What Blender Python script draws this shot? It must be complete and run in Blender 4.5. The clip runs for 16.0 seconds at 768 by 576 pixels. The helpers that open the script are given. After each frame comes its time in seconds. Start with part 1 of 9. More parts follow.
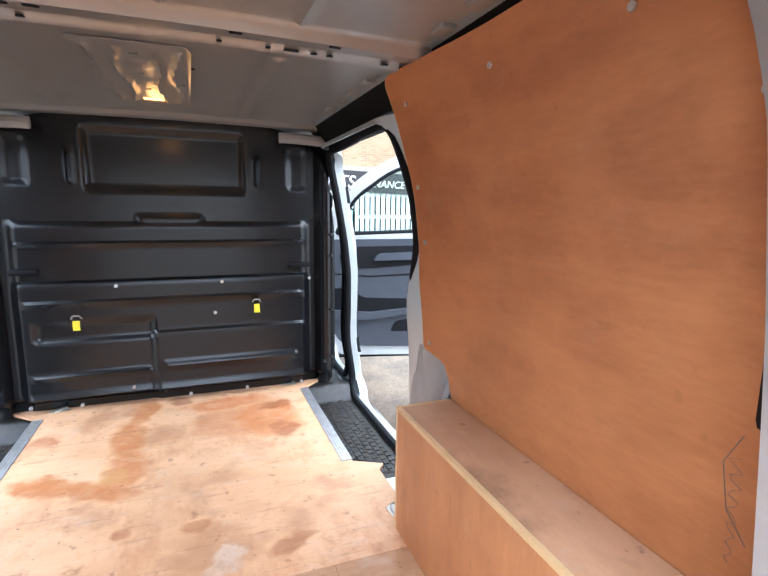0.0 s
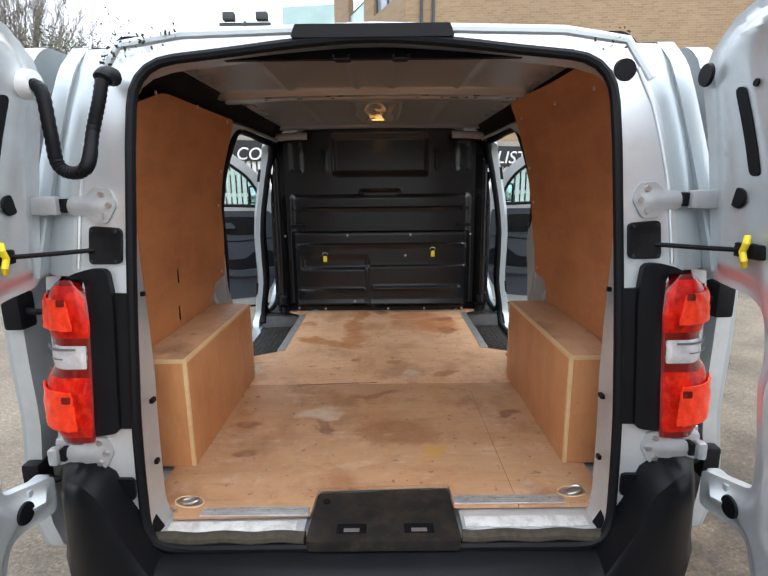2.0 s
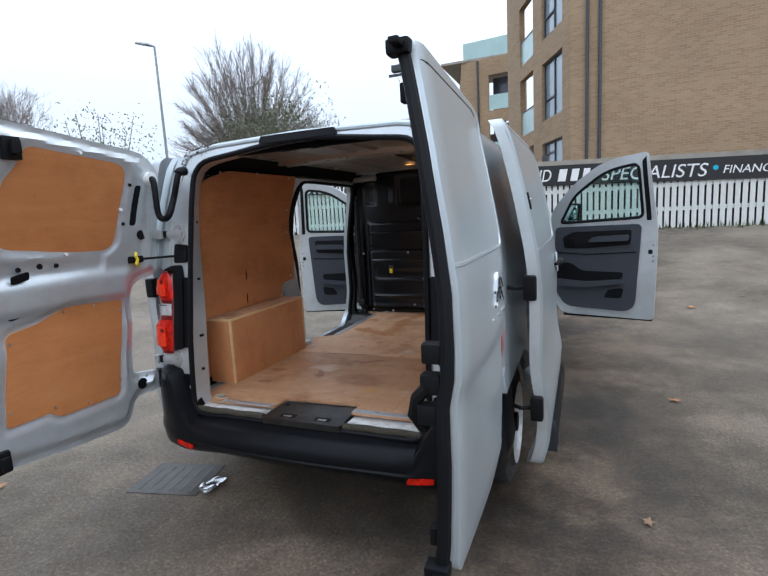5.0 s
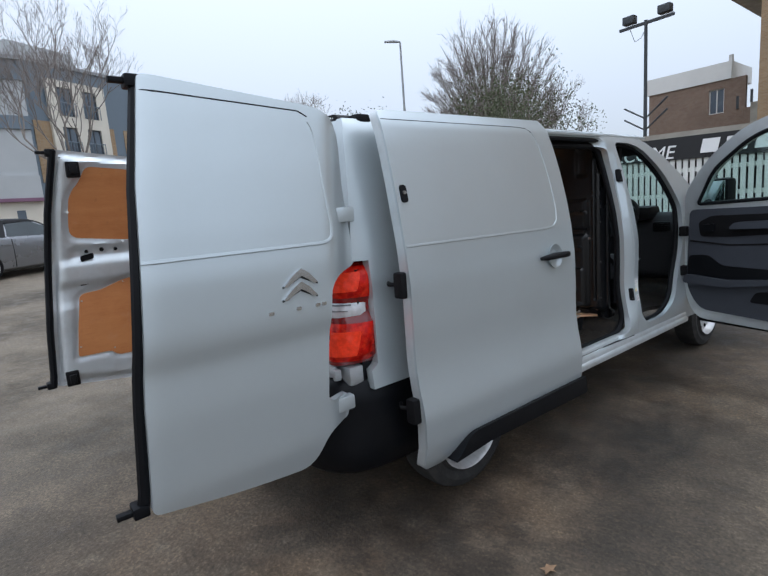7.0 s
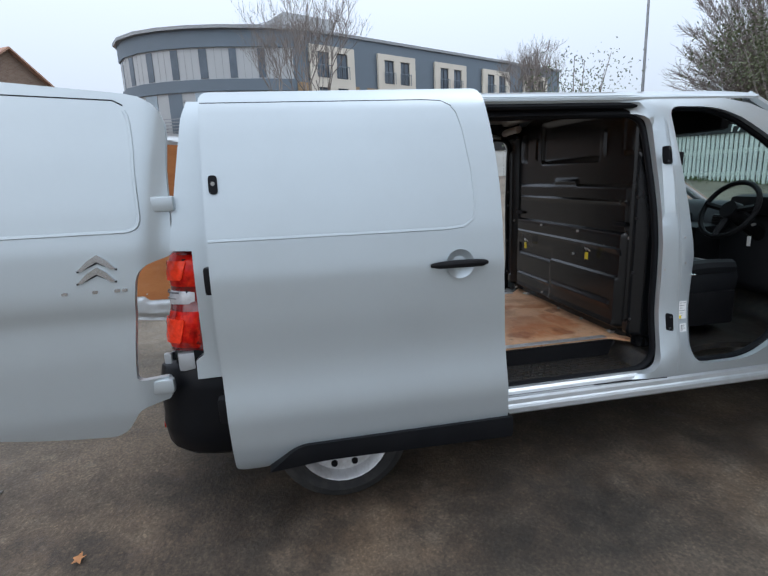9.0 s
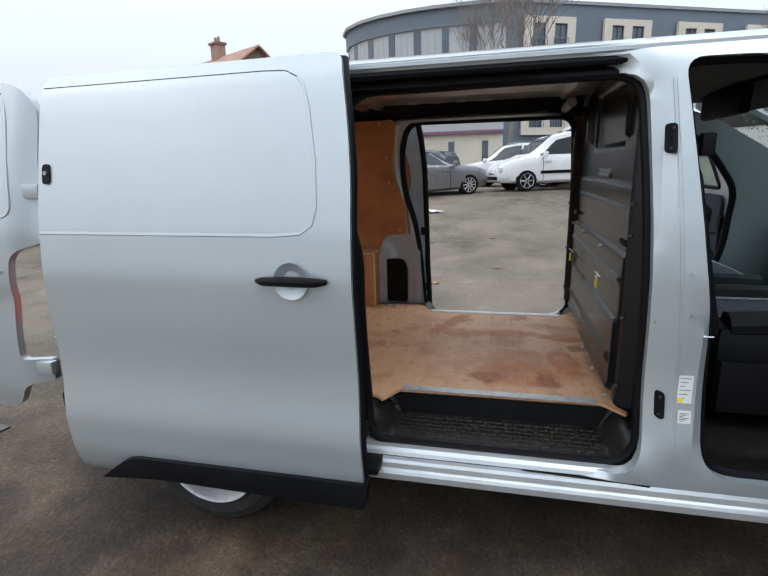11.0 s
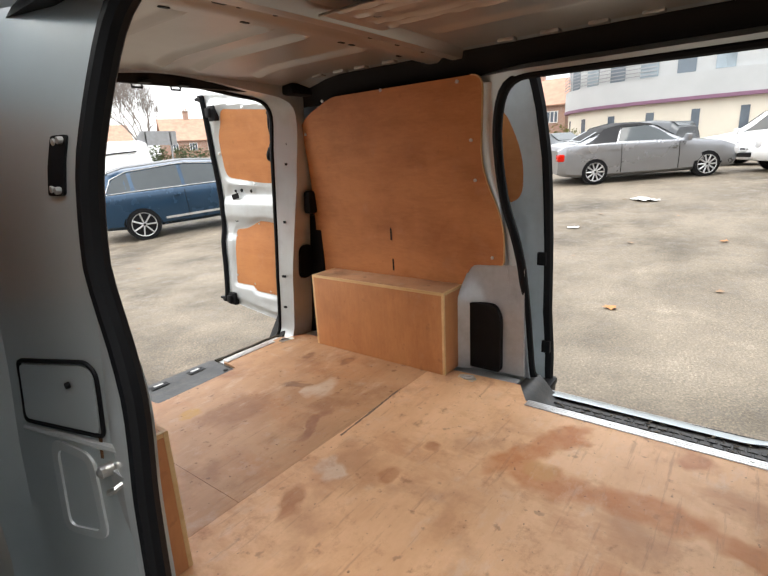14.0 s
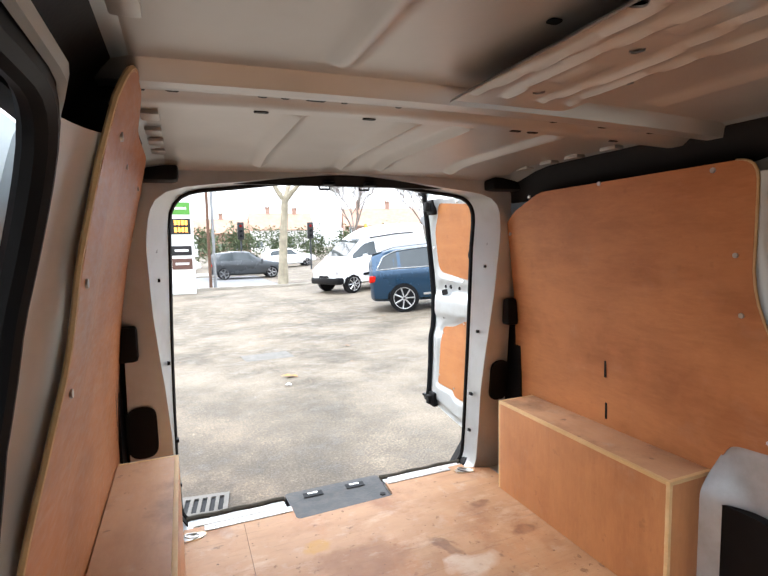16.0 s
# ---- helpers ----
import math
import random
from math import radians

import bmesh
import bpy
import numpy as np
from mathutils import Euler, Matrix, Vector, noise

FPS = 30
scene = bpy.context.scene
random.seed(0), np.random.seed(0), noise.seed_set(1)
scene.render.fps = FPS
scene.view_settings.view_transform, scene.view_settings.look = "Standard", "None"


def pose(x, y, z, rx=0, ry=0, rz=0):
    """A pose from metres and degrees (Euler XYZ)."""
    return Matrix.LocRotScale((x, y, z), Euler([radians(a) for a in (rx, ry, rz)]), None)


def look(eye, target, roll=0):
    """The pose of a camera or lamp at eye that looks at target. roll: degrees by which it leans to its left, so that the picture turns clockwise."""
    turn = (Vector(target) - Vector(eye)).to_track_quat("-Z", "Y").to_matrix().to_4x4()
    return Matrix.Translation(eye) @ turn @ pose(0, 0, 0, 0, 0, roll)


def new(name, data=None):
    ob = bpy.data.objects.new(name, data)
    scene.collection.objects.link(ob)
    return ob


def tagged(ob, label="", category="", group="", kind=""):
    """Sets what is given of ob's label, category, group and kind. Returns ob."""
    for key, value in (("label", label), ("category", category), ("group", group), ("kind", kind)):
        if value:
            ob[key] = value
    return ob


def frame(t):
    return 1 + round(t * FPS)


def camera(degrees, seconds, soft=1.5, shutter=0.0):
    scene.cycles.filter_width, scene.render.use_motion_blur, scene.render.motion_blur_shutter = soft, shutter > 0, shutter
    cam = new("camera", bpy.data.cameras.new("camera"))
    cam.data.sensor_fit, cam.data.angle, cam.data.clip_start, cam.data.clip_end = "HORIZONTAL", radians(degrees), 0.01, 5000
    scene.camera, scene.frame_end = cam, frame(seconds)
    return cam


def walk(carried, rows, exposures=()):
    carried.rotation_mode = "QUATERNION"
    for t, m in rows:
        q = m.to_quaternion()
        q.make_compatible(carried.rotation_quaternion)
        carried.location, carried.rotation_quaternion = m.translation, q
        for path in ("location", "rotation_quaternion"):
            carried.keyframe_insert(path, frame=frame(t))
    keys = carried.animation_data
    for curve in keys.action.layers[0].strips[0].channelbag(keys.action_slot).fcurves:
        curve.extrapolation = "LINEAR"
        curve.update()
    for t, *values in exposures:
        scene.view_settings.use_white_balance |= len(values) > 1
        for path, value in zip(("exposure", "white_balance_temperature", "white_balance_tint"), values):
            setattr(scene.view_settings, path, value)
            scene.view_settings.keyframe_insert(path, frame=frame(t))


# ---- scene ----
cam = camera(76.3, 16.0)
EXPOSURES = [(0.0, 2.15, 5500, 10), (0.5, 1.88, 5600, 10), (1.0, 1.66, 5700, 10), (1.5, 1.44, 5900, 10), (2.0, 0.78, 6150, 10), (3.0, 0.34, 6250, 10), (5.5, 0.0, 5650, 10), (6.0, -0.1, 5750, 10), (6.5, -0.25, 5800, 10), (7.5, -0.28, 5800, 10), (8.5, -0.22, 5800, 10), (11.0, -0.05, 6050, 10), (12.5, 0.22, 6700, 10), (13.0, 0.65, 7000, 10), (13.5, 1.05, 6800, 10), (14.0, 1.05, 6700, 10), (14.5, 0.9, 6650, 10), (15.0, 0.85, 6550, 10), (15.5, 1.38, 6300, 10), (16.0, 1.55, 6150, 10)]
PATH = [
    (0, (0.112, -0.062, 1.52), (0.818, 1.781, 1.197), 0.7),
    (0.5, (0.048, -0.314, 1.536), (0.599, 1.566, 1.135), 0.9),
    (1, (-0.073, -0.585, 1.491), (0.267, 1.328, 1.015), -0.6),
    (1.5, (-0.073, -0.847, 1.505), (0.031, 1.095, 1.038), -1.3),
    (2, (0.025, -1.132, 1.509), (0.022, 0.825, 1.097), -0.6),
    (2.5, (0.019, -1.375, 1.517), (-0.032, 0.591, 1.154), -1.2),
    (3, (-0.003, -1.632, 1.527), (-0.063, 0.339, 1.192), -2.9),
    (3.2, (0.043, -1.723, 1.528), (-0.016, 0.256, 1.243), -2.8),
    (4.25, (0.66, -1.93, 1.51), (0.22, -0.03, 1.215), -3.0),
    (5.3, (1.453, -1.753, 1.486), (0.556, 0.01, 1.193), -3.2),
    (5.5, (1.558, -1.68, 1.471), (0.554, 0.024, 1.173), -3.3),
    (6, (1.894, -1.46, 1.501), (0.699, 0.113, 1.188), -3.6),
    (6.5, (2.296, -1.258, 1.496), (0.91, 0.149, 1.18), -3.7),
    (7, (2.577, -0.964, 1.47), (1.015, 0.246, 1.157), -4.4),
    (7.5, (2.814, -0.597, 1.478), (1.118, 0.413, 1.156), -4.7),
    (8, (3.045, -0.211, 1.492), (1.252, 0.602, 1.14), -3.7),
    (8.5, (3.061, 0.205, 1.487), (1.204, 0.83, 1.088), -2.0),
    (8.7, (3.058, 0.373, 1.519), (1.171, 0.89, 1.101), -2.2),
    (9.75, (2.97, 1.23, 1.532), (1.03, 1.275, 1.09), -2.0),
    (10.8, (2.661, 1.899, 1.542), (0.759, 1.488, 1.077), -1.8),
    (11, (2.572, 1.991, 1.525), (0.683, 1.545, 1.043), -1.6),
    (11.5, (2.306, 2.194, 1.536), (0.446, 1.669, 1.024), -0.9),
    (12, (2.07, 2.353, 1.553), (0.278, 1.639, 1.027), 0.7),
    (12.5, (1.823, 2.357, 1.555), (0.032, 1.648, 1.018), 0.4),
    (13, (1.559, 2.274, 1.524), (-0.227, 1.555, 0.985), -0.3),
    (13.5, (1.318, 2.254, 1.538), (-0.367, 1.321, 0.997), -1.9),
    (14, (1.112, 2.206, 1.547), (-0.412, 1.025, 1.017), -3.1),
    (14.5, (0.936, 2.082, 1.577), (-0.418, 0.698, 1.076), -3.6),
    (15, (0.735, 2.049, 1.578), (-0.359, 0.441, 1.11), -2.8),
    (15.5, (0.609, 2.047, 1.609), (-0.226, 0.269, 1.236), -2.1),
    (16, (0.585, 2.078, 1.629), (-0.173, 0.236, 1.449), -1.2),
]
walk(cam, [(t, look(eye, target, roll)) for t, eye, target, roll in PATH], EXPOSURES)

# ------------------------------------------------------------------ world and light
world = bpy.data.worlds.new("overcast_sky")
scene.world = world
world.use_nodes = True
wn, wl = world.node_tree.nodes, world.node_tree.links
sky = wn.new("ShaderNodeTexSky")
sky.sky_type, sky.sun_disc = "NISHITA", False
sky.sun_elevation, sky.sun_rotation, sky.dust_density, sky.air_density = radians(38), radians(150), 4.0, 1.0
cloud = wn.new("ShaderNodeMix")
cloud.data_type = "RGBA"
cloud.inputs[0].default_value = 0.86
cloud.inputs[7].default_value = (7.6, 7.95, 8.3, 1)
wl.new(sky.outputs[0], cloud.inputs[6])
# the overcast dome is about twice as bright overhead as near the horizon
dome, dome_z, dome_k = wn.new("ShaderNodeTexCoord"), wn.new("ShaderNodeSeparateXYZ"), wn.new("ShaderNodeMapRange")
for key, val in ((1, 0.0), (2, 1.0), (3, 0.82), (4, 2.3)):
    dome_k.inputs[key].default_value = val
dome_mul = wn.new("ShaderNodeVectorMath")
dome_mul.operation = "SCALE"
wl.new(dome.outputs["Generated"], dome_z.inputs[0])
wl.new(dome_z.outputs[2], dome_k.inputs[0])
wl.new(cloud.outputs[2], dome_mul.inputs[0])
wl.new(dome_k.outputs[0], dome_mul.inputs[3])
wl.new(dome_mul.outputs[0], wn["Background"].inputs[0])
wn["Background"].inputs[1].default_value = 0.125
sun = new("sun", bpy.data.lights.new("sun", "SUN"))
sun.data.energy, sun.data.angle, sun.data.color = 0.5, radians(25), (1, 0.96, 0.9)
sun.matrix_world = look((0, 0, 30), (-9, -13, 0))


# ------------------------------------------------------------------ materials
def nodes_of(name):
    m = bpy.data.materials.new(name)
    m.use_nodes = True
    return m, m.node_tree.nodes, m.node_tree.links, m.node_tree.nodes["Principled BSDF"]


def noise_at(n, l, co, scale, detail=4.0, rough=0.55, stretch=None):
    tex = n.new("ShaderNodeTexNoise")
    tex.inputs["Scale"].default_value, tex.inputs["Detail"].default_value, tex.inputs["Roughness"].default_value = scale, detail, rough
    if stretch:
        mp = n.new("ShaderNodeMapping")
        mp.inputs["Scale"].default_value = stretch
        l.new(co, mp.inputs["Vector"])
        co = mp.outputs[0]
    l.new(co, tex.inputs["Vector"])
    return tex.outputs["Fac"]


def ramp_of(n, l, fac, stops):
    r = n.new("ShaderNodeValToRGB")
    while len(r.color_ramp.elements) < len(stops):
        r.color_ramp.elements.new(0.5)
    for e, (p, c) in zip(r.color_ramp.elements, stops):
        e.position, e.color = p, (c if len(c) == 4 else (*c, 1))
    l.new(fac, r.inputs[0])
    return r.outputs[0]


def mix_of(n, l, fac, a, b, kind="MIX"):
    m = n.new("ShaderNodeMix")
    m.data_type, m.blend_type = "RGBA", kind
    for sock, val in ((m.inputs[0], fac), (m.inputs[6], a), (m.inputs[7], b)):
        if isinstance(val, (int, float)):
            sock.default_value = val
        elif isinstance(val, tuple):
            sock.default_value = (*val, 1)
        else:
            l.new(val, sock)
    return m.outputs[2]


def bump_of(n, l, height, strength, distance=0.01):
    b = n.new("ShaderNodeBump")
    b.inputs["Strength"].default_value, b.inputs["Distance"].default_value = strength, distance
    l.new(height, b.inputs["Height"])
    return b.outputs[0]


def grey_range(n, l, fac, lo, hi, a=0.3, b=0.7):
    mr = n.new("ShaderNodeMapRange")
    for k, v in ((1, a), (2, b), (3, lo), (4, hi)):
        mr.inputs[k].default_value = v
    l.new(fac, mr.inputs[0])
    return mr.outputs[0]


def surface(name, colour, rough=0.5, metal=0.0, vary=0.15, scale=6.0, grain=60.0, bump=0.1, dirt=None, dirt_amount=0.0, coat=0.0, ior=1.5, spec=0.5):
    """A plain painted, plastic or metal surface with wear at two scales."""
    m, n, l, p = nodes_of(name)
    co = n.new("ShaderNodeTexCoord").outputs["Object"]
    big, fine = noise_at(n, l, co, scale), noise_at(n, l, co, grain, 2.0)
    dark = tuple(c * (1 - vary) for c in colour)
    lite = tuple(min(1, c * (1 + vary * 0.6)) for c in colour)
    col = ramp_of(n, l, big, [(0.3, dark), (0.7, lite)])
    col = mix_of(n, l, 0.12, col, ramp_of(n, l, fine, [(0.35, dark), (0.65, lite)]))
    if dirt:
        spots = noise_at(n, l, co, scale * 1.7, 8.0, 0.65)
        col = mix_of(n, l, grey_range(n, l, spots, 0.0, dirt_amount, 0.45, 0.72), col, dirt)
    l.new(col, p.inputs["Base Color"])
    l.new(grey_range(n, l, big, max(0.02, rough * 0.92), min(1, rough * 1.1)), p.inputs["Roughness"])
    p.inputs["Metallic"].default_value, p.inputs["IOR"].default_value = metal, ior
    p.inputs["Specular IOR Level"].default_value = spec
    p.inputs["Coat Weight"].default_value, p.inputs["Coat Roughness"].default_value = coat, 0.06
    if bump:
        l.new(bump_of(n, l, fine, bump, 0.002), p.inputs["Normal"])
    return m


def plywood(name, pale, deep, along=(1, 1, 1), dirt=0.0, stain=(0.09, 0.03, 0.012), rough=0.5, rings=1.0):
    """Rotary-cut plywood: long wavy figure, fine grain, stains and scuffs."""
    m, n, l, p = nodes_of(name)
    co = n.new("ShaderNodeTexCoord").outputs["Object"]
    figure = noise_at(n, l, co, 3.2 * rings, 5.0, 0.55, along)
    fine = noise_at(n, l, co, 55.0, 5.0, 0.6, tuple(a * 0.9 for a in along))
    blotch = noise_at(n, l, co, 2.3, 4.0)
    streak = noise_at(n, l, co, 8.0 * rings, 7.0, 0.65, along)
    mid = tuple((a + b) / 2 for a, b in zip(pale, deep))
    col = ramp_of(n, l, figure, [(0.28, deep), (0.45, mid), (0.55, pale), (0.75, mid)])
    col = mix_of(n, l, 0.26, col, ramp_of(n, l, streak, [(0.40, deep), (0.47, mid), (0.5, pale), (0.53, mid), (0.62, pale)]))
    col = mix_of(n, l, 0.25, col, ramp_of(n, l, fine, [(0.3, deep), (0.7, pale)]))
    col = mix_of(n, l, grey_range(n, l, blotch, 0.0, 0.32, 0.46, 0.70), col, tuple(c * 0.8 for c in deep))
    cloudy = noise_at(n, l, co, 5.5, 6.0, 0.6)
    col = mix_of(n, l, grey_range(n, l, cloudy, 0.0, 0.35, 0.48, 0.64), col, tuple(min(1, c * 1.06) for c in pale))
    if dirt:
        wet = noise_at(n, l, co, 3.6, 7.0, 0.62)
        col = mix_of(n, l, grey_range(n, l, wet, 0.0, dirt, 0.52, 0.66), col, stain)
        dust = noise_at(n, l, co, 9.0, 8.0, 0.7)
        col = mix_of(n, l, grey_range(n, l, dust, 0.0, dirt * 0.55, 0.57, 0.72), col, (0.55, 0.47, 0.4))
        specks = noise_at(n, l, co, 26.0, 4.0, 0.5)
        col = mix_of(n, l, grey_range(n, l, specks, 0.0, dirt * 0.9, 0.66, 0.72), col, (0.06, 0.03, 0.02))
    l.new(col, p.inputs["Base Color"])
    l.new(grey_range(n, l, fine, rough * 0.8, rough * 1.2), p.inputs["Roughness"])
    l.new(bump_of(n, l, fine, 0.12, 0.003), p.inputs["Normal"])
    p.inputs["Specular IOR Level"].default_value = 0.36
    return m


STAINS = (  # x, y, half length, half width, turn, colour
    (-0.30, 1.715, 0.235, 0.062, -26, (0.45, 0.155, 0.040)), (-0.17, 1.80, 0.085, 0.13, 10, (0.45, 0.155, 0.040)), (-0.19, 2.05, 0.075, 0.21, 8, (0.45, 0.155, 0.040)), (-0.145, 2.33, 0.055, 0.16, -12, (0.45, 0.155, 0.040)), (-0.46, 1.79, 0.08, 0.06, -40, (0.45, 0.155, 0.040)), (-0.21, 1.78, 0.05, 0.06, 20, (0.52, 0.27, 0.10)),
    (0.20, 2.33, 0.21, 0.085, 4, (0.55, 0.175, 0.052)), (0.20, 2.10, 0.16, 0.18, 0, (0.52, 0.225, 0.10)), (0.48, 2.21, 0.05, 0.085, 12, (0.42, 0.125, 0.036)), (0.0, 2.42, 0.05, 0.06, 0, (0.26, 0.09, 0.035)),
    (0.326, 1.20, 0.07, 0.045, 20, (0.36, 0.155, 0.065)), (0.076, 1.374, 0.055, 0.04, 0, (0.40, 0.175, 0.075)), (-0.135, 1.407, 0.04, 0.03, 0, (0.38, 0.16, 0.07)), (0.156, 1.228, 0.055, 0.035, 25, (0.62, 0.47, 0.36)), (-0.217, 0.743, 0.06, 0.035, 15, (0.56, 0.43, 0.33)),
    (0.06, 0.62, 0.15, 0.13, 5, (0.28, 0.125, 0.055)), (-0.53, 0.69, 0.05, 0.03, 10, (0.15, 0.05, 0.025)), (-0.475, 0.45, 0.045, 0.035, 0, (0.16, 0.055, 0.025)), (0.54, 0.77, 0.05, 0.035, 30, (0.17, 0.06, 0.028)),
    (0.13, 1.18, 0.05, 0.035, 0, (0.60, 0.46, 0.35)), (-0.27, 0.79, 0.10, 0.06, 20, (0.55, 0.42, 0.32)), (0.38, 2.10, 0.16, 0.22, 0, (0.56, 0.20, 0.065)), (0.44, 2.22, 0.10, 0.05, 10, (0.30, 0.10, 0.035)),
    (0.20, 0.47, 0.07, 0.04, 0, (0.50, 0.27, 0.06)), (0.36, 1.24, 0.05, 0.03, 0, (0.38, 0.165, 0.07)), (-0.22, 0.66, 0.03, 0.07, 30, (0.16, 0.07, 0.04)), (-0.02, 0.95, 0.14, 0.03, 12, (0.27, 0.11, 0.06)),
    (0.42, 1.95, 0.06, 0.10, 0, (0.30, 0.10, 0.04)), (-0.5, 2.15, 0.08, 0.06, 0, (0.40, 0.16, 0.07)))


def stained_floor(name, pale, deep, dirt):
    """Floor plywood, with wet marks, scuffs and dirt lines laid over it."""
    m = plywood(name, pale, deep, (0.55, 1.6, 1), dirt, (0.26, 0.105, 0.045), 0.52)
    n, l = m.node_tree.nodes, m.node_tree.links
    p = n["Principled BSDF"]
    col = p.inputs["Base Color"].links[0].from_socket
    co = n.new("ShaderNodeTexCoord").outputs["Object"]
    wob = n.new("ShaderNodeTexNoise")
    wob.inputs["Scale"].default_value, wob.inputs["Detail"].default_value = 9.0, 6.0
    l.new(co, wob.inputs["Vector"])
    shift = n.new("ShaderNodeVectorMath")
    shift.operation = "MULTIPLY_ADD"
    shift.inputs[1].default_value, shift.inputs[2].default_value = (0.13, 0.13, 0), (-0.065, -0.065, 0)
    l.new(wob.outputs["Color"], shift.inputs[0])
    add = n.new("ShaderNodeVectorMath")
    l.new(co, add.inputs[0]), l.new(shift.outputs[0], add.inputs[1])
    patchy = noise_at(n, l, co, 14.0, 5.0)
    for x, y, a, b, turn, shade in STAINS:
        mp = n.new("ShaderNodeMapping")
        mp.vector_type = "TEXTURE"
        mp.inputs["Location"].default_value, mp.inputs["Rotation"].default_value, mp.inputs["Scale"].default_value = (x, y, 0.571), (0, 0, radians(turn)), (a, b, 1)
        l.new(add.outputs[0], mp.inputs["Vector"])
        ln = n.new("ShaderNodeVectorMath")
        ln.operation = "LENGTH"
        l.new(mp.outputs[0], ln.inputs[0])
        edge = grey_range(n, l, ln.outputs["Value"], 0.85, 0.0, 0.66, 1.06)
        k = n.new("ShaderNodeMath")
        k.operation = "MULTIPLY"
        l.new(edge, k.inputs[0]), l.new(grey_range(n, l, patchy, 0.6, 1.0, 0.35, 0.6), k.inputs[1])
        col = mix_of(n, l, k.outputs[0], col, shade)
    smear = noise_at(n, l, co, 5.0, 9.0, 0.72, (1.0, 0.45, 1))
    col = mix_of(n, l, grey_range(n, l, smear, 0.0, 0.6, 0.52, 0.68), col, (0.44, 0.195, 0.080))
    blotch = noise_at(n, l, co, 13.0, 8.0, 0.75)
    col = mix_of(n, l, grey_range(n, l, blotch, 0.0, 0.5, 0.55, 0.68), col, (0.36, 0.165, 0.075))
    pale = noise_at(n, l, co, 8.0, 8.0, 0.75, (0.6, 1.4, 1))
    col = mix_of(n, l, grey_range(n, l, pale, 0.0, 0.4, 0.56, 0.70), col, (0.66, 0.50, 0.37))
    scratch = noise_at(n, l, co, 30.0, 5.0, 0.7, (0.12, 1.6, 1))
    col = mix_of(n, l, grey_range(n, l, scratch, 0.0, 0.35, 0.58, 0.68), col, (0.20, 0.10, 0.055))
    fleck = noise_at(n, l, co, 60.0, 2.0)
    col = mix_of(n, l, grey_range(n, l, fleck, 0.0, 0.7, 0.70, 0.76), col, (0.07, 0.035, 0.02))
    l.new(col, p.inputs["Base Color"])
    return m


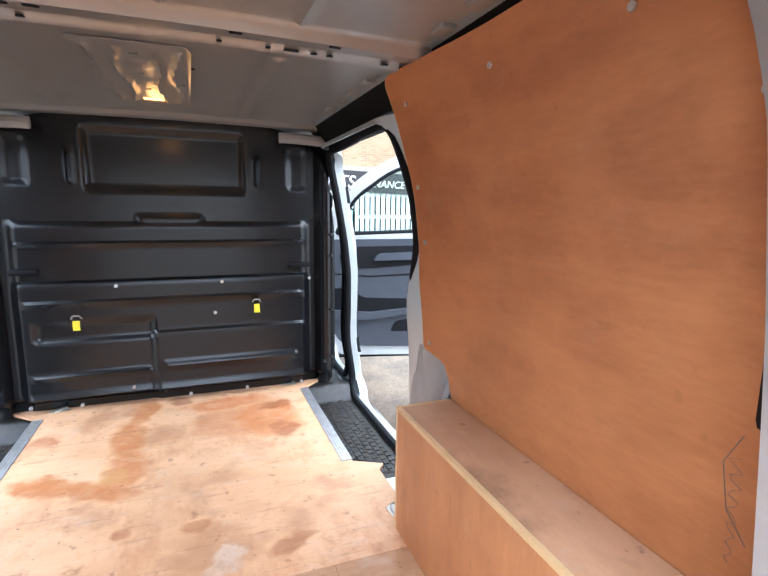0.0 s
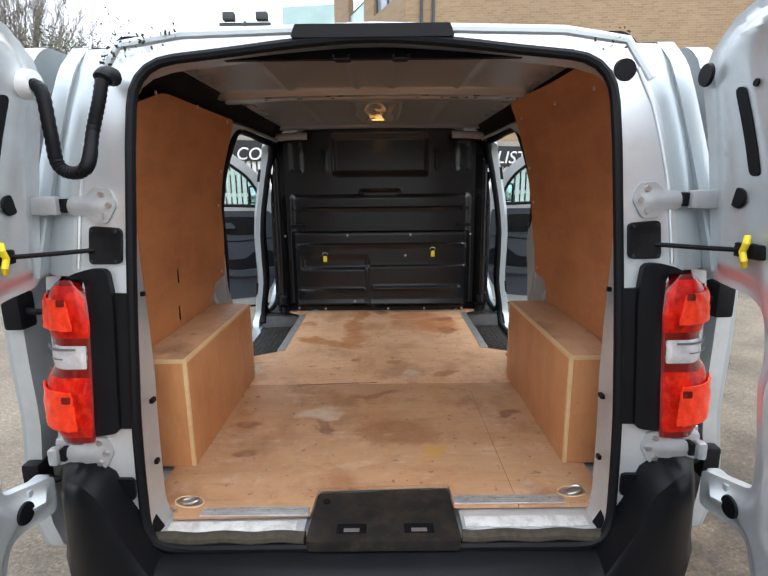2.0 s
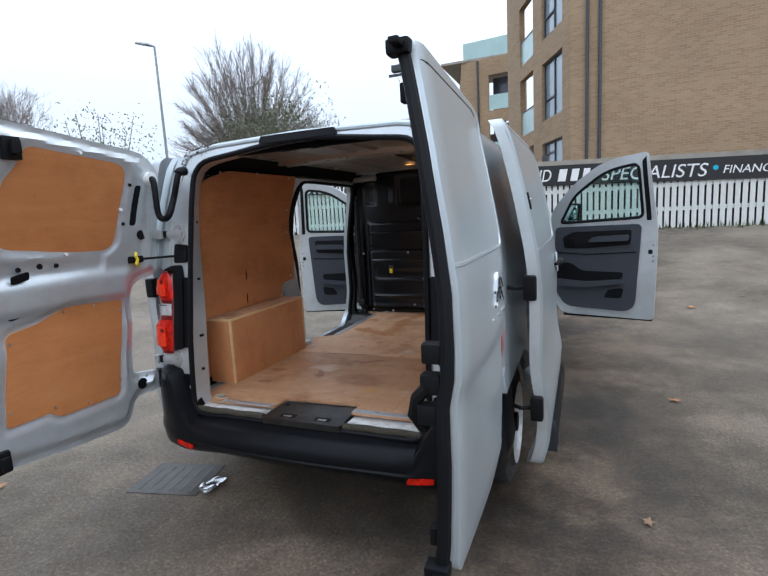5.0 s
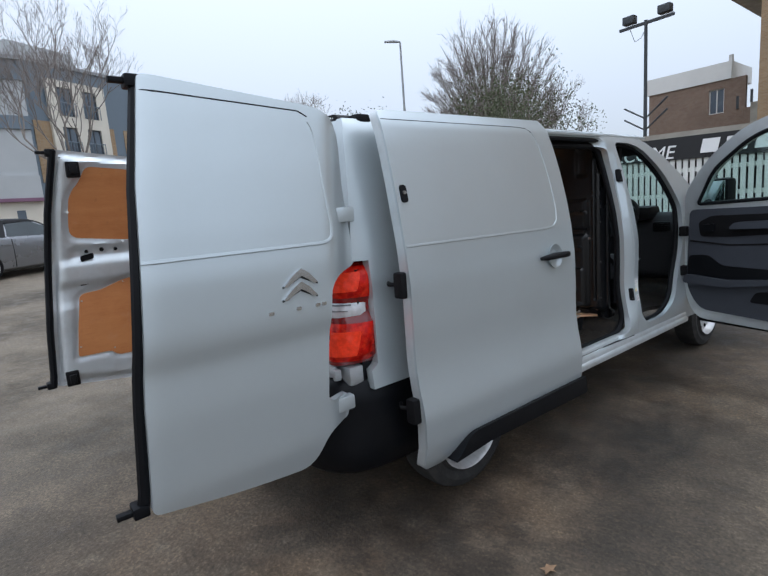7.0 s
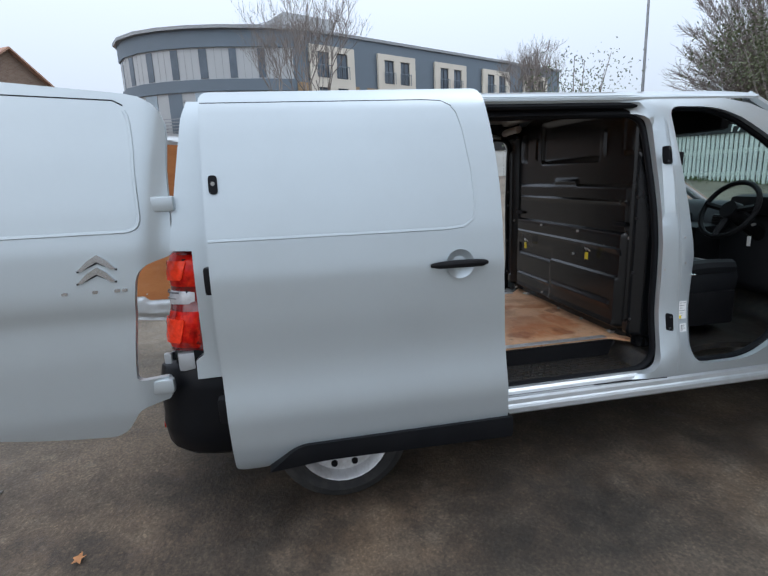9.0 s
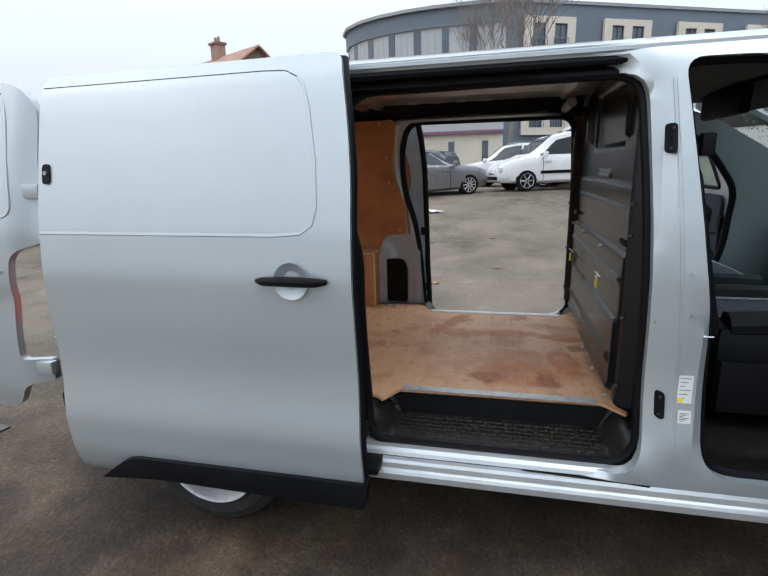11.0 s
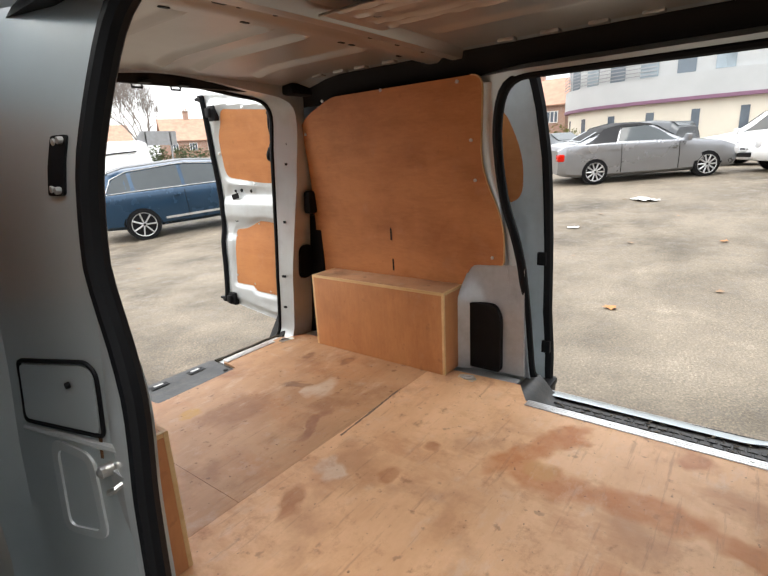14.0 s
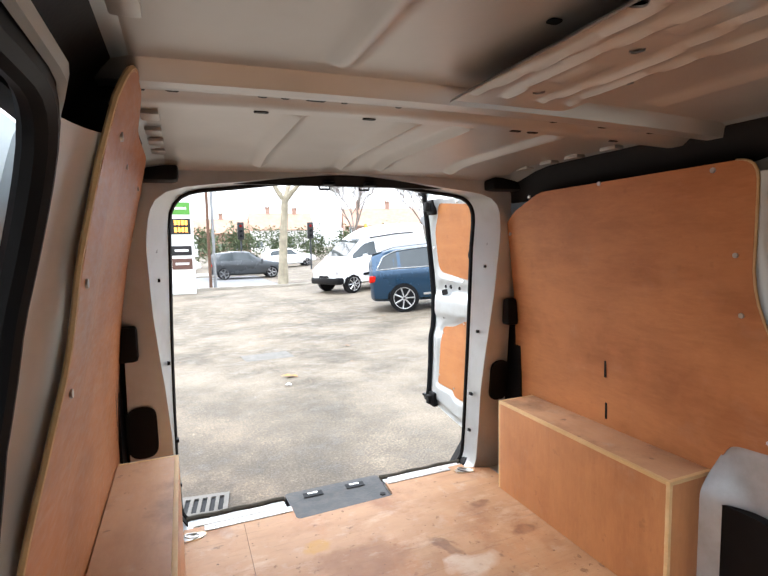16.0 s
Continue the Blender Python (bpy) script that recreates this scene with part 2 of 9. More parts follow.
def asphalt():
    """Worn tarmac: gravel grain, sandy silt, damp brown ground along the driver's side."""
    m, n, l, p = nodes_of("worn_tarmac")
    co = n.new("ShaderNodeTexCoord").outputs["Object"]
    sep = n.new("ShaderNodeSeparateXYZ")
    l.new(co, sep.inputs[0])
    wide, mid, small = noise_at(n, l, co, 0.22, 5.0, 0.6), noise_at(n, l, co, 0.85, 8.0, 0.68), noise_at(n, l, co, 4.5, 8.0, 0.72)
    grit = noise_at(n, l, co, 55.0, 4.0, 0.7)
    chips = n.new("ShaderNodeTexVoronoi")
    chips.inputs["Scale"].default_value = 110.0
    l.new(co, chips.inputs["Vector"])
    tone = n.new("ShaderNodeSeparateColor")
    l.new(chips.outputs["Color"], tone.inputs[0])
    base = ramp_of(n, l, mid, [(0.34, (0.082, 0.068, 0.052)), (0.5, (0.124, 0.102, 0.076)), (0.66, (0.185, 0.152, 0.112))])
    silt = ramp_of(n, l, small, [(0.30, (0.15, 0.122, 0.090)), (0.55, (0.222, 0.187, 0.145)), (0.75, (0.30, 0.26, 0.21))])
    k = n.new("ShaderNodeMath")
    k.operation = "ADD"
    l.new(grey_range(n, l, wide, 0.0, 0.55, 0.42, 0.62), k.inputs[0]), l.new(grey_range(n, l, mid, 0.0, 0.5, 0.45, 0.68), k.inputs[1])
    col = mix_of(n, l, k.outputs[0], base, silt)
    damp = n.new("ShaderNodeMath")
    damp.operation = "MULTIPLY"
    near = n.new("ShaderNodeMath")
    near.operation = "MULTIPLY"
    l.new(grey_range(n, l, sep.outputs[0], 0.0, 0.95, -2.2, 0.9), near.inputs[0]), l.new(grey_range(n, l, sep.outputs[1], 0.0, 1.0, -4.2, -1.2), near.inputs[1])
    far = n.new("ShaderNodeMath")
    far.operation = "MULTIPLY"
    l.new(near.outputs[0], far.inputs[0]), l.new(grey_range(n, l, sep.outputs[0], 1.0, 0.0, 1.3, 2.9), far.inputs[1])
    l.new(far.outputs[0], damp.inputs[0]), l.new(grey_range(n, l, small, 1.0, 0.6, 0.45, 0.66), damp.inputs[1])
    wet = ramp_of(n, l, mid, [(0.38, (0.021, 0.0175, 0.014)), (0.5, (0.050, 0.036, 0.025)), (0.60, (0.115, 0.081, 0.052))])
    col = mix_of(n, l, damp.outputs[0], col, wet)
    col = mix_of(n, l, 0.5, col, ramp_of(n, l, grit, [(0.35, (0.45, 0.45, 0.45)), (0.5, (0.98, 0.98, 0.98)), (0.65, (1.6, 1.57, 1.5))]), "MULTIPLY")
    col = mix_of(n, l, 0.5, col, ramp_of(n, l, tone.outputs[0], [(0.0, (0.7, 0.7, 0.7)), (0.8, (1.05, 1.05, 1.05)), (1.0, (1.7, 1.65, 1.55))]), "MULTIPLY")
    cracks = noise_at(n, l, co, 1.6, 9.0, 0.75, (1.0, 0.3, 1))
    col = mix_of(n, l, grey_range(n, l, cracks, 0.0, 0.28, 0.61, 0.70), col, (0.030, 0.027, 0.024))
    l.new(col, p.inputs["Base Color"])
    l.new(grey_range(n, l, small, 0.5, 0.9, 0.35, 0.6), p.inputs["Roughness"])
    p.inputs["Specular IOR Level"].default_value = 0.3
    l.new(bump_of(n, l, grit, 0.55, 0.009), p.inputs["Normal"])
    return m


def bricks(name, a, b, mortar, scale=1.0):
    m, n, l, p = nodes_of(name)
    tc = n.new("ShaderNodeTexCoord").outputs["Object"]
    br = n.new("ShaderNodeTexBrick")
    br.inputs["Scale"].default_value = scale
    for k, v in (("Brick Width", 0.225), ("Row Height", 0.075), ("Mortar Size", 0.006)):
        br.inputs[k].default_value = v
    for k, c in (("Color1", a), ("Color2", b), ("Mortar", mortar)):
        br.inputs[k].default_value = (*c, 1)
    sep, com = n.new("ShaderNodeSeparateXYZ"), n.new("ShaderNodeCombineXYZ")
    add = n.new("ShaderNodeMath")
    l.new(tc, sep.inputs[0]), l.new(sep.outputs[0], add.inputs[0]), l.new(sep.outputs[1], add.inputs[1])
    l.new(add.outputs[0], com.inputs[0]), l.new(sep.outputs[2], com.inputs[1]), l.new(com.outputs[0], br.inputs["Vector"])
    wide = noise_at(n, l, tc, 0.5, 5.0)
    col = mix_of(n, l, 0.35, br.outputs[0], ramp_of(n, l, wide, [(0.3, (0.7, 0.7, 0.7)), (0.7, (1.2, 1.2, 1.2))]), "MULTIPLY")
    l.new(col, p.inputs["Base Color"])
    p.inputs["Roughness"].default_value = 0.9
    return m


def window_glass(name, tint=(0.80, 0.91, 0.89), mirror=0.06):
    """Thin pane: tinted see-through with a mirror-like sheen."""
    m, n, l, p = nodes_of(name)
    tr, gl, mx = n.new("ShaderNodeBsdfTransparent"), n.new("ShaderNodeBsdfGlossy"), n.new("ShaderNodeMixShader")
    tr.inputs[0].default_value, gl.inputs["Roughness"].default_value = (*tint, 1), 0.02
    mx.inputs[0].default_value = mirror
    l.new(tr.outputs[0], mx.inputs[1]), l.new(gl.outputs[0], mx.inputs[2])
    l.new(mx.outputs[0], n["Material Output"].inputs[0])
    return m


def glow(name, colour, strength):
    m, n, l, p = nodes_of(name)
    p.inputs["Base Color"].default_value = (*colour, 1)
    p.inputs["Emission Color"].default_value, p.inputs["Emission Strength"].default_value = (*colour, 1), strength
    return m


SILVER = surface("silver_paint", (0.50, 0.55, 0.57), 0.35, 0.54, 0.03, 1.2, 40, 0, (0.40, 0.43, 0.44), 0.18, 0.3)
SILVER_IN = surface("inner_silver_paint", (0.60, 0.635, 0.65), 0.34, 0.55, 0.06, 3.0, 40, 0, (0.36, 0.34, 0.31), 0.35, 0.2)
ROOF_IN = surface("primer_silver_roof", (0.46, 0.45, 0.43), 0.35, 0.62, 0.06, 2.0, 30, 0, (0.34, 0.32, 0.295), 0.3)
GREY_TRIM = surface("grey_door_trim", (0.046, 0.051, 0.062), 0.62, 0, 0.1, 8, 220, 0.15, None, 0, 0, 1.4, 0.35)
DASH = surface("dark_dash_plastic", (0.022, 0.023, 0.026), 0.6, 0, 0.1, 8, 220, 0.15, None, 0, 0, 1.4, 0.35)
BLACK_PLASTIC = surface("black_plastic", (0.008, 0.008, 0.009), 0.5, 0, 0.2, 7, 150, 0.1, (0.018, 0.016, 0.015), 0.25, 0, 1.35, 0.22)
BUMPER_BLACK = surface("bumper_plastic", (0.005, 0.0055, 0.007), 0.34, 0, 0.2, 5, 200, 0.1, (0.014, 0.013, 0.012), 0.2, 0, 1.35, 0.24)
RUBBER = surface("black_rubber", (0.005, 0.0055, 0.007), 0.5, 0, 0.2, 9, 90, 0, None, 0, 0, 1.35, 0.28)
BLACK_PAINT = surface("black_bulkhead_paint", (0.0045, 0.0052, 0.0066), 0.25, 0, 0.2, 3, 30, 0, (0.011, 0.0105, 0.0105), 0.35, 0, 1.5, 0.5)
DIRT_PAN = surface("dirty_step_plastic", (0.013, 0.0125, 0.012), 0.40, 0, 0.3, 14, 70, 0.3, (0.052, 0.039, 0.026), 0.7, 0, 1.45, 0.5)
STEEL = surface("bare_steel", (0.55, 0.54, 0.52), 0.35, 0.9, 0.15, 15, 120, 0.1, (0.25, 0.2, 0.15), 0.4)
ALLOY = surface("aluminium_strip", (0.62, 0.62, 0.62), 0.38, 0.75, 0.12, 20, 100, 0.15, (0.3, 0.27, 0.24), 0.5)
CHROME = surface("chrome", (0.8, 0.8, 0.82), 0.12, 1.0, 0.05, 10, 60, 0)
SHADE_LINE_BOLT = surface("dark_shade_line_and_bolt", (0.05, 0.052, 0.055), 0.2, 0.6, 0.1, 10, 60, 0)
GROOVE = surface("dirty_groove", (0.17, 0.115, 0.08), 0.9, 0, 0.3, 20, 90, 0.2)
CRUMB = surface("pale_wood_crumbs", (0.085, 0.065, 0.042), 0.8, 0, 0.4, 30, 90, 0.1)
RUST = surface("brown_rust", (0.13, 0.06, 0.025), 0.9, 0, 0.4, 60, 120, 0.1)
GROOVE_DARK = surface("dark_leaf_dirt", (0.05, 0.042, 0.028), 0.9, 0, 0.5, 60, 90, 0.1)
DARK_STEEL_BOLT = surface("dark_bolt_steel", (0.06, 0.06, 0.062), 0.4, 0.6, 0.1, 20, 80, 0)
GALV_IN = surface("dull_hinge_paint", (0.44, 0.455, 0.465), 0.42, 0.45, 0.12, 9, 60, 0, (0.24, 0.22, 0.20), 0.35)
EMBLEM = surface("emblem_metal", (0.60, 0.61, 0.62), 0.14, 1.0, 0.1, 30, 60, 0)
YELLOW = surface("yellow_plastic", (0.85, 0.66, 0.02), 0.45, 0, 0.1, 20, 100, 0.05)
WHITE_PLATE = surface("scuffed_white_paint", (0.72, 0.72, 0.7), 0.5, 0.05, 0.1, 14, 80, 0.1, (0.25, 0.2, 0.16), 0.7)
STICKER = surface("white_sticker", (0.78, 0.79, 0.78), 0.5, 0, 0.04, 20, 90, 0)
INK = surface("grey_print", (0.12, 0.12, 0.13), 0.6, 0, 0.1, 20, 90, 0)
LENS_RED = surface("red_lamp_lens", (0.50, 0.006, 0.003), 0.14, 0, 0.6, 22, 60, 0.08, (0.85, 0.05, 0.012), 0.6, 0.0, 1.4, 0.3)
LENS_BRIGHT = surface("bright_red_lens", (0.85, 0.05, 0.016), 0.14, 0, 0.2, 60, 150, 0, None, 0, 0.0, 1.4, 0.3)
LENS_DARK = surface("dark_red_lens", (0.16, 0.003, 0.003), 0.12, 0, 0.3, 18, 60, 0, None, 0, 0.6)
LENS_CLEAR = surface("clear_lamp_lens", (0.62, 0.62, 0.63), 0.15, 0.2, 0.2, 40, 130, 0.1, None, 0, 0.6)
PLY_WALL = plywood("orange_plywood_lining", (0.55, 0.228, 0.086), (0.33, 0.115, 0.039), (0.6, 0.45, 1.9), 0.12, (0.2, 0.06, 0.02), 0.42)
PLY_DOOR = plywood("orange_plywood_door_panel", (0.51, 0.215, 0.075), (0.38, 0.13, 0.04), (0.5, 0.4, 2.2), 0.15, (0.2, 0.06, 0.02), 0.4)
# Front board is lightened for the side doors' light; rear one is dirtier, darker.
PLY_FLOOR_LIT = stained_floor("worn_plywood_floor_lit", (0.74, 0.455, 0.265), (0.58, 0.315, 0.16), 0.4)
PLY_FLOOR_REAR = stained_floor("dirty_plywood_floor", (0.51, 0.30, 0.162), (0.36, 0.18, 0.086), 0.65)
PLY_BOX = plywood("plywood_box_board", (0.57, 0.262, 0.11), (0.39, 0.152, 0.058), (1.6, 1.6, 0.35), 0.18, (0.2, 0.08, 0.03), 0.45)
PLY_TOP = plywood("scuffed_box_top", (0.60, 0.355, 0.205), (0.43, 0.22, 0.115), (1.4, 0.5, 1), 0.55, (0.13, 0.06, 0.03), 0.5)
PLY_EDGE = plywood("pale_plywood_edge", (0.72, 0.52, 0.28), (0.6, 0.38, 0.17), (1, 1, 6), 0.1)
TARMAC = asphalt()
GLASS = window_glass("green_window_glass")
PIPING = surface("pale_seat_piping", (0.34, 0.34, 0.33), 0.7, 0, 0.1, 20, 120, 0.1)
SEAT = surface("black_seat_cover", (0.010, 0.0105, 0.012), 0.55, 0, 0.2, 8, 130, 0.1, None, 0, 0, 1.4, 0.25)
TYRE = surface("tyre_rubber", (0.02, 0.02, 0.02), 0.8, 0, 0.2, 8, 60, 0.3, (0.08, 0.07, 0.06), 0.4)
RIM = surface("silver_wheel", (0.6, 0.6, 0.6), 0.35, 0.4, 0.1, 14, 80, 0.05, (0.2, 0.17, 0.14), 0.4)
LAMP_ON = glow("lit_bulb_lamp", (1.0, 0.36, 0.06), 2.2)


# ------------------------------------------------------------------ mesh helpers
def finish(me, smooth=35):
    bm = bmesh.new()
    bm.from_mesh(me)
    if smooth:
        for f in bm.faces:
            f.smooth = True
        lim = radians(smooth)
        for e in bm.edges:
            if len(e.link_faces) == 2 and e.calc_face_angle(0) > lim:
                e.smooth = False
    bm.to_mesh(me)
    bm.free()


def part(name, bm, material, parent=None, label="", smooth=35):
    me = bpy.data.meshes.new(name)
    bmesh.ops.recalc_face_normals(bm, faces=bm.faces)
    bm.to_mesh(me)
    bm.free()
    finish(me, smooth)
    me.materials.append(material)
    ob = new(name, me)
    if parent:
        ob.parent = parent
    if label:
        ob["label"] = label
    return ob


def base(name, label, category, group="", kind="", at=(0, 0, 0), turn=0):
    ob = new(name)
    ob.matrix_basis = pose(*at, 0, 0, turn)
    return tagged(ob, label, category, group, kind)


def box(bm, x0, y0, z0, x1, y1, z1, bevel=0.0, m=None, segments=2):
    r = bmesh.ops.create_cube(bm, size=1.0)
    vs = r["verts"]
    bmesh.ops.scale(bm, vec=(abs(x1 - x0), abs(y1 - y0), abs(z1 - z0)), verts=vs)
    bmesh.ops.translate(bm, vec=((x0 + x1) / 2, (y0 + y1) / 2, (z0 + z1) / 2), verts=vs)
    if bevel:
        es = list({e for v in vs for e in v.link_edges})
        r = bmesh.ops.bevel(bm, geom=es, offset=bevel, segments=segments, profile=0.6, affect="EDGES")
        vs = [v for v in r["verts"]]
        vs = list({v for f in r["faces"] for v in f.verts} | set(vs))
    if m is not None:
        bmesh.ops.transform(bm, matrix=m, verts=vs)
    return vs


def boxes(*rows, bevel=0.0):
    bm = bmesh.new()
    for r in rows:
        box(bm, *r, bevel=bevel)
    return bm


def cyl(bm, p, q, r0, r1=None, n=16):
    p, q = Vector(p), Vector(q)
    m = Matrix.Translation((p + q) / 2) @ (q - p).to_track_quat("Z", "Y").to_matrix().to_4x4()
    bmesh.ops.create_cone(bm, cap_ends=True, segments=n, radius1=r0, radius2=r0 if r1 is None else r1, depth=(q - p).length, matrix=m)


def tube(bm, pts, r, n=8, closed=False, radii=None):
    """A round bar along points."""
    pts = [Vector(p) for p in pts]
    rings = []
    up = None
    for i, p in enumerate(pts):
        a = pts[i - 1] if (i or closed) else p
        b = pts[(i + 1) % len(pts)] if (i < len(pts) - 1 or closed) else p
        d = (b - a).normalized()
        if up is None:
            up = d.orthogonal().normalized()
        up = (up - d * up.dot(d)).normalized()
        side = d.cross(up)
        rr = radii[i] if radii else r
        rings.append([bm.verts.new(p + (up * math.cos(k) + side * math.sin(k)) * rr) for k in [2 * math.pi * j / n for j in range(n)]])
    last = len(rings) if closed else len(rings) - 1
    for i in range(last):
        a, b = rings[i], rings[(i + 1) % len(rings)]
        shift = 0
        if closed and i == last - 1:
            shift = min(range(n), key=lambda s: (a[0].co - b[s].co).length)
        for j in range(n):
            bm.faces.new((a[j], a[(j + 1) % n], b[(j + 1 + shift) % n], b[(j + shift) % n]))
    if not closed:
        bm.faces.new(rings[0][::-1]), bm.faces.new(rings[-1])
    return bm


def rounded(pts, r=0.05, n=5):
    """A closed outline with its corners rounded; a point may carry its own radius as a third number."""
    out = []
    k = len(pts)
    for i in range(k):
        p = Vector(pts[i][:2])
        rr = pts[i][2] if len(pts[i]) > 2 else r
        a, b = Vector(pts[i - 1][:2]) - p, Vector(pts[(i + 1) % k][:2]) - p
        rr = min(rr, a.length * 0.48, b.length * 0.48)
        if rr < 1e-4:
            out.append((p.x, p.y))
            continue
        s, e = p + a.normalized() * rr, p + b.normalized() * rr
        for j in range(n + 1):
            t = j / n
            q = s * (1 - t) ** 2 + p * (2 * t * (1 - t)) + e * t * t
            out.append((q.x, q.y))
    return out


def dense(pts, step, closed=True):
    out = []
    k = len(pts)
    for i in range(k if closed else k - 1):
        a, b = Vector(pts[i]), Vector(pts[(i + 1) % k])
        m = max(1, math.ceil((b - a).length / step))
        out += [tuple(a.lerp(b, j / m)) for j in range(m)]
    if not closed:
        out.append(tuple(pts[-1]))
    return out


def inside(x, y, poly):
    c, j = False, len(poly) - 1
    for i in range(len(poly)):
        (xi, yi), (xj, yj) = poly[i], poly[j]
        if (yi > y) != (yj > y) and x < (xj - xi) * (y - yi) / (yj - yi) + xi:
            c = not c
        j = i
    return c


def sheet(outer, holes=(), at=None, thick=0.003, step=0.08, bm=None):
    """A solid sheet with holes: an outline in two numbers, placed in space by at(u, v, depth)."""
    from mathutils.geometry import delaunay_2d_cdt
    bm = bm or bmesh.new()
    loops = [dense(outer, step)] + [dense(h, step) for h in holes]
    co, edges = [], []
    for lp in loops:
        s = len(co)
        co += [Vector(p) for p in lp]
        edges += [(s + i, s + (i + 1) % len(lp)) for i in range(len(lp))]
    edge_np = np.array([c[:] for c in co])
    us, vs = [p[0] for p in loops[0]], [p[1] for p in loops[0]]
    nu, nv = max(2, round((max(us) - min(us)) / step)), max(2, round((max(vs) - min(vs)) / step))
    for i in range(1, nu):
        for j in range(1, nv):
            u, v = min(us) + (max(us) - min(us)) * i / nu, min(vs) + (max(vs) - min(vs)) * j / nv
            if inside(u, v, loops[0]) and not any(inside(u, v, h) for h in loops[1:]):
                if np.min(np.abs(edge_np - (u, v)).max(axis=1)) > step * 0.35:
                    co.append(Vector((u, v)))
    vo, eo, fo, *_ = delaunay_2d_cdt(co, edges, [], 0, 1e-5)
    keep = []
    for f in fo:
        cx, cy = sum(vo[i].x for i in f) / 3, sum(vo[i].y for i in f) / 3
        if inside(cx, cy, loops[0]) and not any(inside(cx, cy, h) for h in loops[1:]):
            keep.append(f)
    used = sorted({i for f in keep for i in f})
    top = {i: bm.verts.new(at(vo[i].x, vo[i].y, 0.0)) for i in used}
    for f in keep:
        bm.faces.new([top[i] for i in f])
    if thick:
        low = {i: bm.verts.new(at(vo[i].x, vo[i].y, thick)) for i in used}
        count = {}
        for f in keep:
            bm.faces.new([low[i] for i in reversed(f)])
            for a, b in ((f[0], f[1]), (f[1], f[2]), (f[2], f[0])):
                count[(a, b)] = 1
        for a, b in count:
            if (b, a) not in count:
                bm.faces.new((top[b], top[a], low[a], low[b]))
    return bm


def lerp_table(table):
    xs, ys = [t[0] for t in table], [t[1] for t in table]
    return lambda v: float(np.interp(v, xs, ys))


def smooth_step(a, b, v):
    t = min(1.0, max(0.0, (v - a) / (b - a)))
    return t * t * (3 - 2 * t)


def bump_box(u, v, u0, u1, v0, v1, soft=0.02):
    """1 inside a soft-edged rectangle, 0 outside."""
    return smooth_step(u0 - soft, u0 + soft, u) * (1 - smooth_step(u1 - soft, u1 + soft, u)) * smooth_step(v0 - soft, v0 + soft, v) * (1 - smooth_step(v1 - soft, v1 + soft, v))


def words(text, size, m, material, parent, name="lettering", deep=0.004, shear=0.0, wide=1.0):
    cu = bpy.data.curves.new(name, "FONT")
    cu.body, cu.size, cu.extrude, cu.shear, cu.align_x, cu.align_y = text, size, deep, shear, "LEFT", "CENTER"
    tmp = bpy.data.objects.new(name, cu)
    scene.collection.objects.link(tmp)
    bpy.context.view_layer.update()
    me = bpy.data.meshes.new_from_object(tmp.evaluated_get(bpy.context.evaluated_depsgraph_get()))
    bpy.data.objects.remove(tmp)
    me.transform(m @ Matrix.Diagonal((wide, 1, 1, 1)))
    me.materials.clear()
    me.materials.append(material)
    ob = new(name, me)
    ob.parent = parent
    return ob


def disc_on(p, axis, r, deep, n=16, flat=1.0):
    bm = bmesh.new()
    p, axis = Vector(p), Vector(axis)
    cyl(bm, p - axis * deep / 2, p + axis * deep / 2, r, r * 0.92, n)
    return bm



# ------------------------------------------------------------------ ground, boundary, buildings
def ramp_up(v, start, slope, end):
    v = min(v, end) - start
    return 0.0 if v <= 0 else slope * v * v / (v + 1.2)


def ground_z(x, y):
    return ramp_up(y, 4.5, 0.116, 13) + ramp_up(-x, 3.5, 0.066, 14) - ramp_up(-y, 3, 0.035, 10)


def ground():
    ax = sorted({round(math.copysign(abs(t) ** 2.6 * 420, t), 3) for t in np.linspace(-1, 1, 141)})
    vs = [(x, y, ground_z(x, y)) for y in ax for x in ax]
    k = len(ax)
    fs = [(j * k + i, j * k + i + 1, (j + 1) * k + i + 1, (j + 1) * k + i) for j in range(k - 1) for i in range(k - 1)]
    me = bpy.data.meshes.new("ground")
    me.from_pydata(vs, [], fs)
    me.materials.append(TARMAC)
    for f in me.polygons:
        f.use_smooth = True
    return tagged(new("ground", me), "worn damp tarmac yard with sandy silt", "ground", kind="structure")


ground()

# ------------------------------------------------------------------ the van
W = lerp_table([(0.30, 0.90), (0.36, 0.948), (0.45, 0.972), (0.58, 0.980), (0.64, 0.972), (0.72, 0.958), (0.80, 0.949), (0.88, 0.948), (0.98, 0.951), (1.16, 0.950), (1.32, 0.932), (1.45, 0.908), (1.6, 0.877), (1.75, 0.842), (1.83, 0.818), (1.88, 0.785)])
R = lerp_table([(0.45, 0.04), (0.6, 0.075), (0.9, 0.10), (1.3, 0.15), (1.6, 0.19), (1.9, 0.25), (2.0, 0.27)])
PLY_X = lerp_table([(0.5, 0.812), (1.0, 0.808), (1.2, 0.798), (1.4, 0.777), (1.6, 0.744), (1.75, 0.707), (1.83, 0.682), (1.9, 0.65)])


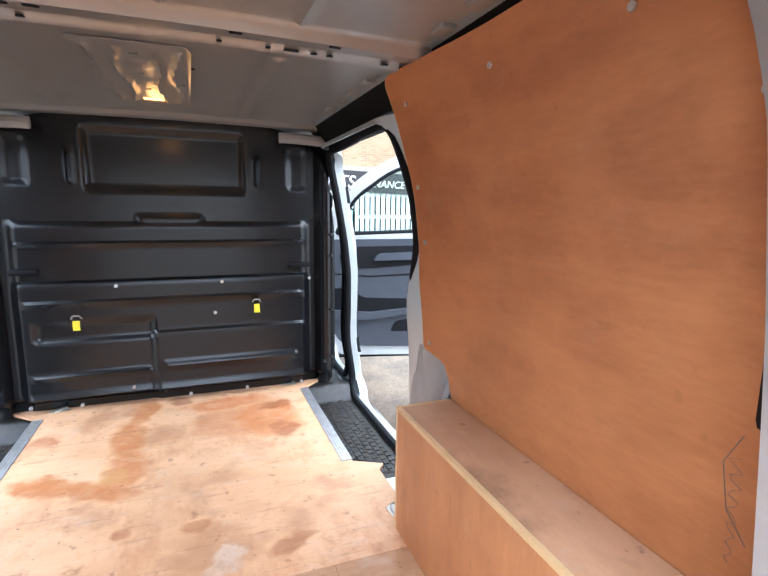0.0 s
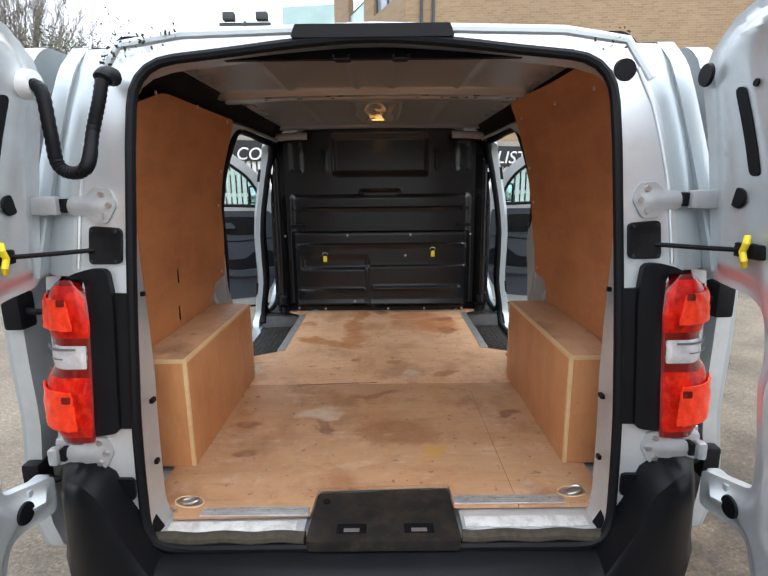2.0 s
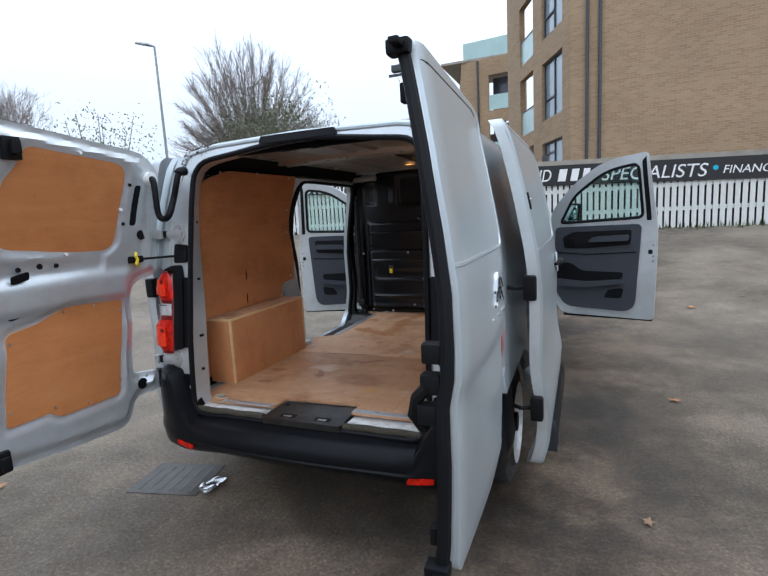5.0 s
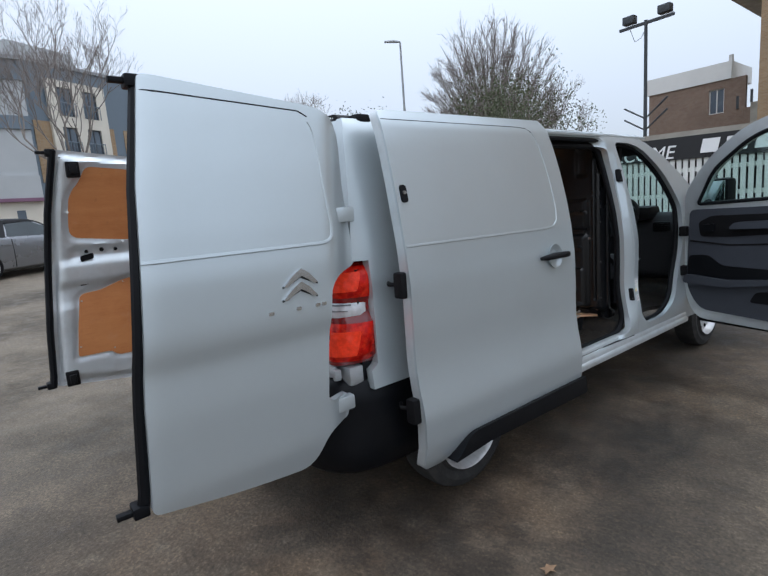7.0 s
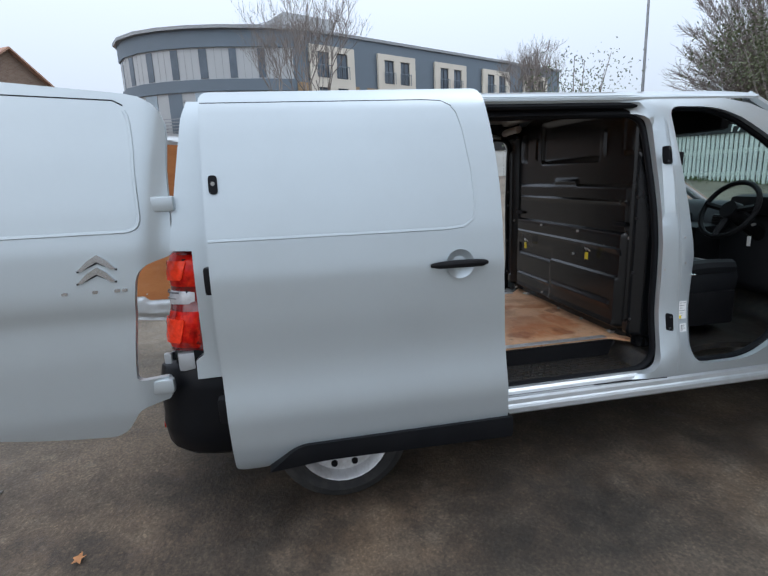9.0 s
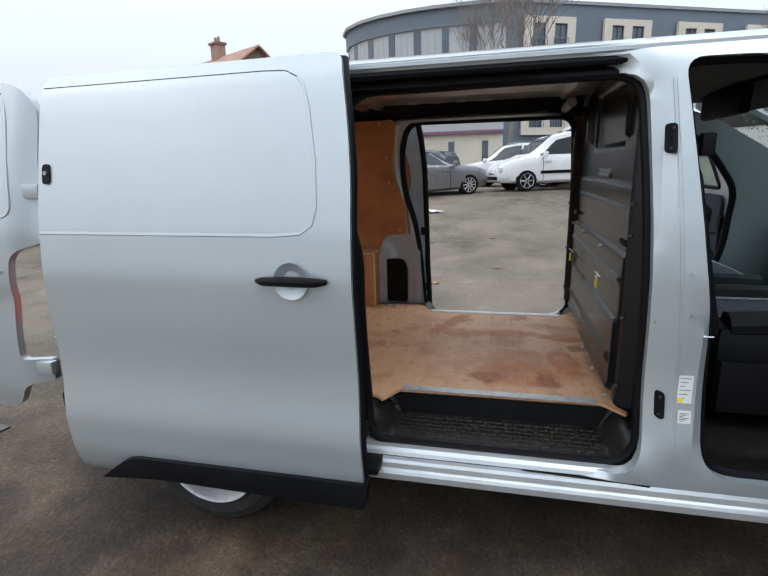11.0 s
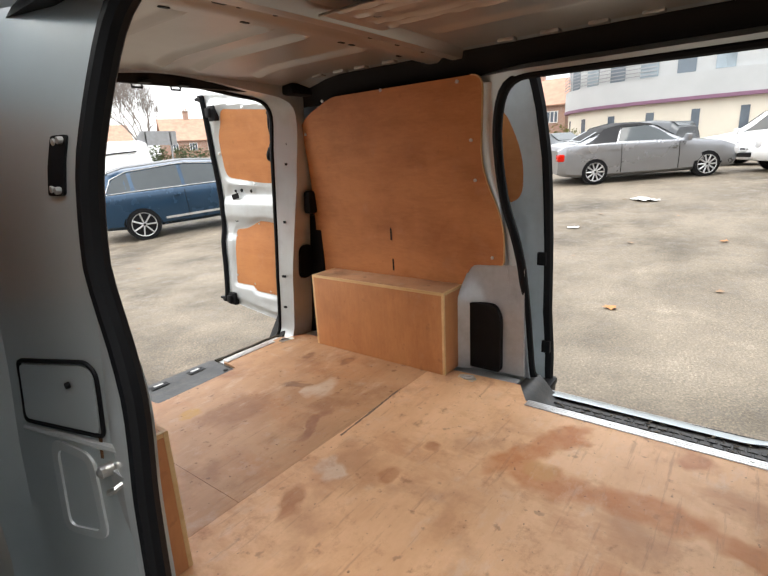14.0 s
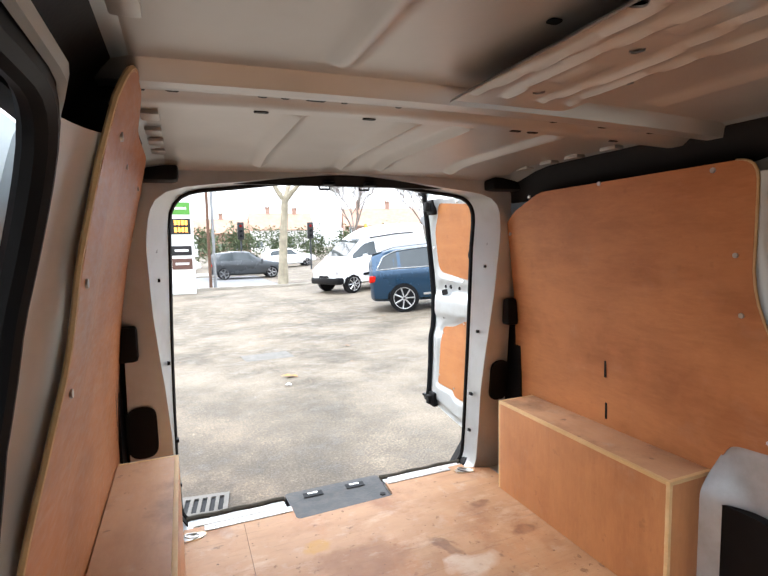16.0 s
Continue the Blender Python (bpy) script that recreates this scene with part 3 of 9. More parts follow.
def WR(u, v):
    """Half width of the side where the doors close over it: a set-back door frame."""
    ridge = 2.535 - 0.04 * smooth_step(1.1, 1.8, v)
    sides = smooth_step(2.40, 2.46, u) * (1 - smooth_step(2.72, 2.80, u)) * smooth_step(0.5, 0.62, v) * (1 - smooth_step(1.72, 1.82, v))
    fall = sides * (0.030 * smooth_step(0.008, 0.028, ridge - u) + 0.025 * smooth_step(0.092, 0.12, u - ridge))
    return W(v) + SET_BACK(u, v) * (PILLAR(v) + 0.25 * (1.37 - min(u, 1.5)) - W(v)) - fall


def SET_BACK(u, v):
    return smooth_step(1.12, 1.16, u) * (1 - smooth_step(2.25, 2.44, u)) * smooth_step(0.44, 0.50, v) * (1 - smooth_step(1.82, 1.855, v))


PILLAR = lerp_table([(0.44, 0.885), (0.6, 0.868), (0.85, 0.850), (1.05, 0.838), (1.2, 0.823), (1.4, 0.812), (1.55, 0.787), (1.7, 0.745), (1.8, 0.718), (1.86, 0.71)])

van = base("panel_van", "silver panel van standing with all its doors open", "van")


def arc(cy, cz, r, a0, a1, n=12):
    return [(cy + r * math.cos(radians(a0 + (a1 - a0) * i / n)), cz + r * math.sin(radians(a0 + (a1 - a0) * i / n))) for i in range(n + 1)]


WHEEL_Y, FRONT_Y = 0.81, 4.085
SLIDE_HOLE = rounded([(1.52, 0.475, 0.10), (1.485, 0.95, 0.2), (1.482, 1.23, 0.12), (1.402, 1.42, 0.12), (1.40, 1.62, 0.15), (1.45, 1.795, 0.12), (2.43, 1.795, 0.10), (2.475, 1.2, 0.3), (2.485, 0.475, 0.13)])
CAB_HOLE = rounded([(2.66, 0.50, 0.12), (2.645, 1.0, 0.2), (2.615, 1.18, 0.2), (2.525, 1.82, 0.06), (2.86, 1.815, 0.25), (3.20, 1.60, 0.2), (3.40, 1.33, 0.08), (3.38, 0.90, 0.2), (3.22, 0.62, 0.15), (3.02, 0.50, 0.1)])


SLIDE_HOLE_L = rounded([(1.49, 0.475, 0.10), (1.46, 0.92, 0.2), (1.43, 1.15, 0.12), (1.357, 1.37, 0.12), (1.352, 1.62, 0.15), (1.41, 1.795, 0.12), (2.43, 1.795, 0.10), (2.475, 1.2, 0.3), (2.485, 0.475, 0.13)])


def body_side(s):
    slide = SLIDE_HOLE if s > 0 else SLIDE_HOLE_L
    out = [(0.20, 0.72)] + arc(WHEEL_Y, 0.34, 0.39, 100, 12) + [(1.22, 0.385), (3.66, 0.385)] + arc(FRONT_Y, 0.34, 0.39, 172, 15) + [(4.6, 0.42), (4.86, 0.48), (4.92, 0.8), (4.86, 1.02), (4.40, 1.16), (3.80, 1.385), (3.50, 1.585), (3.25, 1.73), (3.0, 1.83), (2.8, 1.87), (2.6, 1.88), (0.26, 1.87), (0.235, 1.8), (0.15, 1.275), (0.235, 1.27), (0.235, 0.825), (0.20, 0.80)]
    bm = sheet(out, [slide, CAB_HOLE], lambda u, v, d: (s * (WR(u, v) - 0.02 * smooth_step(3.4, 4.9, u) * 9 * smooth_step(3.9, 4.9, u) - d * (0.95 - 0.75 * SET_BACK(u, v))), u, v), 0.045, 0.036)
    part("body_side", bm, SILVER, van)
    for hole, dx in ((slide, 0.08), (CAB_HOLE, 0.05)):
        line = [(s * (W(v) - dx + (1 - smooth_step(1.55, 2.2, u)) * smooth_step(0.47, 0.6, v) * (PILLAR(v) - W(v) + dx - 0.012)), u, v) for u, v in dense(hole, 0.04) if s > 0 or hole is CAB_HOLE or v > 0.49]
        bm = tube(bmesh.new(), line, 0.0195, 10, s > 0 or hole is CAB_HOLE)
        part("door_seal", bm, RUBBER, van, "black rubber door seal")
    # folded metal return between the door seal and the lining edge
    rear = [(u, v) for u, v in dense(slide, 0.03) if u < 1.9 and 0.56 < v < 1.79]
    seal_y, wood_y = lerp_table(sorted((v, u) for u, v in rear)), lerp_table([(0.56, 1.405), (1.05, 1.40), (1.07, 1.372), (1.22, 1.368), (1.32, 1.335), (1.45, 1.292), (1.62, 1.292), (1.80, 1.325)])

    def fold_at(u, v, d):
        x0, x1 = PLY_X(v) + 0.006 - (0.030 * smooth_step(1.1, 1.5, v) if s > 0 else 0), PILLAR(v) - 0.006
        y0, y1 = wood_y(v) - 0.012, seal_y(v) - 0.004
        return (s * (x0 + (x1 - x0) * u + 0.010 * math.sin(u * math.pi) - d), y0 + (y1 - y0) * u ** 1.3, v)
    part("pillar_return", sheet([(0, 0.575), (1, 0.575), (1, 1.785), (0, 1.785)], (), fold_at, -0.002, 0.06), SILVER_IN, van, "folded silver pillar edge")


for s in (1, -1):
    body_side(s)


def roof_z(x, y, drop=0.0):
    z = 1.868 + 0.075 * (1 - (abs(x) / 0.80) ** 5)
    if y > 3.0:
        z -= 0.06 * (y - 3.0) ** 1.2 + 0.10 * (y - 3.0) ** 2
    return z - 0.042 * (1 - smooth_step(0.25, 0.65, y)) - drop


bm = sheet(rounded([(-0.70, 0.25, 0.05), (-0.80, 0.36, 0.05), (-0.80, 3.12, 0.1), (0, 3.25, 0.5), (0.80, 3.12, 0.1), (0.80, 0.36, 0.05), (0.70, 0.25, 0.05)]), (), lambda u, v, d: (u, v, roof_z(u, v, d)), 0.012, 0.1)
part("roof", bm, SILVER, van)

REAR_HOLE = rounded([(-0.64, 0.527, 0.09), (-0.648, 0.8, 0.3), (-0.642, 1.2, 0.3), (-0.618, 1.822, 0.11), (-0.36, 1.85, 0.1), (-0.22, 1.868, 0.08), (0, 1.886, 0.15), (0.22, 1.868, 0.08), (0.36, 1.85, 0.1), (0.618, 1.822, 0.11), (0.642, 1.2, 0.3), (0.648, 0.8, 0.3), (0.64, 0.527, 0.09)])
out = [(-0.78, 0.475), (-0.79, 0.75), (-0.79, 0.83), (-0.78, 1.27), (-0.805, 1.30), (-0.785, 1.5), (-0.745, 1.70), (-0.695, 1.82), (-0.665, 1.868), (-0.5, 1.893), (0, 1.908), (0.5, 1.893), (0.665, 1.868), (0.695, 1.82), (0.745, 1.70), (0.785, 1.5), (0.805, 1.30), (0.78, 1.27), (0.79, 0.83), (0.79, 0.75), (0.78, 0.475)]


FLARE = lerp_table([(0.5, 0.0), (0.95, 0.004), (1.12, 0.018), (1.4, 0.05), (1.64, 0.066), (1.8, 0.05), (1.95, 0.0)])


def frame_at(u, v, d):
    """The rear frame: its jamb bellies out between waist and roof."""
    flare = FLARE(v) * smooth_step(0.0, 0.11, d) * smooth_step(0.5, 0.6, abs(u)) * (1 - smooth_step(0.66, 0.74, abs(u)))
    return (math.copysign(abs(u) + flare, u), R(v) + d, v)


part("rear_frame", sheet(out, [REAR_HOLE], frame_at, 0.11, 0.05), SILVER_IN, van)
bm = tube(bmesh.new(), [(u * 1.006, R(v) - 0.010, v) for u, v in dense(REAR_HOLE, 0.04)], 0.0135, 8, True)
part("rear_door_seal", bm, RUBBER, van, "black rubber door seal")

# rounded corner between the rear frame and the side
FRAME_X = lerp_table([(1.28, 0.80), (1.5, 0.783), (1.70, 0.743), (1.82, 0.693), (1.865, 0.658)])
for s in (1, -1):
    def corner_at(u, v, d):
        a = u * math.pi / 2
        return (s * (FRAME_X(v) + (W(v) - 0.003 - FRAME_X(v)) * math.sin(a) - d), R(v) + 0.002 + (0.285 - R(v)) * (1 - math.cos(a)) + d, v)
    part("rear_corner", sheet([(0, 1.28), (1, 1.28), (1, 1.865), (0, 1.865)], (), corner_at, 0.004, 0.05), SILVER, van, "rounded silver rear corner")
    part("corner_channel", tube(bmesh.new(), [(s * (FRAME_X(v) - 0.012), R(v) - 0.001, v) for v in np.linspace(1.30, 1.80, 12)], 0.0055, 8), SILVER_IN, van, "pressed channel edge beside the hinge")

# floor pan, step wells, bulkhead
bm = boxes((-0.80, 0.06, 0.48, 0.80, 0.30, 0.515), (-0.80, 0.06, 0.48, -0.21, 0.30, 0.553), (0.24, 0.06, 0.48, 0.80, 0.30, 0.553), (-0.80, 0.28, 0.50, 0.80, 1.46, 0.553), (-0.60, 1.4, 0.50, 0.60, 2.535, 0.553))
part("floor_pan", bm, SILVER_IN, van)


def step_well(s):
    def at(u, v, d):
        e = min(smooth_step(1.50, 1.60, u), 1 - smooth_step(2.40, 2.49, u), smooth_step(0.602, 0.625, v))
        return (s * v, u, 0.55 - 0.085 * e + 0.002 * math.sin(u * 31) * math.sin(v * 47) * e - d)
    well = part("step_well", sheet([(1.47, 0.60), (2.50, 0.60), (2.50, 0.90), (1.47, 0.90)], (), at, 0.02, 0.016), DIRT_PAN, van, "dirty black step well")
    part("well_wall", sheet(rounded([(1.60, 0.468, 0.01), (2.41, 0.468, 0.01), (2.45, 0.551, 0.01), (1.555, 0.551, 0.01)]), (), lambda u, v, d: (s * (0.634 - 0.14 * (v - 0.468) - d), u, v), 0.004, 0.06), BLACK_PLASTIC, well, "smooth black wall of the well")
    bm, rng = bmesh.new(), random.Random(5)
    for a in range(20):
        for b in range(7):
            y, x = 1.615 + a * 0.040 + (0.020 if b % 2 else 0), 0.655 + b * 0.031
            box(bm, x - 0.0125, y - 0.0165, 0, x + 0.0125, y + 0.0165, 0.0035 + rng.uniform(0, 0.001), 0.0015, Matrix.Diagonal((s, 1, 1, 1)).to_4x4() @ Matrix.Translation((0, 0, 0.4655)), 1)
    bmesh.ops.recalc_face_normals(bm, faces=bm.faces)
    part("tread", bm, DIRT_PAN, well, "worn square tread of the step")


for s in (1, -1):
    step_well(s)


def bulk_relief(u, v):
    """Shallow pressed steps, thin ridges and a blind window recess."""
    a = abs(u)
    wide = 1 - smooth_step(0.62, 0.66, a)
    r = 0.016 * wide * (1 - smooth_step(1.428, 1.442, v)) + 0.012 * wide * bump_box(u, v, -0.63, 0.63, 1.336, 1.350, 0.007)
    r += 0.012 * bump_box(u, v, -0.14, 0.14, 1.442, 1.47, 0.014)
    r += 0.020 * wide * (1 - smooth_step(1.166, 1.180, v)) + 0.011 * bump_box(u, v, -0.61, 0.61, 1.070, 1.086, 0.008)
    r -= 0.014 * bump_box(u, v, -0.58, -0.10, 0.905, 0.990, 0.012)
    r += 0.014 * bump_box(u, v, -0.10, 0.62, 0.55, 0.925, 0.010) + 0.012 * bump_box(u, v, -0.60, -0.12, 0.735, 0.752, 0.008) + 0.012 * bump_box(u, v, -0.06, 0.58, 0.742, 0.770, 0.008)
    r += 0.012 * bump_box(u, v, -0.62, 0.62, 0.640, 0.655, 0.008)
    r -= 0.020 * bump_box(u, v, -0.335, 0.335, 1.590, 1.850, 0.016)
    r += 0.020 * bump_box(a, v, 0.393, 0.407, 1.615, 1.76, 0.010)
    r -= 0.008 * bump_box(a, v, 0.56, 0.64, 1.61, 1.80, 0.012)
    r += 0.055 * smooth_step(0.685, 0.715, a) * (1 - smooth_step(0.755, 0.79, a)) - 0.02 * bump_box(a, v, 0.715, 0.735, 0.7, 1.75, 0.008)
    return r


bm = sheet(rounded([(-0.80, 0.555, 0.02), (-0.80, 1.5, 0.2), (-0.70, 1.82, 0.1), (-0.5, 1.91, 0.1), (0.5, 1.91, 0.1), (0.70, 1.82, 0.1), (0.80, 1.5, 0.2), (0.80, 0.555, 0.02)]), (), lambda u, v, d: (u, 2.485 + 0.06 * (1 - smooth_step(0.60, 0.64, v)) - bulk_relief(u, v) + d, v), 0.03, 0.0125)
part("bulkhead", bm, BLACK_PAINT, van, "glossy black pressed steel bulkhead")


def roof_relief(x, y):
    """Cross rails and long pressed ribs."""
    r = 0.026 * bump_box(x, y, -0.9, 0.9, 1.085, 1.255, 0.012) - 0.012 * bump_box(x, y, -0.9, 0.9, 1.150, 1.190, 0.010) + 0.02 * bump_box(x, y, -0.9, 0.9, 2.33, 2.42, 0.02)
    for k in (-0.36, -0.08, 0.065, 0.34):
        r += 0.016 * bump_box(x, y, k - 0.016, k + 0.016, 0.44, 1.05, 0.016)
    for k in (-0.36, 0.34):
        r += 0.013 * bump_box(x, y, k - 0.018, k + 0.018, 1.32, 2.25, 0.016)
    return r


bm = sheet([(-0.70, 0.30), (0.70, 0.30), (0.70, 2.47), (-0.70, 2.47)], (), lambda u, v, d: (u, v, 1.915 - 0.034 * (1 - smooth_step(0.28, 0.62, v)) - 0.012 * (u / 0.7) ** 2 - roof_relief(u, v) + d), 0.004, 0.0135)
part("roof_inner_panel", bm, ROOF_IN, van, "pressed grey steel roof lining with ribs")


def plate_at(u, v, d):
    """A stiffening plate hung under the roof skin, with two wavy ribs."""
    rib = sum(0.010 * bump_box(u - 0.010 * math.sin(v * 13 + 40 * k), v, k - 0.006, k + 0.006, 1.32, 1.95, 0.009) for k in (-0.115, -0.06, 0.03, 0.08)) + 0.006 * bump_box(u, v, -0.03, 0.01, 1.42, 1.50, 0.01) + 0.006 * bump_box(u, v, -0.03, 0.01, 1.62, 1.70, 0.01)
    lip = 0.008 * smooth_step(0.108, 0.118, u)
    return (u, v, 1.890 - rib - lip + d)


STIFF_HOLES = [arc(x, y, 0.011, 0, 330, 10) for x, y in ((-0.015, 1.36), (-0.018, 1.56), (-0.012, 1.76), (-0.015, 1.93), (-0.125, 1.45), (0.098, 1.66))]
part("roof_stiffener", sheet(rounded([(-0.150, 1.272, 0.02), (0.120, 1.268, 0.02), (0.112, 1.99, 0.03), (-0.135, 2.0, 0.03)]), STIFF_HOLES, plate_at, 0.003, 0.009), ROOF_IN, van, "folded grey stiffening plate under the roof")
for x in (-0.47, -0.21, -0.16, 0.21, 0.43):
    part("rail_slot", sheet(rounded([(x - 0.014, 1.098), (x + 0.014, 1.098), (x + 0.014, 1.110), (x - 0.014, 1.110)], 0.005), (), lambda u, v, d: (u, v, 1.9145 - 0.012 * (u / 0.7) ** 2 - roof_relief(u, v) - 0.0012 + d), 0.0015, 0.03), RUBBER, van, "dark slot in the roof rail")
for s in (1, -1):
    bm = sheet([(0.30, 0), (2.47, 0), (2.47, 1), (0.30, 1)], (), lambda u, v, d: (s * (0.615 + 0.122 * v + d), u, 1.907 - 0.115 * v ** 2.0 + 0.012 * math.sin(v * 3.1)), 0.03, 0.1)
    part("cant_rail_trim", bm, BLACK_PLASTIC, van, "black cant rail cover")
bm = sheet([(-0.60, 0), (0.60, 0), (0.60, 1), (-0.60, 1)], (), lambda u, v, d: (u, 0.315 + 0.06 * v - d, 1.845 + 0.068 * v), 0.02, 0.1)
part("header_trim", bm, BLACK_PLASTIC, van, "black header strip over the rear doorway")


# ------------------------------------------------------------------ plywood lining
def flat_z(z):
    return lambda u, v, d: (u, v, z - d)


BOARD_MAIN = [(-0.60, 0.16), (-0.60, 0.125), (-0.20, 0.135), (-0.19, 0.255, 0.02), (0.225, 0.27, 0.02), (0.225, 0.165), (0.418, 0.165), (0.418, 1.08), (-0.70, 1.08), (-0.70, 0.21)]
BOARD_SIDE = [(0.4195, 0.165), (0.645, 0.165), (0.70, 0.21), (0.70, 1.08), (0.4195, 1.08)]
BOARD_FRONT = [(-0.70, 1.0815), (0.70, 1.0815), (0.70, 1.50), (0.73, 1.535), (0.625, 1.59), (0.618, 2.42), (0.735, 2.53), (-0.735, 2.53), (-0.60, 2.405), (-0.60, 1.56), (-0.72, 1.49)]
floor_board = base("plywood_floor", "worn stained plywood floor in the load bay", "floor board")
for outline, ply in ((BOARD_MAIN, PLY_FLOOR_REAR), (BOARD_SIDE, PLY_FLOOR_REAR), (BOARD_FRONT, PLY_FLOOR_LIT)):
    part("board", sheet(rounded(outline, 0.004, 2), (), flat_z(0.571), 0.012, 0.12), ply, floor_board)

LINING_OBS = []


def lining(rise):
    return rounded([(0.26, 0.60, 0), (0.27, 1.1, 0.1), (0.31, 1.70, 0.02), (0.38, 1.75 + rise, 0.05), (0.56, 1.812 + rise, 0.04), (1.325, 1.816 + rise, 0.05), (1.275, 1.47, 0.2), (1.37, 1.25, 0.12), (1.37, 1.06, 0.02), (1.22, 1.05, 0.03), (1.165, 0.93, 0.03), (1.165, 0.60, 0)])


def lean_in(s, u, v):
    """The driver's side sheet bows into the bay at its front upper edge."""
    return 0.030 * smooth_step(0.8, 1.25, u) * smooth_step(1.1, 1.5, v) if s > 0 else 0.0


for s in (1, -1):
    bm = sheet(lining(0.066 if s > 0 else 0.0), (), lambda u, v, d: (s * (PLY_X(v) - lean_in(s, u, v) + d), u, v), 0.009, 0.08)
    LINING_OBS.append(part("plywood_side_lining", bm, PLY_WALL))
    tagged(LINING_OBS[-1], "orange varnished plywood lining screwed to the van side", "wall panel", "van side linings")
    edge = [p for p in lining(0.066 if s > 0 else 0.0) if p[0] > 1.24 and p[1] > 1.055]
    part("pale_edge", tube(bmesh.new(), [(s * (PLY_X(v) - lean_in(s, u, v) + 0.0045), u + 0.0015, v) for u, v in dense(edge, 0.03, False)], 0.0045, 6), PLY_EDGE, LINING_OBS[-1], "pale layered plywood edge")


def wheel_box(s):
    w = base("wheel_arch_box", "plywood box over the wheel arch with pale edges", "box", "wheel arch boxes")
    x0, x1, y0, y1, z0, z1, t = 0.629, 0.805, 0.383, 1.176, 0.572, 0.955, 0.012
    flip = Matrix.Diagonal((s, 1, 1, 1))
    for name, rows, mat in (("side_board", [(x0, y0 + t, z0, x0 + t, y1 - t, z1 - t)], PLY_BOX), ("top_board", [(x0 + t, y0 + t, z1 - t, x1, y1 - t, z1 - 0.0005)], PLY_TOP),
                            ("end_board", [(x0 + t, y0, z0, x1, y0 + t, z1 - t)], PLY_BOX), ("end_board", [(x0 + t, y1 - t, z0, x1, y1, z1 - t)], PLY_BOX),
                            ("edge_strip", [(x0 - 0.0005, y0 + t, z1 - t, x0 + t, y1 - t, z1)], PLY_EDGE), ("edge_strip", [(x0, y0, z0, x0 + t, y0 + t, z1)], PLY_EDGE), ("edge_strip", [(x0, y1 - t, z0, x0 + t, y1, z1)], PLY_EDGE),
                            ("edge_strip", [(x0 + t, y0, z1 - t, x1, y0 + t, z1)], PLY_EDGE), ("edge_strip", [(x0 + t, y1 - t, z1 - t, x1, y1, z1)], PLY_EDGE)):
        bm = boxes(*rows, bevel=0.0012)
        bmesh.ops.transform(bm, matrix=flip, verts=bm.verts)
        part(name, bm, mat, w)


for s in (1, -1):
    wheel_box(s)

# ------------------------------------------------------------------ doors
DX = lerp_table([(0.47, 0.945), (0.6, 0.970), (0.85, 0.976), (0.96, 0.972), (1.02, 0.971), (1.07, 0.983), (1.12, 0.985), (1.3, 0.977), (1.45, 0.955), (1.65, 0.92), (1.85, 0.88), (1.97, 0.852)])


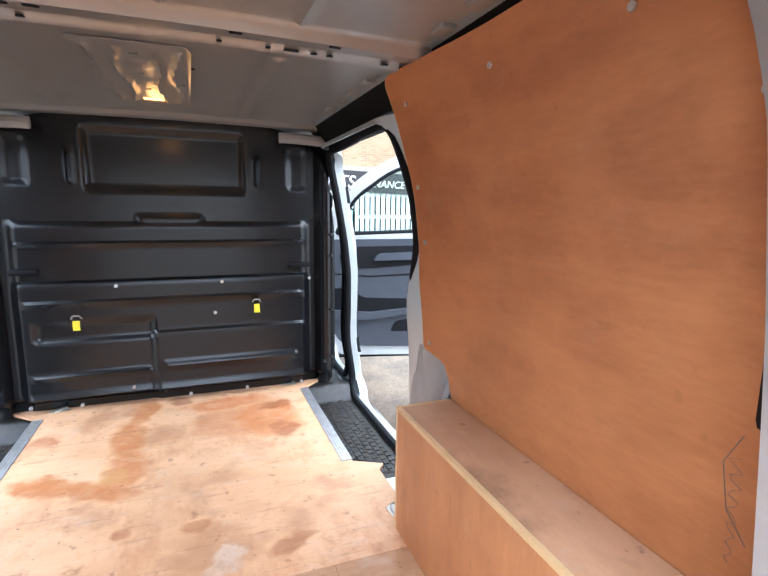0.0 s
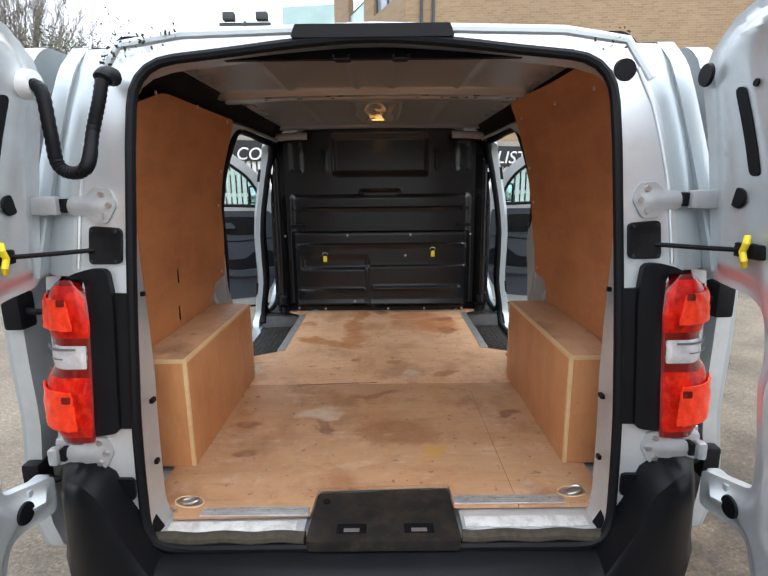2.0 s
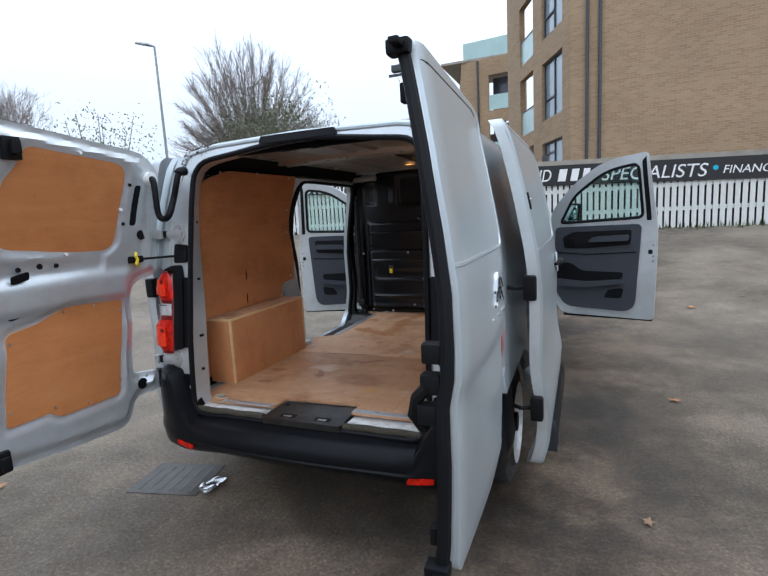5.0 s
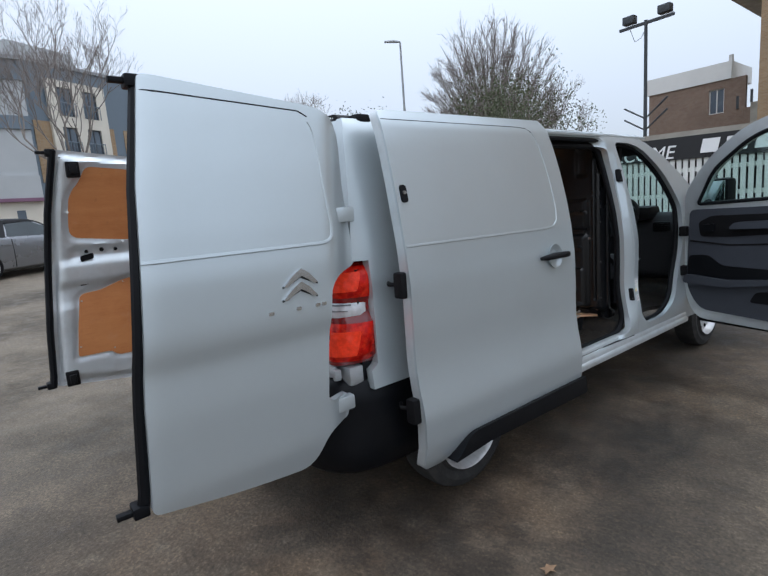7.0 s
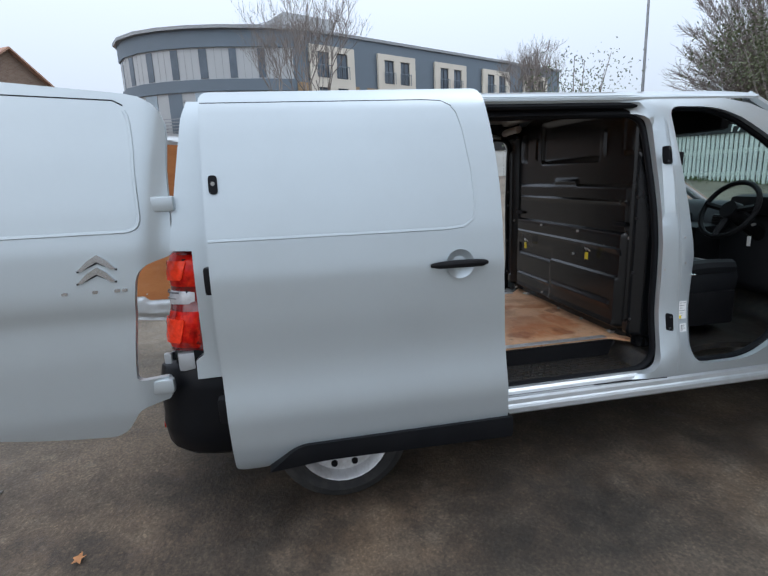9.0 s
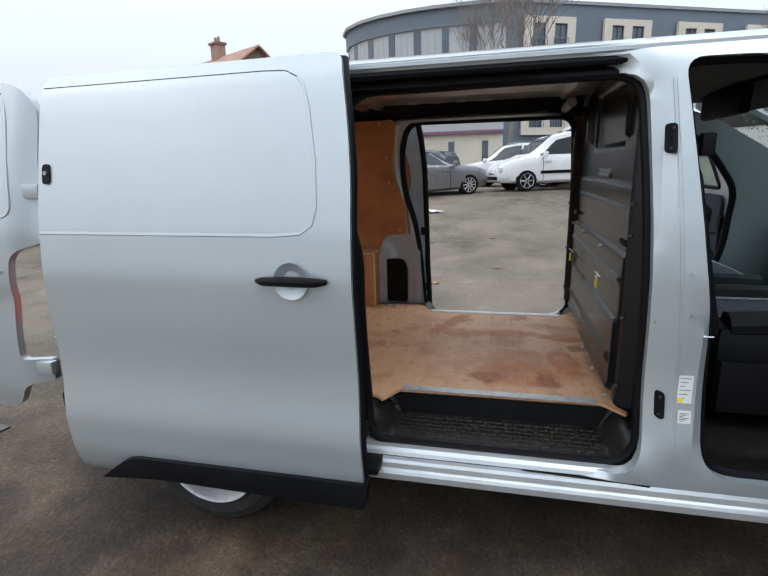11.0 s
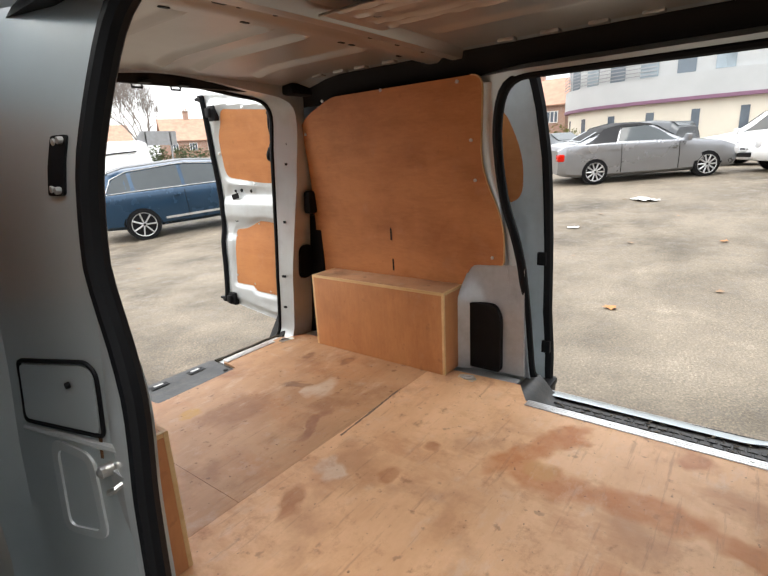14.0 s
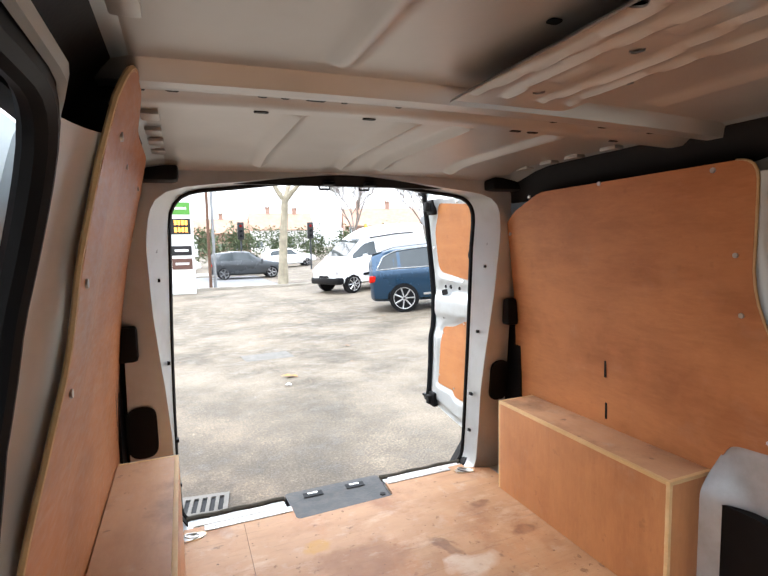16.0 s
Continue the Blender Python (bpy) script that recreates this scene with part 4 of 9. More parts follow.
def rear_door(s, L):
    def at(u, v, d, push=0.0):
        curl = 0.045 * (1 - smooth_step(0.0, 0.12, u)) + 0.012 * smooth_step(L - 0.05, L, u)
        return (s * (DX(v) - curl - d - push), R(v) + 0.0 - u, v)
    out = rounded([(0.17, 0.495, 0.08), (0.12, 0.62, 0.04), (0.0, 0.635, 0.02), (0.0, 0.735, 0.02), (0.125, 0.745, 0.03), (0.115, 1.22, 0.06), (-0.02, 1.262, 0.03), (0.02, 1.55, 0.2), (0.05, 1.875, 0.16), (L, 1.955, 0.02), (L - 0.02, 0.565, 0.03), (0.45, 0.515, 0.2)])
    up = rounded([(0.25, 1.405, 0.07), (0.235, 1.62, 0.1), (0.235, 1.815, 0.08), (L - 0.17, 1.86, 0.06), (L - 0.15, 1.78, 0.03), (L - 0.10, 1.70, 0.05), (L - 0.11, 1.45, 0.06), (0.45, 1.41, 0.06)])
    lo = rounded([(0.23, 0.68, 0.03), (0.19, 1.15, 0.02), (0.48, 1.17, 0.03), (0.62, 1.115, 0.03), (L - 0.16, 1.10, 0.03), (L - 0.14, 0.72, 0.02), (0.58, 0.72, 0.02), (0.54, 0.685, 0.02)])
    d = part("rear_door", sheet(out, (), at, 0.012, 0.028), SILVER, van, "silver rear door swung open")
    rim, holes = np.array(dense(out, 0.02)), np.array(dense(up, 0.02) + dense(lo, 0.02))

    def step(u, v):
        """Inner skin falls away to a thin flange at its rim and dips round the two panels."""
        a = float(np.min(np.hypot(rim[:, 0] - u, rim[:, 1] - v)))
        b = float(np.min(np.hypot(holes[:, 0] - u, holes[:, 1] - v)))
        return 0.030 * (1 - smooth_step(0.018, 0.062, a)) + 0.010 * (1 - smooth_step(0.008, 0.034, b))
    part("inner_frame", sheet(out, [up, lo], lambda u, v, k: at(u, v, k - (step(u, v) if k > 0.02 else 0) + (0.02 * bump_box(u, v, 0.16, L - 0.06, 1.17, 1.30, 0.03) - 0.012 * bump_box(u, v, 0.30, L - 0.12, 1.32, 1.385, 0.02)) * (k > 0.02), 0.012), 0.05, 0.0135), SILVER_IN, d, "pressed inner door frame")
    part("upper_panel", sheet(up, (), lambda u, v, k: at(u, v, k, 0.045), 0.006, 0.1), PLY_DOOR, d, "orange plywood door panel")
    part("lower_panel", sheet(lo, (), lambda u, v, k: at(u, v, k, 0.052), 0.006, 0.1), PLY_DOOR, d, "orange plywood door panel")
    bm = tube(bmesh.new(), [at(L - 0.004, v, 0.035) for v in np.linspace(0.57, 1.95, 20)], 0.019, 8)
    part("edge_seal", bm, RUBBER, d, "black rubber edge seal")
    return d


rear_door(1, 0.80)
rear_door(-1, 0.90)


SLIDE_Y = {1: 0.0, -1: -0.062}


def slide_door(s):
    def at(u, v, d, push=0.0):
        return (s * (W(v) + 0.150 - d - push), u + SLIDE_Y[s], v)
    out = rounded([(0.335, 0.335, 0.04), (0.318, 0.9, 0.3), (0.318, 1.3, 0.3), (0.33, 1.882, 0.04), (1.485, 1.89, 0.04), (1.515, 1.70, 0.2), (1.532, 1.5, 0.3), (1.533, 1.2, 0.3), (1.543, 0.8, 0.3), (1.553, 0.43, 0.01), (0.60, 0.43, 0.06), (0.47, 0.33, 0.04)])
    hole = rounded([(0.55, 1.30, 0.06), (0.52, 1.72, 0.08), (1.36, 1.72, 0.08), (1.44, 1.5, 0.1), (1.42, 1.30, 0.08)])
    d = part("sliding_door", sheet(out, (), at, 0.012, 0.03), SILVER, van, "silver sliding door slid open")
    part("inner_frame", sheet(out, [hole], lambda u, v, k: at(u, v, k, 0.012), 0.045, 0.08), SILVER_IN, d)
    part("inner_panel", sheet(hole, (), lambda u, v, k: at(u, v, k, 0.05), 0.006, 0.1), PLY_DOOR, d, "orange plywood door panel")
    edge = dense([(1.482, 1.87), (1.509, 1.70), (1.526, 1.5), (1.528, 1.2), (1.538, 0.8), (1.547, 0.45)], 0.06, False)
    part("edge_seal", tube(bmesh.new(), [at(u, v, 0.035) for u, v in edge], 0.02 if s > 0 else 0.026, 8), RUBBER, d, "black rubber edge seal")
    return d


slide_door(1)
slide_door(-1)


def cab_door(s):
    hinge, free = Vector((0.955, 3.42)), Vector((1.885, 3.225))
    L = (free - hinge).length
    du = (free - hinge).normalized()
    nn = Vector((-du.y, du.x))
    def at(u, v, d, push=0.0):
        lean = 0.10 * smooth_step(1.2, 2.0, v) - 0.02
        q = hinge + du * (u - 0.35 * lean) + nn * (0.05 - d - push - lean * 0.9)
        return (s * q.x, q.y, v)
    out = rounded([(0.0, 0.62, 0.1), (0.10, 0.42, 0.08), (L - 0.02, 0.40, 0.04), (L, 1.2, 0.2), (L - 0.05, 1.935, 0.03), (0.55, 1.90, 0.3), (0.22, 1.68, 0.2), (0.0, 1.42, 0.1)])
    win = rounded([(0.10, 1.33, 0.03), (0.24, 1.58, 0.1), (0.55, 1.80, 0.2), (L - 0.13, 1.84, 0.06), (L - 0.12, 1.36, 0.05)])
    trim = rounded([(0.03, 0.68, 0.1), (0.14, 0.50, 0.08), (L - 0.18, 0.47, 0.12), (L - 0.13, 1.30, 0.05), (0.05, 1.29, 0.05)])
    d = part("cab_door", sheet(out, [win], at, 0.012, 0.06), SILVER, van, "silver cab door swung open")
    part("inner_frame", sheet(out, [win], lambda u, v, k: at(u, v, k, 0.012), 0.06, 0.06), SILVER_IN, d)
    part("door_trim", sheet(trim, (), lambda u, v, k: at(u, v, k - 0.0, 0.072), 0.025, 0.08), GREY_TRIM, d, "dark grey moulded door trim")
    ob = part("window_glass", sheet(win, (), lambda u, v, k: at(u, v, k, 0.035), 0.004, 0.2), GLASS, d, "green-tinted door window")
    bm = tube(bmesh.new(), [at(u, v, 0.07) for u, v in dense(win, 0.05)], 0.014, 6, True)
    part("window_seal", bm, RUBBER, d)


cab_door(1)
cab_door(-1)

# ------------------------------------------------------------------ bumper, lamps, wheels
def bumper():
    prof = [(-0.03, 0.325), (0.015, 0.335), (0.045, 0.365), (0.058, 0.405), (0.050, 0.415), (0.054, 0.445), (0.036, 0.490), (-0.01, 0.514), (-0.095, 0.528), (-0.09, 0.40)]
    path = [(-0.905, 0.44, 0), (-0.905, 0.30, 0), (-0.895, 0.22, 0.12), (-0.868, 0.14, 0.35), (-0.825, 0.085, 0.6), (-0.775, 0.052, 0.82), (-0.725, 0.035, 0.94)]
    path += [(x, -0.025 + 0.05 * (x / 0.7) ** 2, 1) for x in np.linspace(-0.68, 0.68, 18)]
    path += [(-x, y, k) for x, y, k in reversed(path[:7])]
    bm = bmesh.new()
    rings = []
    for x, y, k in path:
        n = Vector((math.copysign(1 - k, x), -k)).normalized()
        lift = 0.255 * smooth_step(0.60, 0.76, abs(x))
        rings.append([bm.verts.new((x + n.x * o * (1.0 if z < 0.44 else 1 - 0.8 * lift), y + n.y * o, z + lift * smooth_step(0.38, 0.47, z) + 0.035 * (1 - smooth_step(0.3, 0.75, abs(x))) * (1 - smooth_step(0.34, 0.44, z)))) for o, z in prof])
    for a, b in zip(rings, rings[1:]):
        for j in range(len(prof)):
            bm.faces.new((a[j], b[j], b[(j + 1) % len(prof)], a[(j + 1) % len(prof)]))
    bm.faces.new(rings[0]), bm.faces.new(rings[-1][::-1])
    return part("rear_bumper", bm, BUMPER_BLACK, van, "textured black rear bumper", 50)


bumper()


LAMP_IN = lerp_table([(0.82, 0.760), (0.89, 0.752), (1.16, 0.744), (1.225, 0.757), (1.275, 0.800)])
LAMP_OUT = lerp_table([(0.83, 0.70), (0.872, 0.97), (0.92, 1.0), (1.018, 0.98), (1.036, 0.80), (1.10, 0.78), (1.122, 0.90), (1.20, 0.86), (1.25, 0.70), (1.275, 0.35)])


def rear_lamp(s):
    def at(u, v, d):
        # u runs from the inner edge across the rear face and round the corner to the side
        k, x0 = max(0.0, (u - 0.35) / 0.65), LAMP_IN(v)
        flat = 0.822 - x0
        x = x0 + flat * min(u, 0.35) / 0.35 + 0.118 * LAMP_OUT(v) * math.sin(k * 1.57)
        y = R(v) - 0.016 + 0.160 * (1 - math.cos(k * 1.57)) + 0.014 * (1 - smooth_step(0.0, 0.10, u))
        return (s * (x - d * smooth_step(0.35, 0.8, u)), y + d * (1 - smooth_step(0.5, 0.98, u)), v)
    shell = part("lamp_lens", sheet(rounded([(0.0, 0.832, 0.02), (1.0, 0.832, 0.02), (1.0, 1.272, 0.02), (0.0, 1.272, 0.03)]), (), at, 0.03, 0.02), LENS_DARK, van, "dark red tail lamp lens")
    for u0, u1, z0, z1, mat in ((0.07, 0.95, 1.118, 1.258, LENS_RED), (0.07, 0.95, 0.848, 1.012, LENS_RED), (0.10, 0.88, 1.036, 1.098, LENS_CLEAR)):
        out = rounded([(u0, z0, 0.025), (u1, z0, 0.025), (u1, z1, 0.025), (u0, z1, 0.025)])
        cell = part("lamp_cell", sheet(out, (), lambda u, v, d: at(u, v, d - 0.010 * bump_box(u, v, u0 + 0.05, u1 - 0.05, z0 + 0.02, z1 - 0.02, 0.03)), 0.005, 0.018), mat, shell, "clear reversing lamp cell" if mat is LENS_CLEAR else "bright red lamp cell")
        if mat is LENS_RED:
            inner = rounded([(u0 + 0.16, z0 + 0.022, 0.02), (u1 - 0.20, z0 + 0.03, 0.02), (u1 - 0.16, z1 - 0.03, 0.02), (u0 + 0.22, z1 - 0.035, 0.03)])
            part("reflector_bowl", sheet(inner, (), lambda u, v, d: at(u, v, d - 0.0155 - 0.002 * math.sin(v * 420) * math.sin(u * 40)), 0.004, 0.012), LENS_BRIGHT, cell, "bright orange-red reflector bowl")
            part("bulb_shade", sheet(rounded([(0.30, (z0 + z1) / 2 + 0.018), (0.40, (z0 + z1) / 2 + 0.018), (0.40, (z0 + z1) / 2 + 0.036), (0.30, (z0 + z1) / 2 + 0.036)], 0.008), (), lambda u, v, d: at(u, v, d - 0.0175), 0.003, 0.02), LENS_DARK, cell, "dark red bulb shade")
        else:
            part("print_bar", sheet(rounded([(0.22, 1.088), (0.70, 1.088), (0.70, 1.094), (0.22, 1.094)], 0.002), (), lambda u, v, d: at(u, v, d - 0.012), 0.002, 0.02), INK, cell)
            part("print_bar", sheet(rounded([(0.38, 1.064), (0.66, 1.064), (0.66, 1.067), (0.38, 1.067)], 0.001), (), lambda u, v, d: at(u, v, d - 0.012), 0.002, 0.02), INK, cell)
    bm = sheet(rounded([(0.656, 0.868, 0.01), (0.656, 1.234, 0.01), (0.705, 1.236, 0.01), (0.705, 0.868, 0.01)]), (), lambda u, v, d: (s * u, R(v) - 0.008 + d, v), 0.03, 0.05)
    part("lamp_housing", bm, BLACK_PLASTIC, van, "black tail lamp housing")
    bm = sheet(rounded([(0.693, 0.862, 0.02), (0.690, 1.215, 0.03), (0.703, 1.300, 0.02), (0.745, 1.302, 0.02), (0.80, 1.288, 0.03), (0.845, 1.250, 0.03), (0.815, 0.845, 0.02)]), (), lambda u, v, d: (s * u, R(v) - 0.022 + 0.05 * smooth_step(0.75, 0.80, u) * (1 - smooth_step(1.255, 1.275, v)) + d, v), 0.05, 0.025)
    part("lamp_bezel", bm, RUBBER, van, "black lamp bezel")
    part("lamp_pocket", boxes((min(s * 0.80, s * 0.905), 0.185, 0.745, max(s * 0.80, s * 0.905), 0.31, 1.235)), RUBBER, van, "black pocket behind the tail lamp", 0)


for s in (1, -1):
    rear_lamp(s)


def wheel(x, y, parent, r=0.33, wide=0.215, rim_r=0.22, spokes=0):
    s = 1 if x > 0 else -1
    bm = bmesh.new()
    prof = [(0.0, rim_r), (0.02, rim_r + 0.02), (0.012, r - 0.05), (0.03, r - 0.01), (0.06, r), (wide - 0.06, r), (wide - 0.03, r - 0.01), (wide, rim_r)]
    n = 36
    rings = [[bm.verts.new((s * -o, rr * math.cos(2 * math.pi * k / n), rr * math.sin(2 * math.pi * k / n))) for o, rr in prof] for k in range(n)]
    for k in range(n):
        a, b = rings[k], rings[(k + 1) % n]
        for j in range(len(prof)):
            bm.faces.new((a[j], a[(j + 1) % len(prof)], b[(j + 1) % len(prof)], b[j]))
    w = part("wheel", bm, TYRE, parent, "black tyre on a silver wheel")
    w.location = (x, y, r)
    bm = bmesh.new()
    prof = [(0.005, rim_r + 0.004), (0.0, rim_r), (0.012, rim_r - 0.015), (0.05, rim_r - 0.03), (0.06, 0.14), (0.03, 0.10), (0.03, 0.0)]
    rings = [[bm.verts.new((s * -o, rr * math.cos(2 * math.pi * k / n), rr * math.sin(2 * math.pi * k / n))) for o, rr in prof[:-1]] for k in range(n)]
    for k in range(n):
        a, b = rings[k], rings[(k + 1) % n]
        for j in range(len(prof) - 2):
            bm.faces.new((a[j], a[j + 1], b[j + 1], b[j]))
    bm.faces.new([rg[-1] for rg in rings])
    rim = part("rim", bm, RIM, w, "silver wheel rim")
    if rim_r == 0.22:
        for q in range(10):
            t = 2 * math.pi * q / 10
            part("wheel_hole", disc_on((s * -0.052, 0.163 * math.cos(t), 0.163 * math.sin(t)), (s, 0, 0), 0.017, 0.01, 10), RUBBER, rim)
        part("hub_cap", disc_on((s * -0.022, 0, 0), (s, 0, 0), 0.055, 0.04, 16), BLACK_PLASTIC, rim, "black hub cap")
    return w


for x in (0.93, -0.93):
    wheel(x, WHEEL_Y, van)
    wheel(x, FRONT_Y, van)


# ------------------------------------------------------------------ van details, outside
DOORS = {(1 if o.name == "rear_door" else -1): o for o in van.children if o.name.startswith("rear_door") and "seal" not in o.name}
SLIDES = {(1 if o.name == "sliding_door" else -1): o for o in van.children if o.name.startswith("sliding_door")}


def door_at(s, L):
    def at(u, v, d):
        curl = 0.045 * (1 - smooth_step(0.0, 0.12, u)) + 0.012 * smooth_step(L - 0.05, L, u)
        return Vector((s * (DX(v) - curl - d), R(v) - u, v))
    return at


def line_on(at, pts, d, r, closed=False, step=0.04, n=6):
    return tube(bmesh.new(), [at(u, v, d) for u, v in dense(pts, step, closed)], r, n, closed)


def dress_rear_door(s, L):
    d, at = DOORS[s], door_at(s, L)
    inn = lambda u, v, k=0.0: at(u, v, 0.064 + k)
    out_n, in_n = Vector((s, 0, 0)), Vector((-s, 0, 0))
    # outline pressed into the outer skin
    ridge = rounded([(L, 1.365), (0.10, 1.365, 0.06), (0.15, 1.70, 0.2), (0.19, 1.85, 0.14), (L, 1.905)], 0.0)[1:-1]
    part("pressed_line", line_on(at, [(L - 0.01, 1.365)] + [p for p in ridge if p[1] < 1.84] , 0.004, 0.009), SILVER, d)
    part("panel_gap", line_on(at, [(0.20, 1.845), (0.24, 1.865), (L - 0.01, 1.90)], 0.003, 0.0045), RUBBER, d, "dark gap under the top edge")
    # black locking gear and seal ends along the free edge
    for z in (1.93, 0.575):
        bm = bmesh.new()
        p = at(L, z, 0.03)
        box(bm, p.x - 0.045, p.y - 0.03, p.z - 0.015, p.x + 0.02, p.y + 0.02, p.z + 0.025, 0.008)
        box(bm, p.x - 0.02, p.y - 0.075, p.z - 0.003, p.x + 0.008, p.y - 0.02, p.z + 0.014, 0.004)
        part("seal_end", bm, RUBBER, d, "black rubber corner piece")
    for u, z in ((L - 0.11, 1.84), (L - 0.10, 0.60)):
        p = inn(u, z)
        bm = boxes((p.x - 0.018, p.y - 0.035, p.z - 0.045, p.x + 0.018, p.y + 0.035, p.z + 0.045), bevel=0.008)
        box(bm, p.x - s * 0.035 - 0.01, p.y - 0.018, p.z - 0.025, p.x - s * 0.035 + 0.012, p.y + 0.018, p.z + 0.03, 0.005)
        part("latch", bm, BLACK_PLASTIC, d, "black door latch block")
    if s > 0:
        for z in (1.14, 1.06, 0.98):
            p = at(L - 0.02, z, 0.075)
            bm = boxes((p.x - 0.035, p.y - 0.02, p.z - 0.028, p.x + 0.02, p.y + 0.025, p.z + 0.028), bevel=0.009)
            part("lock_part", bm, BLACK_PLASTIC, d, "black door lock part")
        p = at(L - 0.05, 1.0, 0.09)
        bm = tube(bmesh.new(), [(p.x, p.y - 0.03, p.z + 0.05), (p.x - 0.03, p.y - 0.03, p.z + 0.02), (p.x - 0.045, p.y - 0.02, p.z - 0.03), (p.x - 0.02, p.y, p.z - 0.08)], 0.018, 8)
        part("inner_handle", bm, BLACK_PLASTIC, d, "black inner door handle")
    # holes, plugs, slots and screws in the inner skin
    for u, z, a, b in ((0.16, 1.62, 0.017, 0.10),):
        part("slot_cover", sheet(rounded([(u - a, z - b), (u + a, z - b), (u + a, z + b), (u - a, z + b)], 0.016), (), lambda p, q, k: at(p, q, 0.0655 - k), 0.004, 0.05), RUBBER, d, "black slot cover")
    for u, z, r in ((0.10, 1.47, 0.026), (0.10, 0.69, 0.03)):
        part("rubber_plug", disc_on(inn(u, z), in_n, r, 0.006), RUBBER, d, "black rubber plug")
    if s > 0:
        part("rubber_plug", disc_on(inn(0.075, 1.765), in_n, 0.028, 0.008), RUBBER, d, "black rubber plug")
    for u, z, r in ((0.21, 1.72, 0.009), (0.215, 1.53, 0.009), (0.70, 1.36, 0.011), (0.62, 1.365, 0.013), (0.54, 1.36, 0.011), (L - 0.13, 1.215, 0.018)):
        part("hole", disc_on(inn(u, z, 0.001 if z != 1.365 else 0.012), in_n, r, 0.004), RUBBER, d, "dark pressed hole")
    p = inn(L - 0.20, 1.32)
    part("hole", sheet(rounded([(L - 0.24, 1.315), (L - 0.17, 1.30), (L - 0.165, 1.335), (L - 0.235, 1.35)], 0.01), (), lambda u, v, k: at(u, v, 0.078 - k), 0.004, 0.04), RUBBER, d, "dark pressed hole")
    part("inner_pull", sheet(rounded([(L - 0.25, 1.17), (L - 0.16, 1.15), (L - 0.155, 1.205), (L - 0.24, 1.22)], 0.025), (), lambda u, v, k: at(u, v, 0.068 - k), 0.005, 0.03), RUBBER, d, "dark finger recess")
    for u, z in ((0.24, 1.60), (0.50, 1.85), (0.50, 1.405), (L - 0.10, 1.60)):
        part("clip", disc_on(inn(u, z, 0.002), in_n, 0.008, 0.01, 10), STICKER, d, "white panel clip")
    for u, z in ((0.205, 1.10), (0.22, 0.75), (0.35, 1.15), (0.50, 1.15), (L - 0.17, 1.06), (L - 0.155, 0.78), (0.40, 0.70), (0.56, 0.735)):
        part("screw", disc_on(at(u, z, 0.0605), in_n, 0.006, 0.004, 8), STEEL, d)
    # check strap with its yellow release clip
    p, q = inn(0.13, 1.345), Vector((s * 0.735, R(1.35) - 0.015, 1.35))
    bm = boxes((p.x - 0.015, p.y - 0.035, p.z - 0.018, p.x + 0.015, p.y + 0.05, p.z + 0.018), bevel=0.006)
    part("check_block", bm, BLACK_PLASTIC, d, "black check strap block")
    bm = tube(bmesh.new(), [p + Vector((0, 0.02, 0)), (p + q) / 2, q], 0.006, 8)
    part("check_rod", bm, BLACK_PLASTIC, d, "black check strap rod")
    bm = tube(bmesh.new(), [p + Vector((-s * 0.02, 0.0, -0.035)), p + Vector((-s * 0.03, -0.012, -0.02)), p + Vector((-s * 0.028, 0.0, 0.0)), p + Vector((-s * 0.03, -0.012, 0.02)), p + Vector((-s * 0.02, 0.0, 0.035))], 0.008, 8)
    part("release_clip", bm, YELLOW, d, "yellow plastic release clip")
    # outer hinge covers
    for z in (1.465, 0.70):
        p = at(0.02, z, -0.004)
        bm = boxes((p.x - 0.02, p.y - 0.05, p.z - 0.03, p.x + 0.02, p.y + 0.035, p.z + 0.03), bevel=0.008)
        part("hinge_arm", bm, SILVER, d, "silver hinge arm")


dress_rear_door(1, 0.80)
dress_rear_door(-1, 0.90)

# emblem and letter remains on the driver's side rear door: plain chrome shapes
at = door_at(1, 0.80)
for dz in (0.0, -0.048):
    # Dark tube draws the shadow along the bar's lower edge.
    part("emblem_shadow_edge", line_on(lambda u, v, k: at(u, v, k), [(0.182, 1.221 + dz), (0.255, 1.253 + dz), (0.328, 1.221 + dz)], 0.0, 0.0045), SHADE_LINE_BOLT, DOORS[1], "dark shadow line drawn under the emblem bar")
    pts = [(0.185, 1.225 + dz), (0.220, 1.262 + dz), (0.255, 1.285 + dz), (0.290, 1.262 + dz), (0.325, 1.225 + dz), (0.310, 1.222 + dz), (0.280, 1.243 + dz), (0.255, 1.257 + dz), (0.230, 1.243 + dz), (0.200, 1.222 + dz)]
    part("emblem", sheet(rounded(pts, 0.004, 2), (), lambda u, v, k: at(u, v, k - 0.009), 0.009, 0.03), EMBLEM, DOORS[1], "chrome emblem bar")
for u in (0.155, 0.182, 0.262, 0.372):
    part("letter_bar", sheet(rounded([(u - 0.010, 1.132), (u + 0.010, 1.132), (u + 0.010, 1.145), (u - 0.010, 1.145)], 0.004, 2), (), lambda p, q, k: at(p, q, k - 0.004), 0.005, 0.03), EMBLEM, DOORS[1], "small chrome bar")

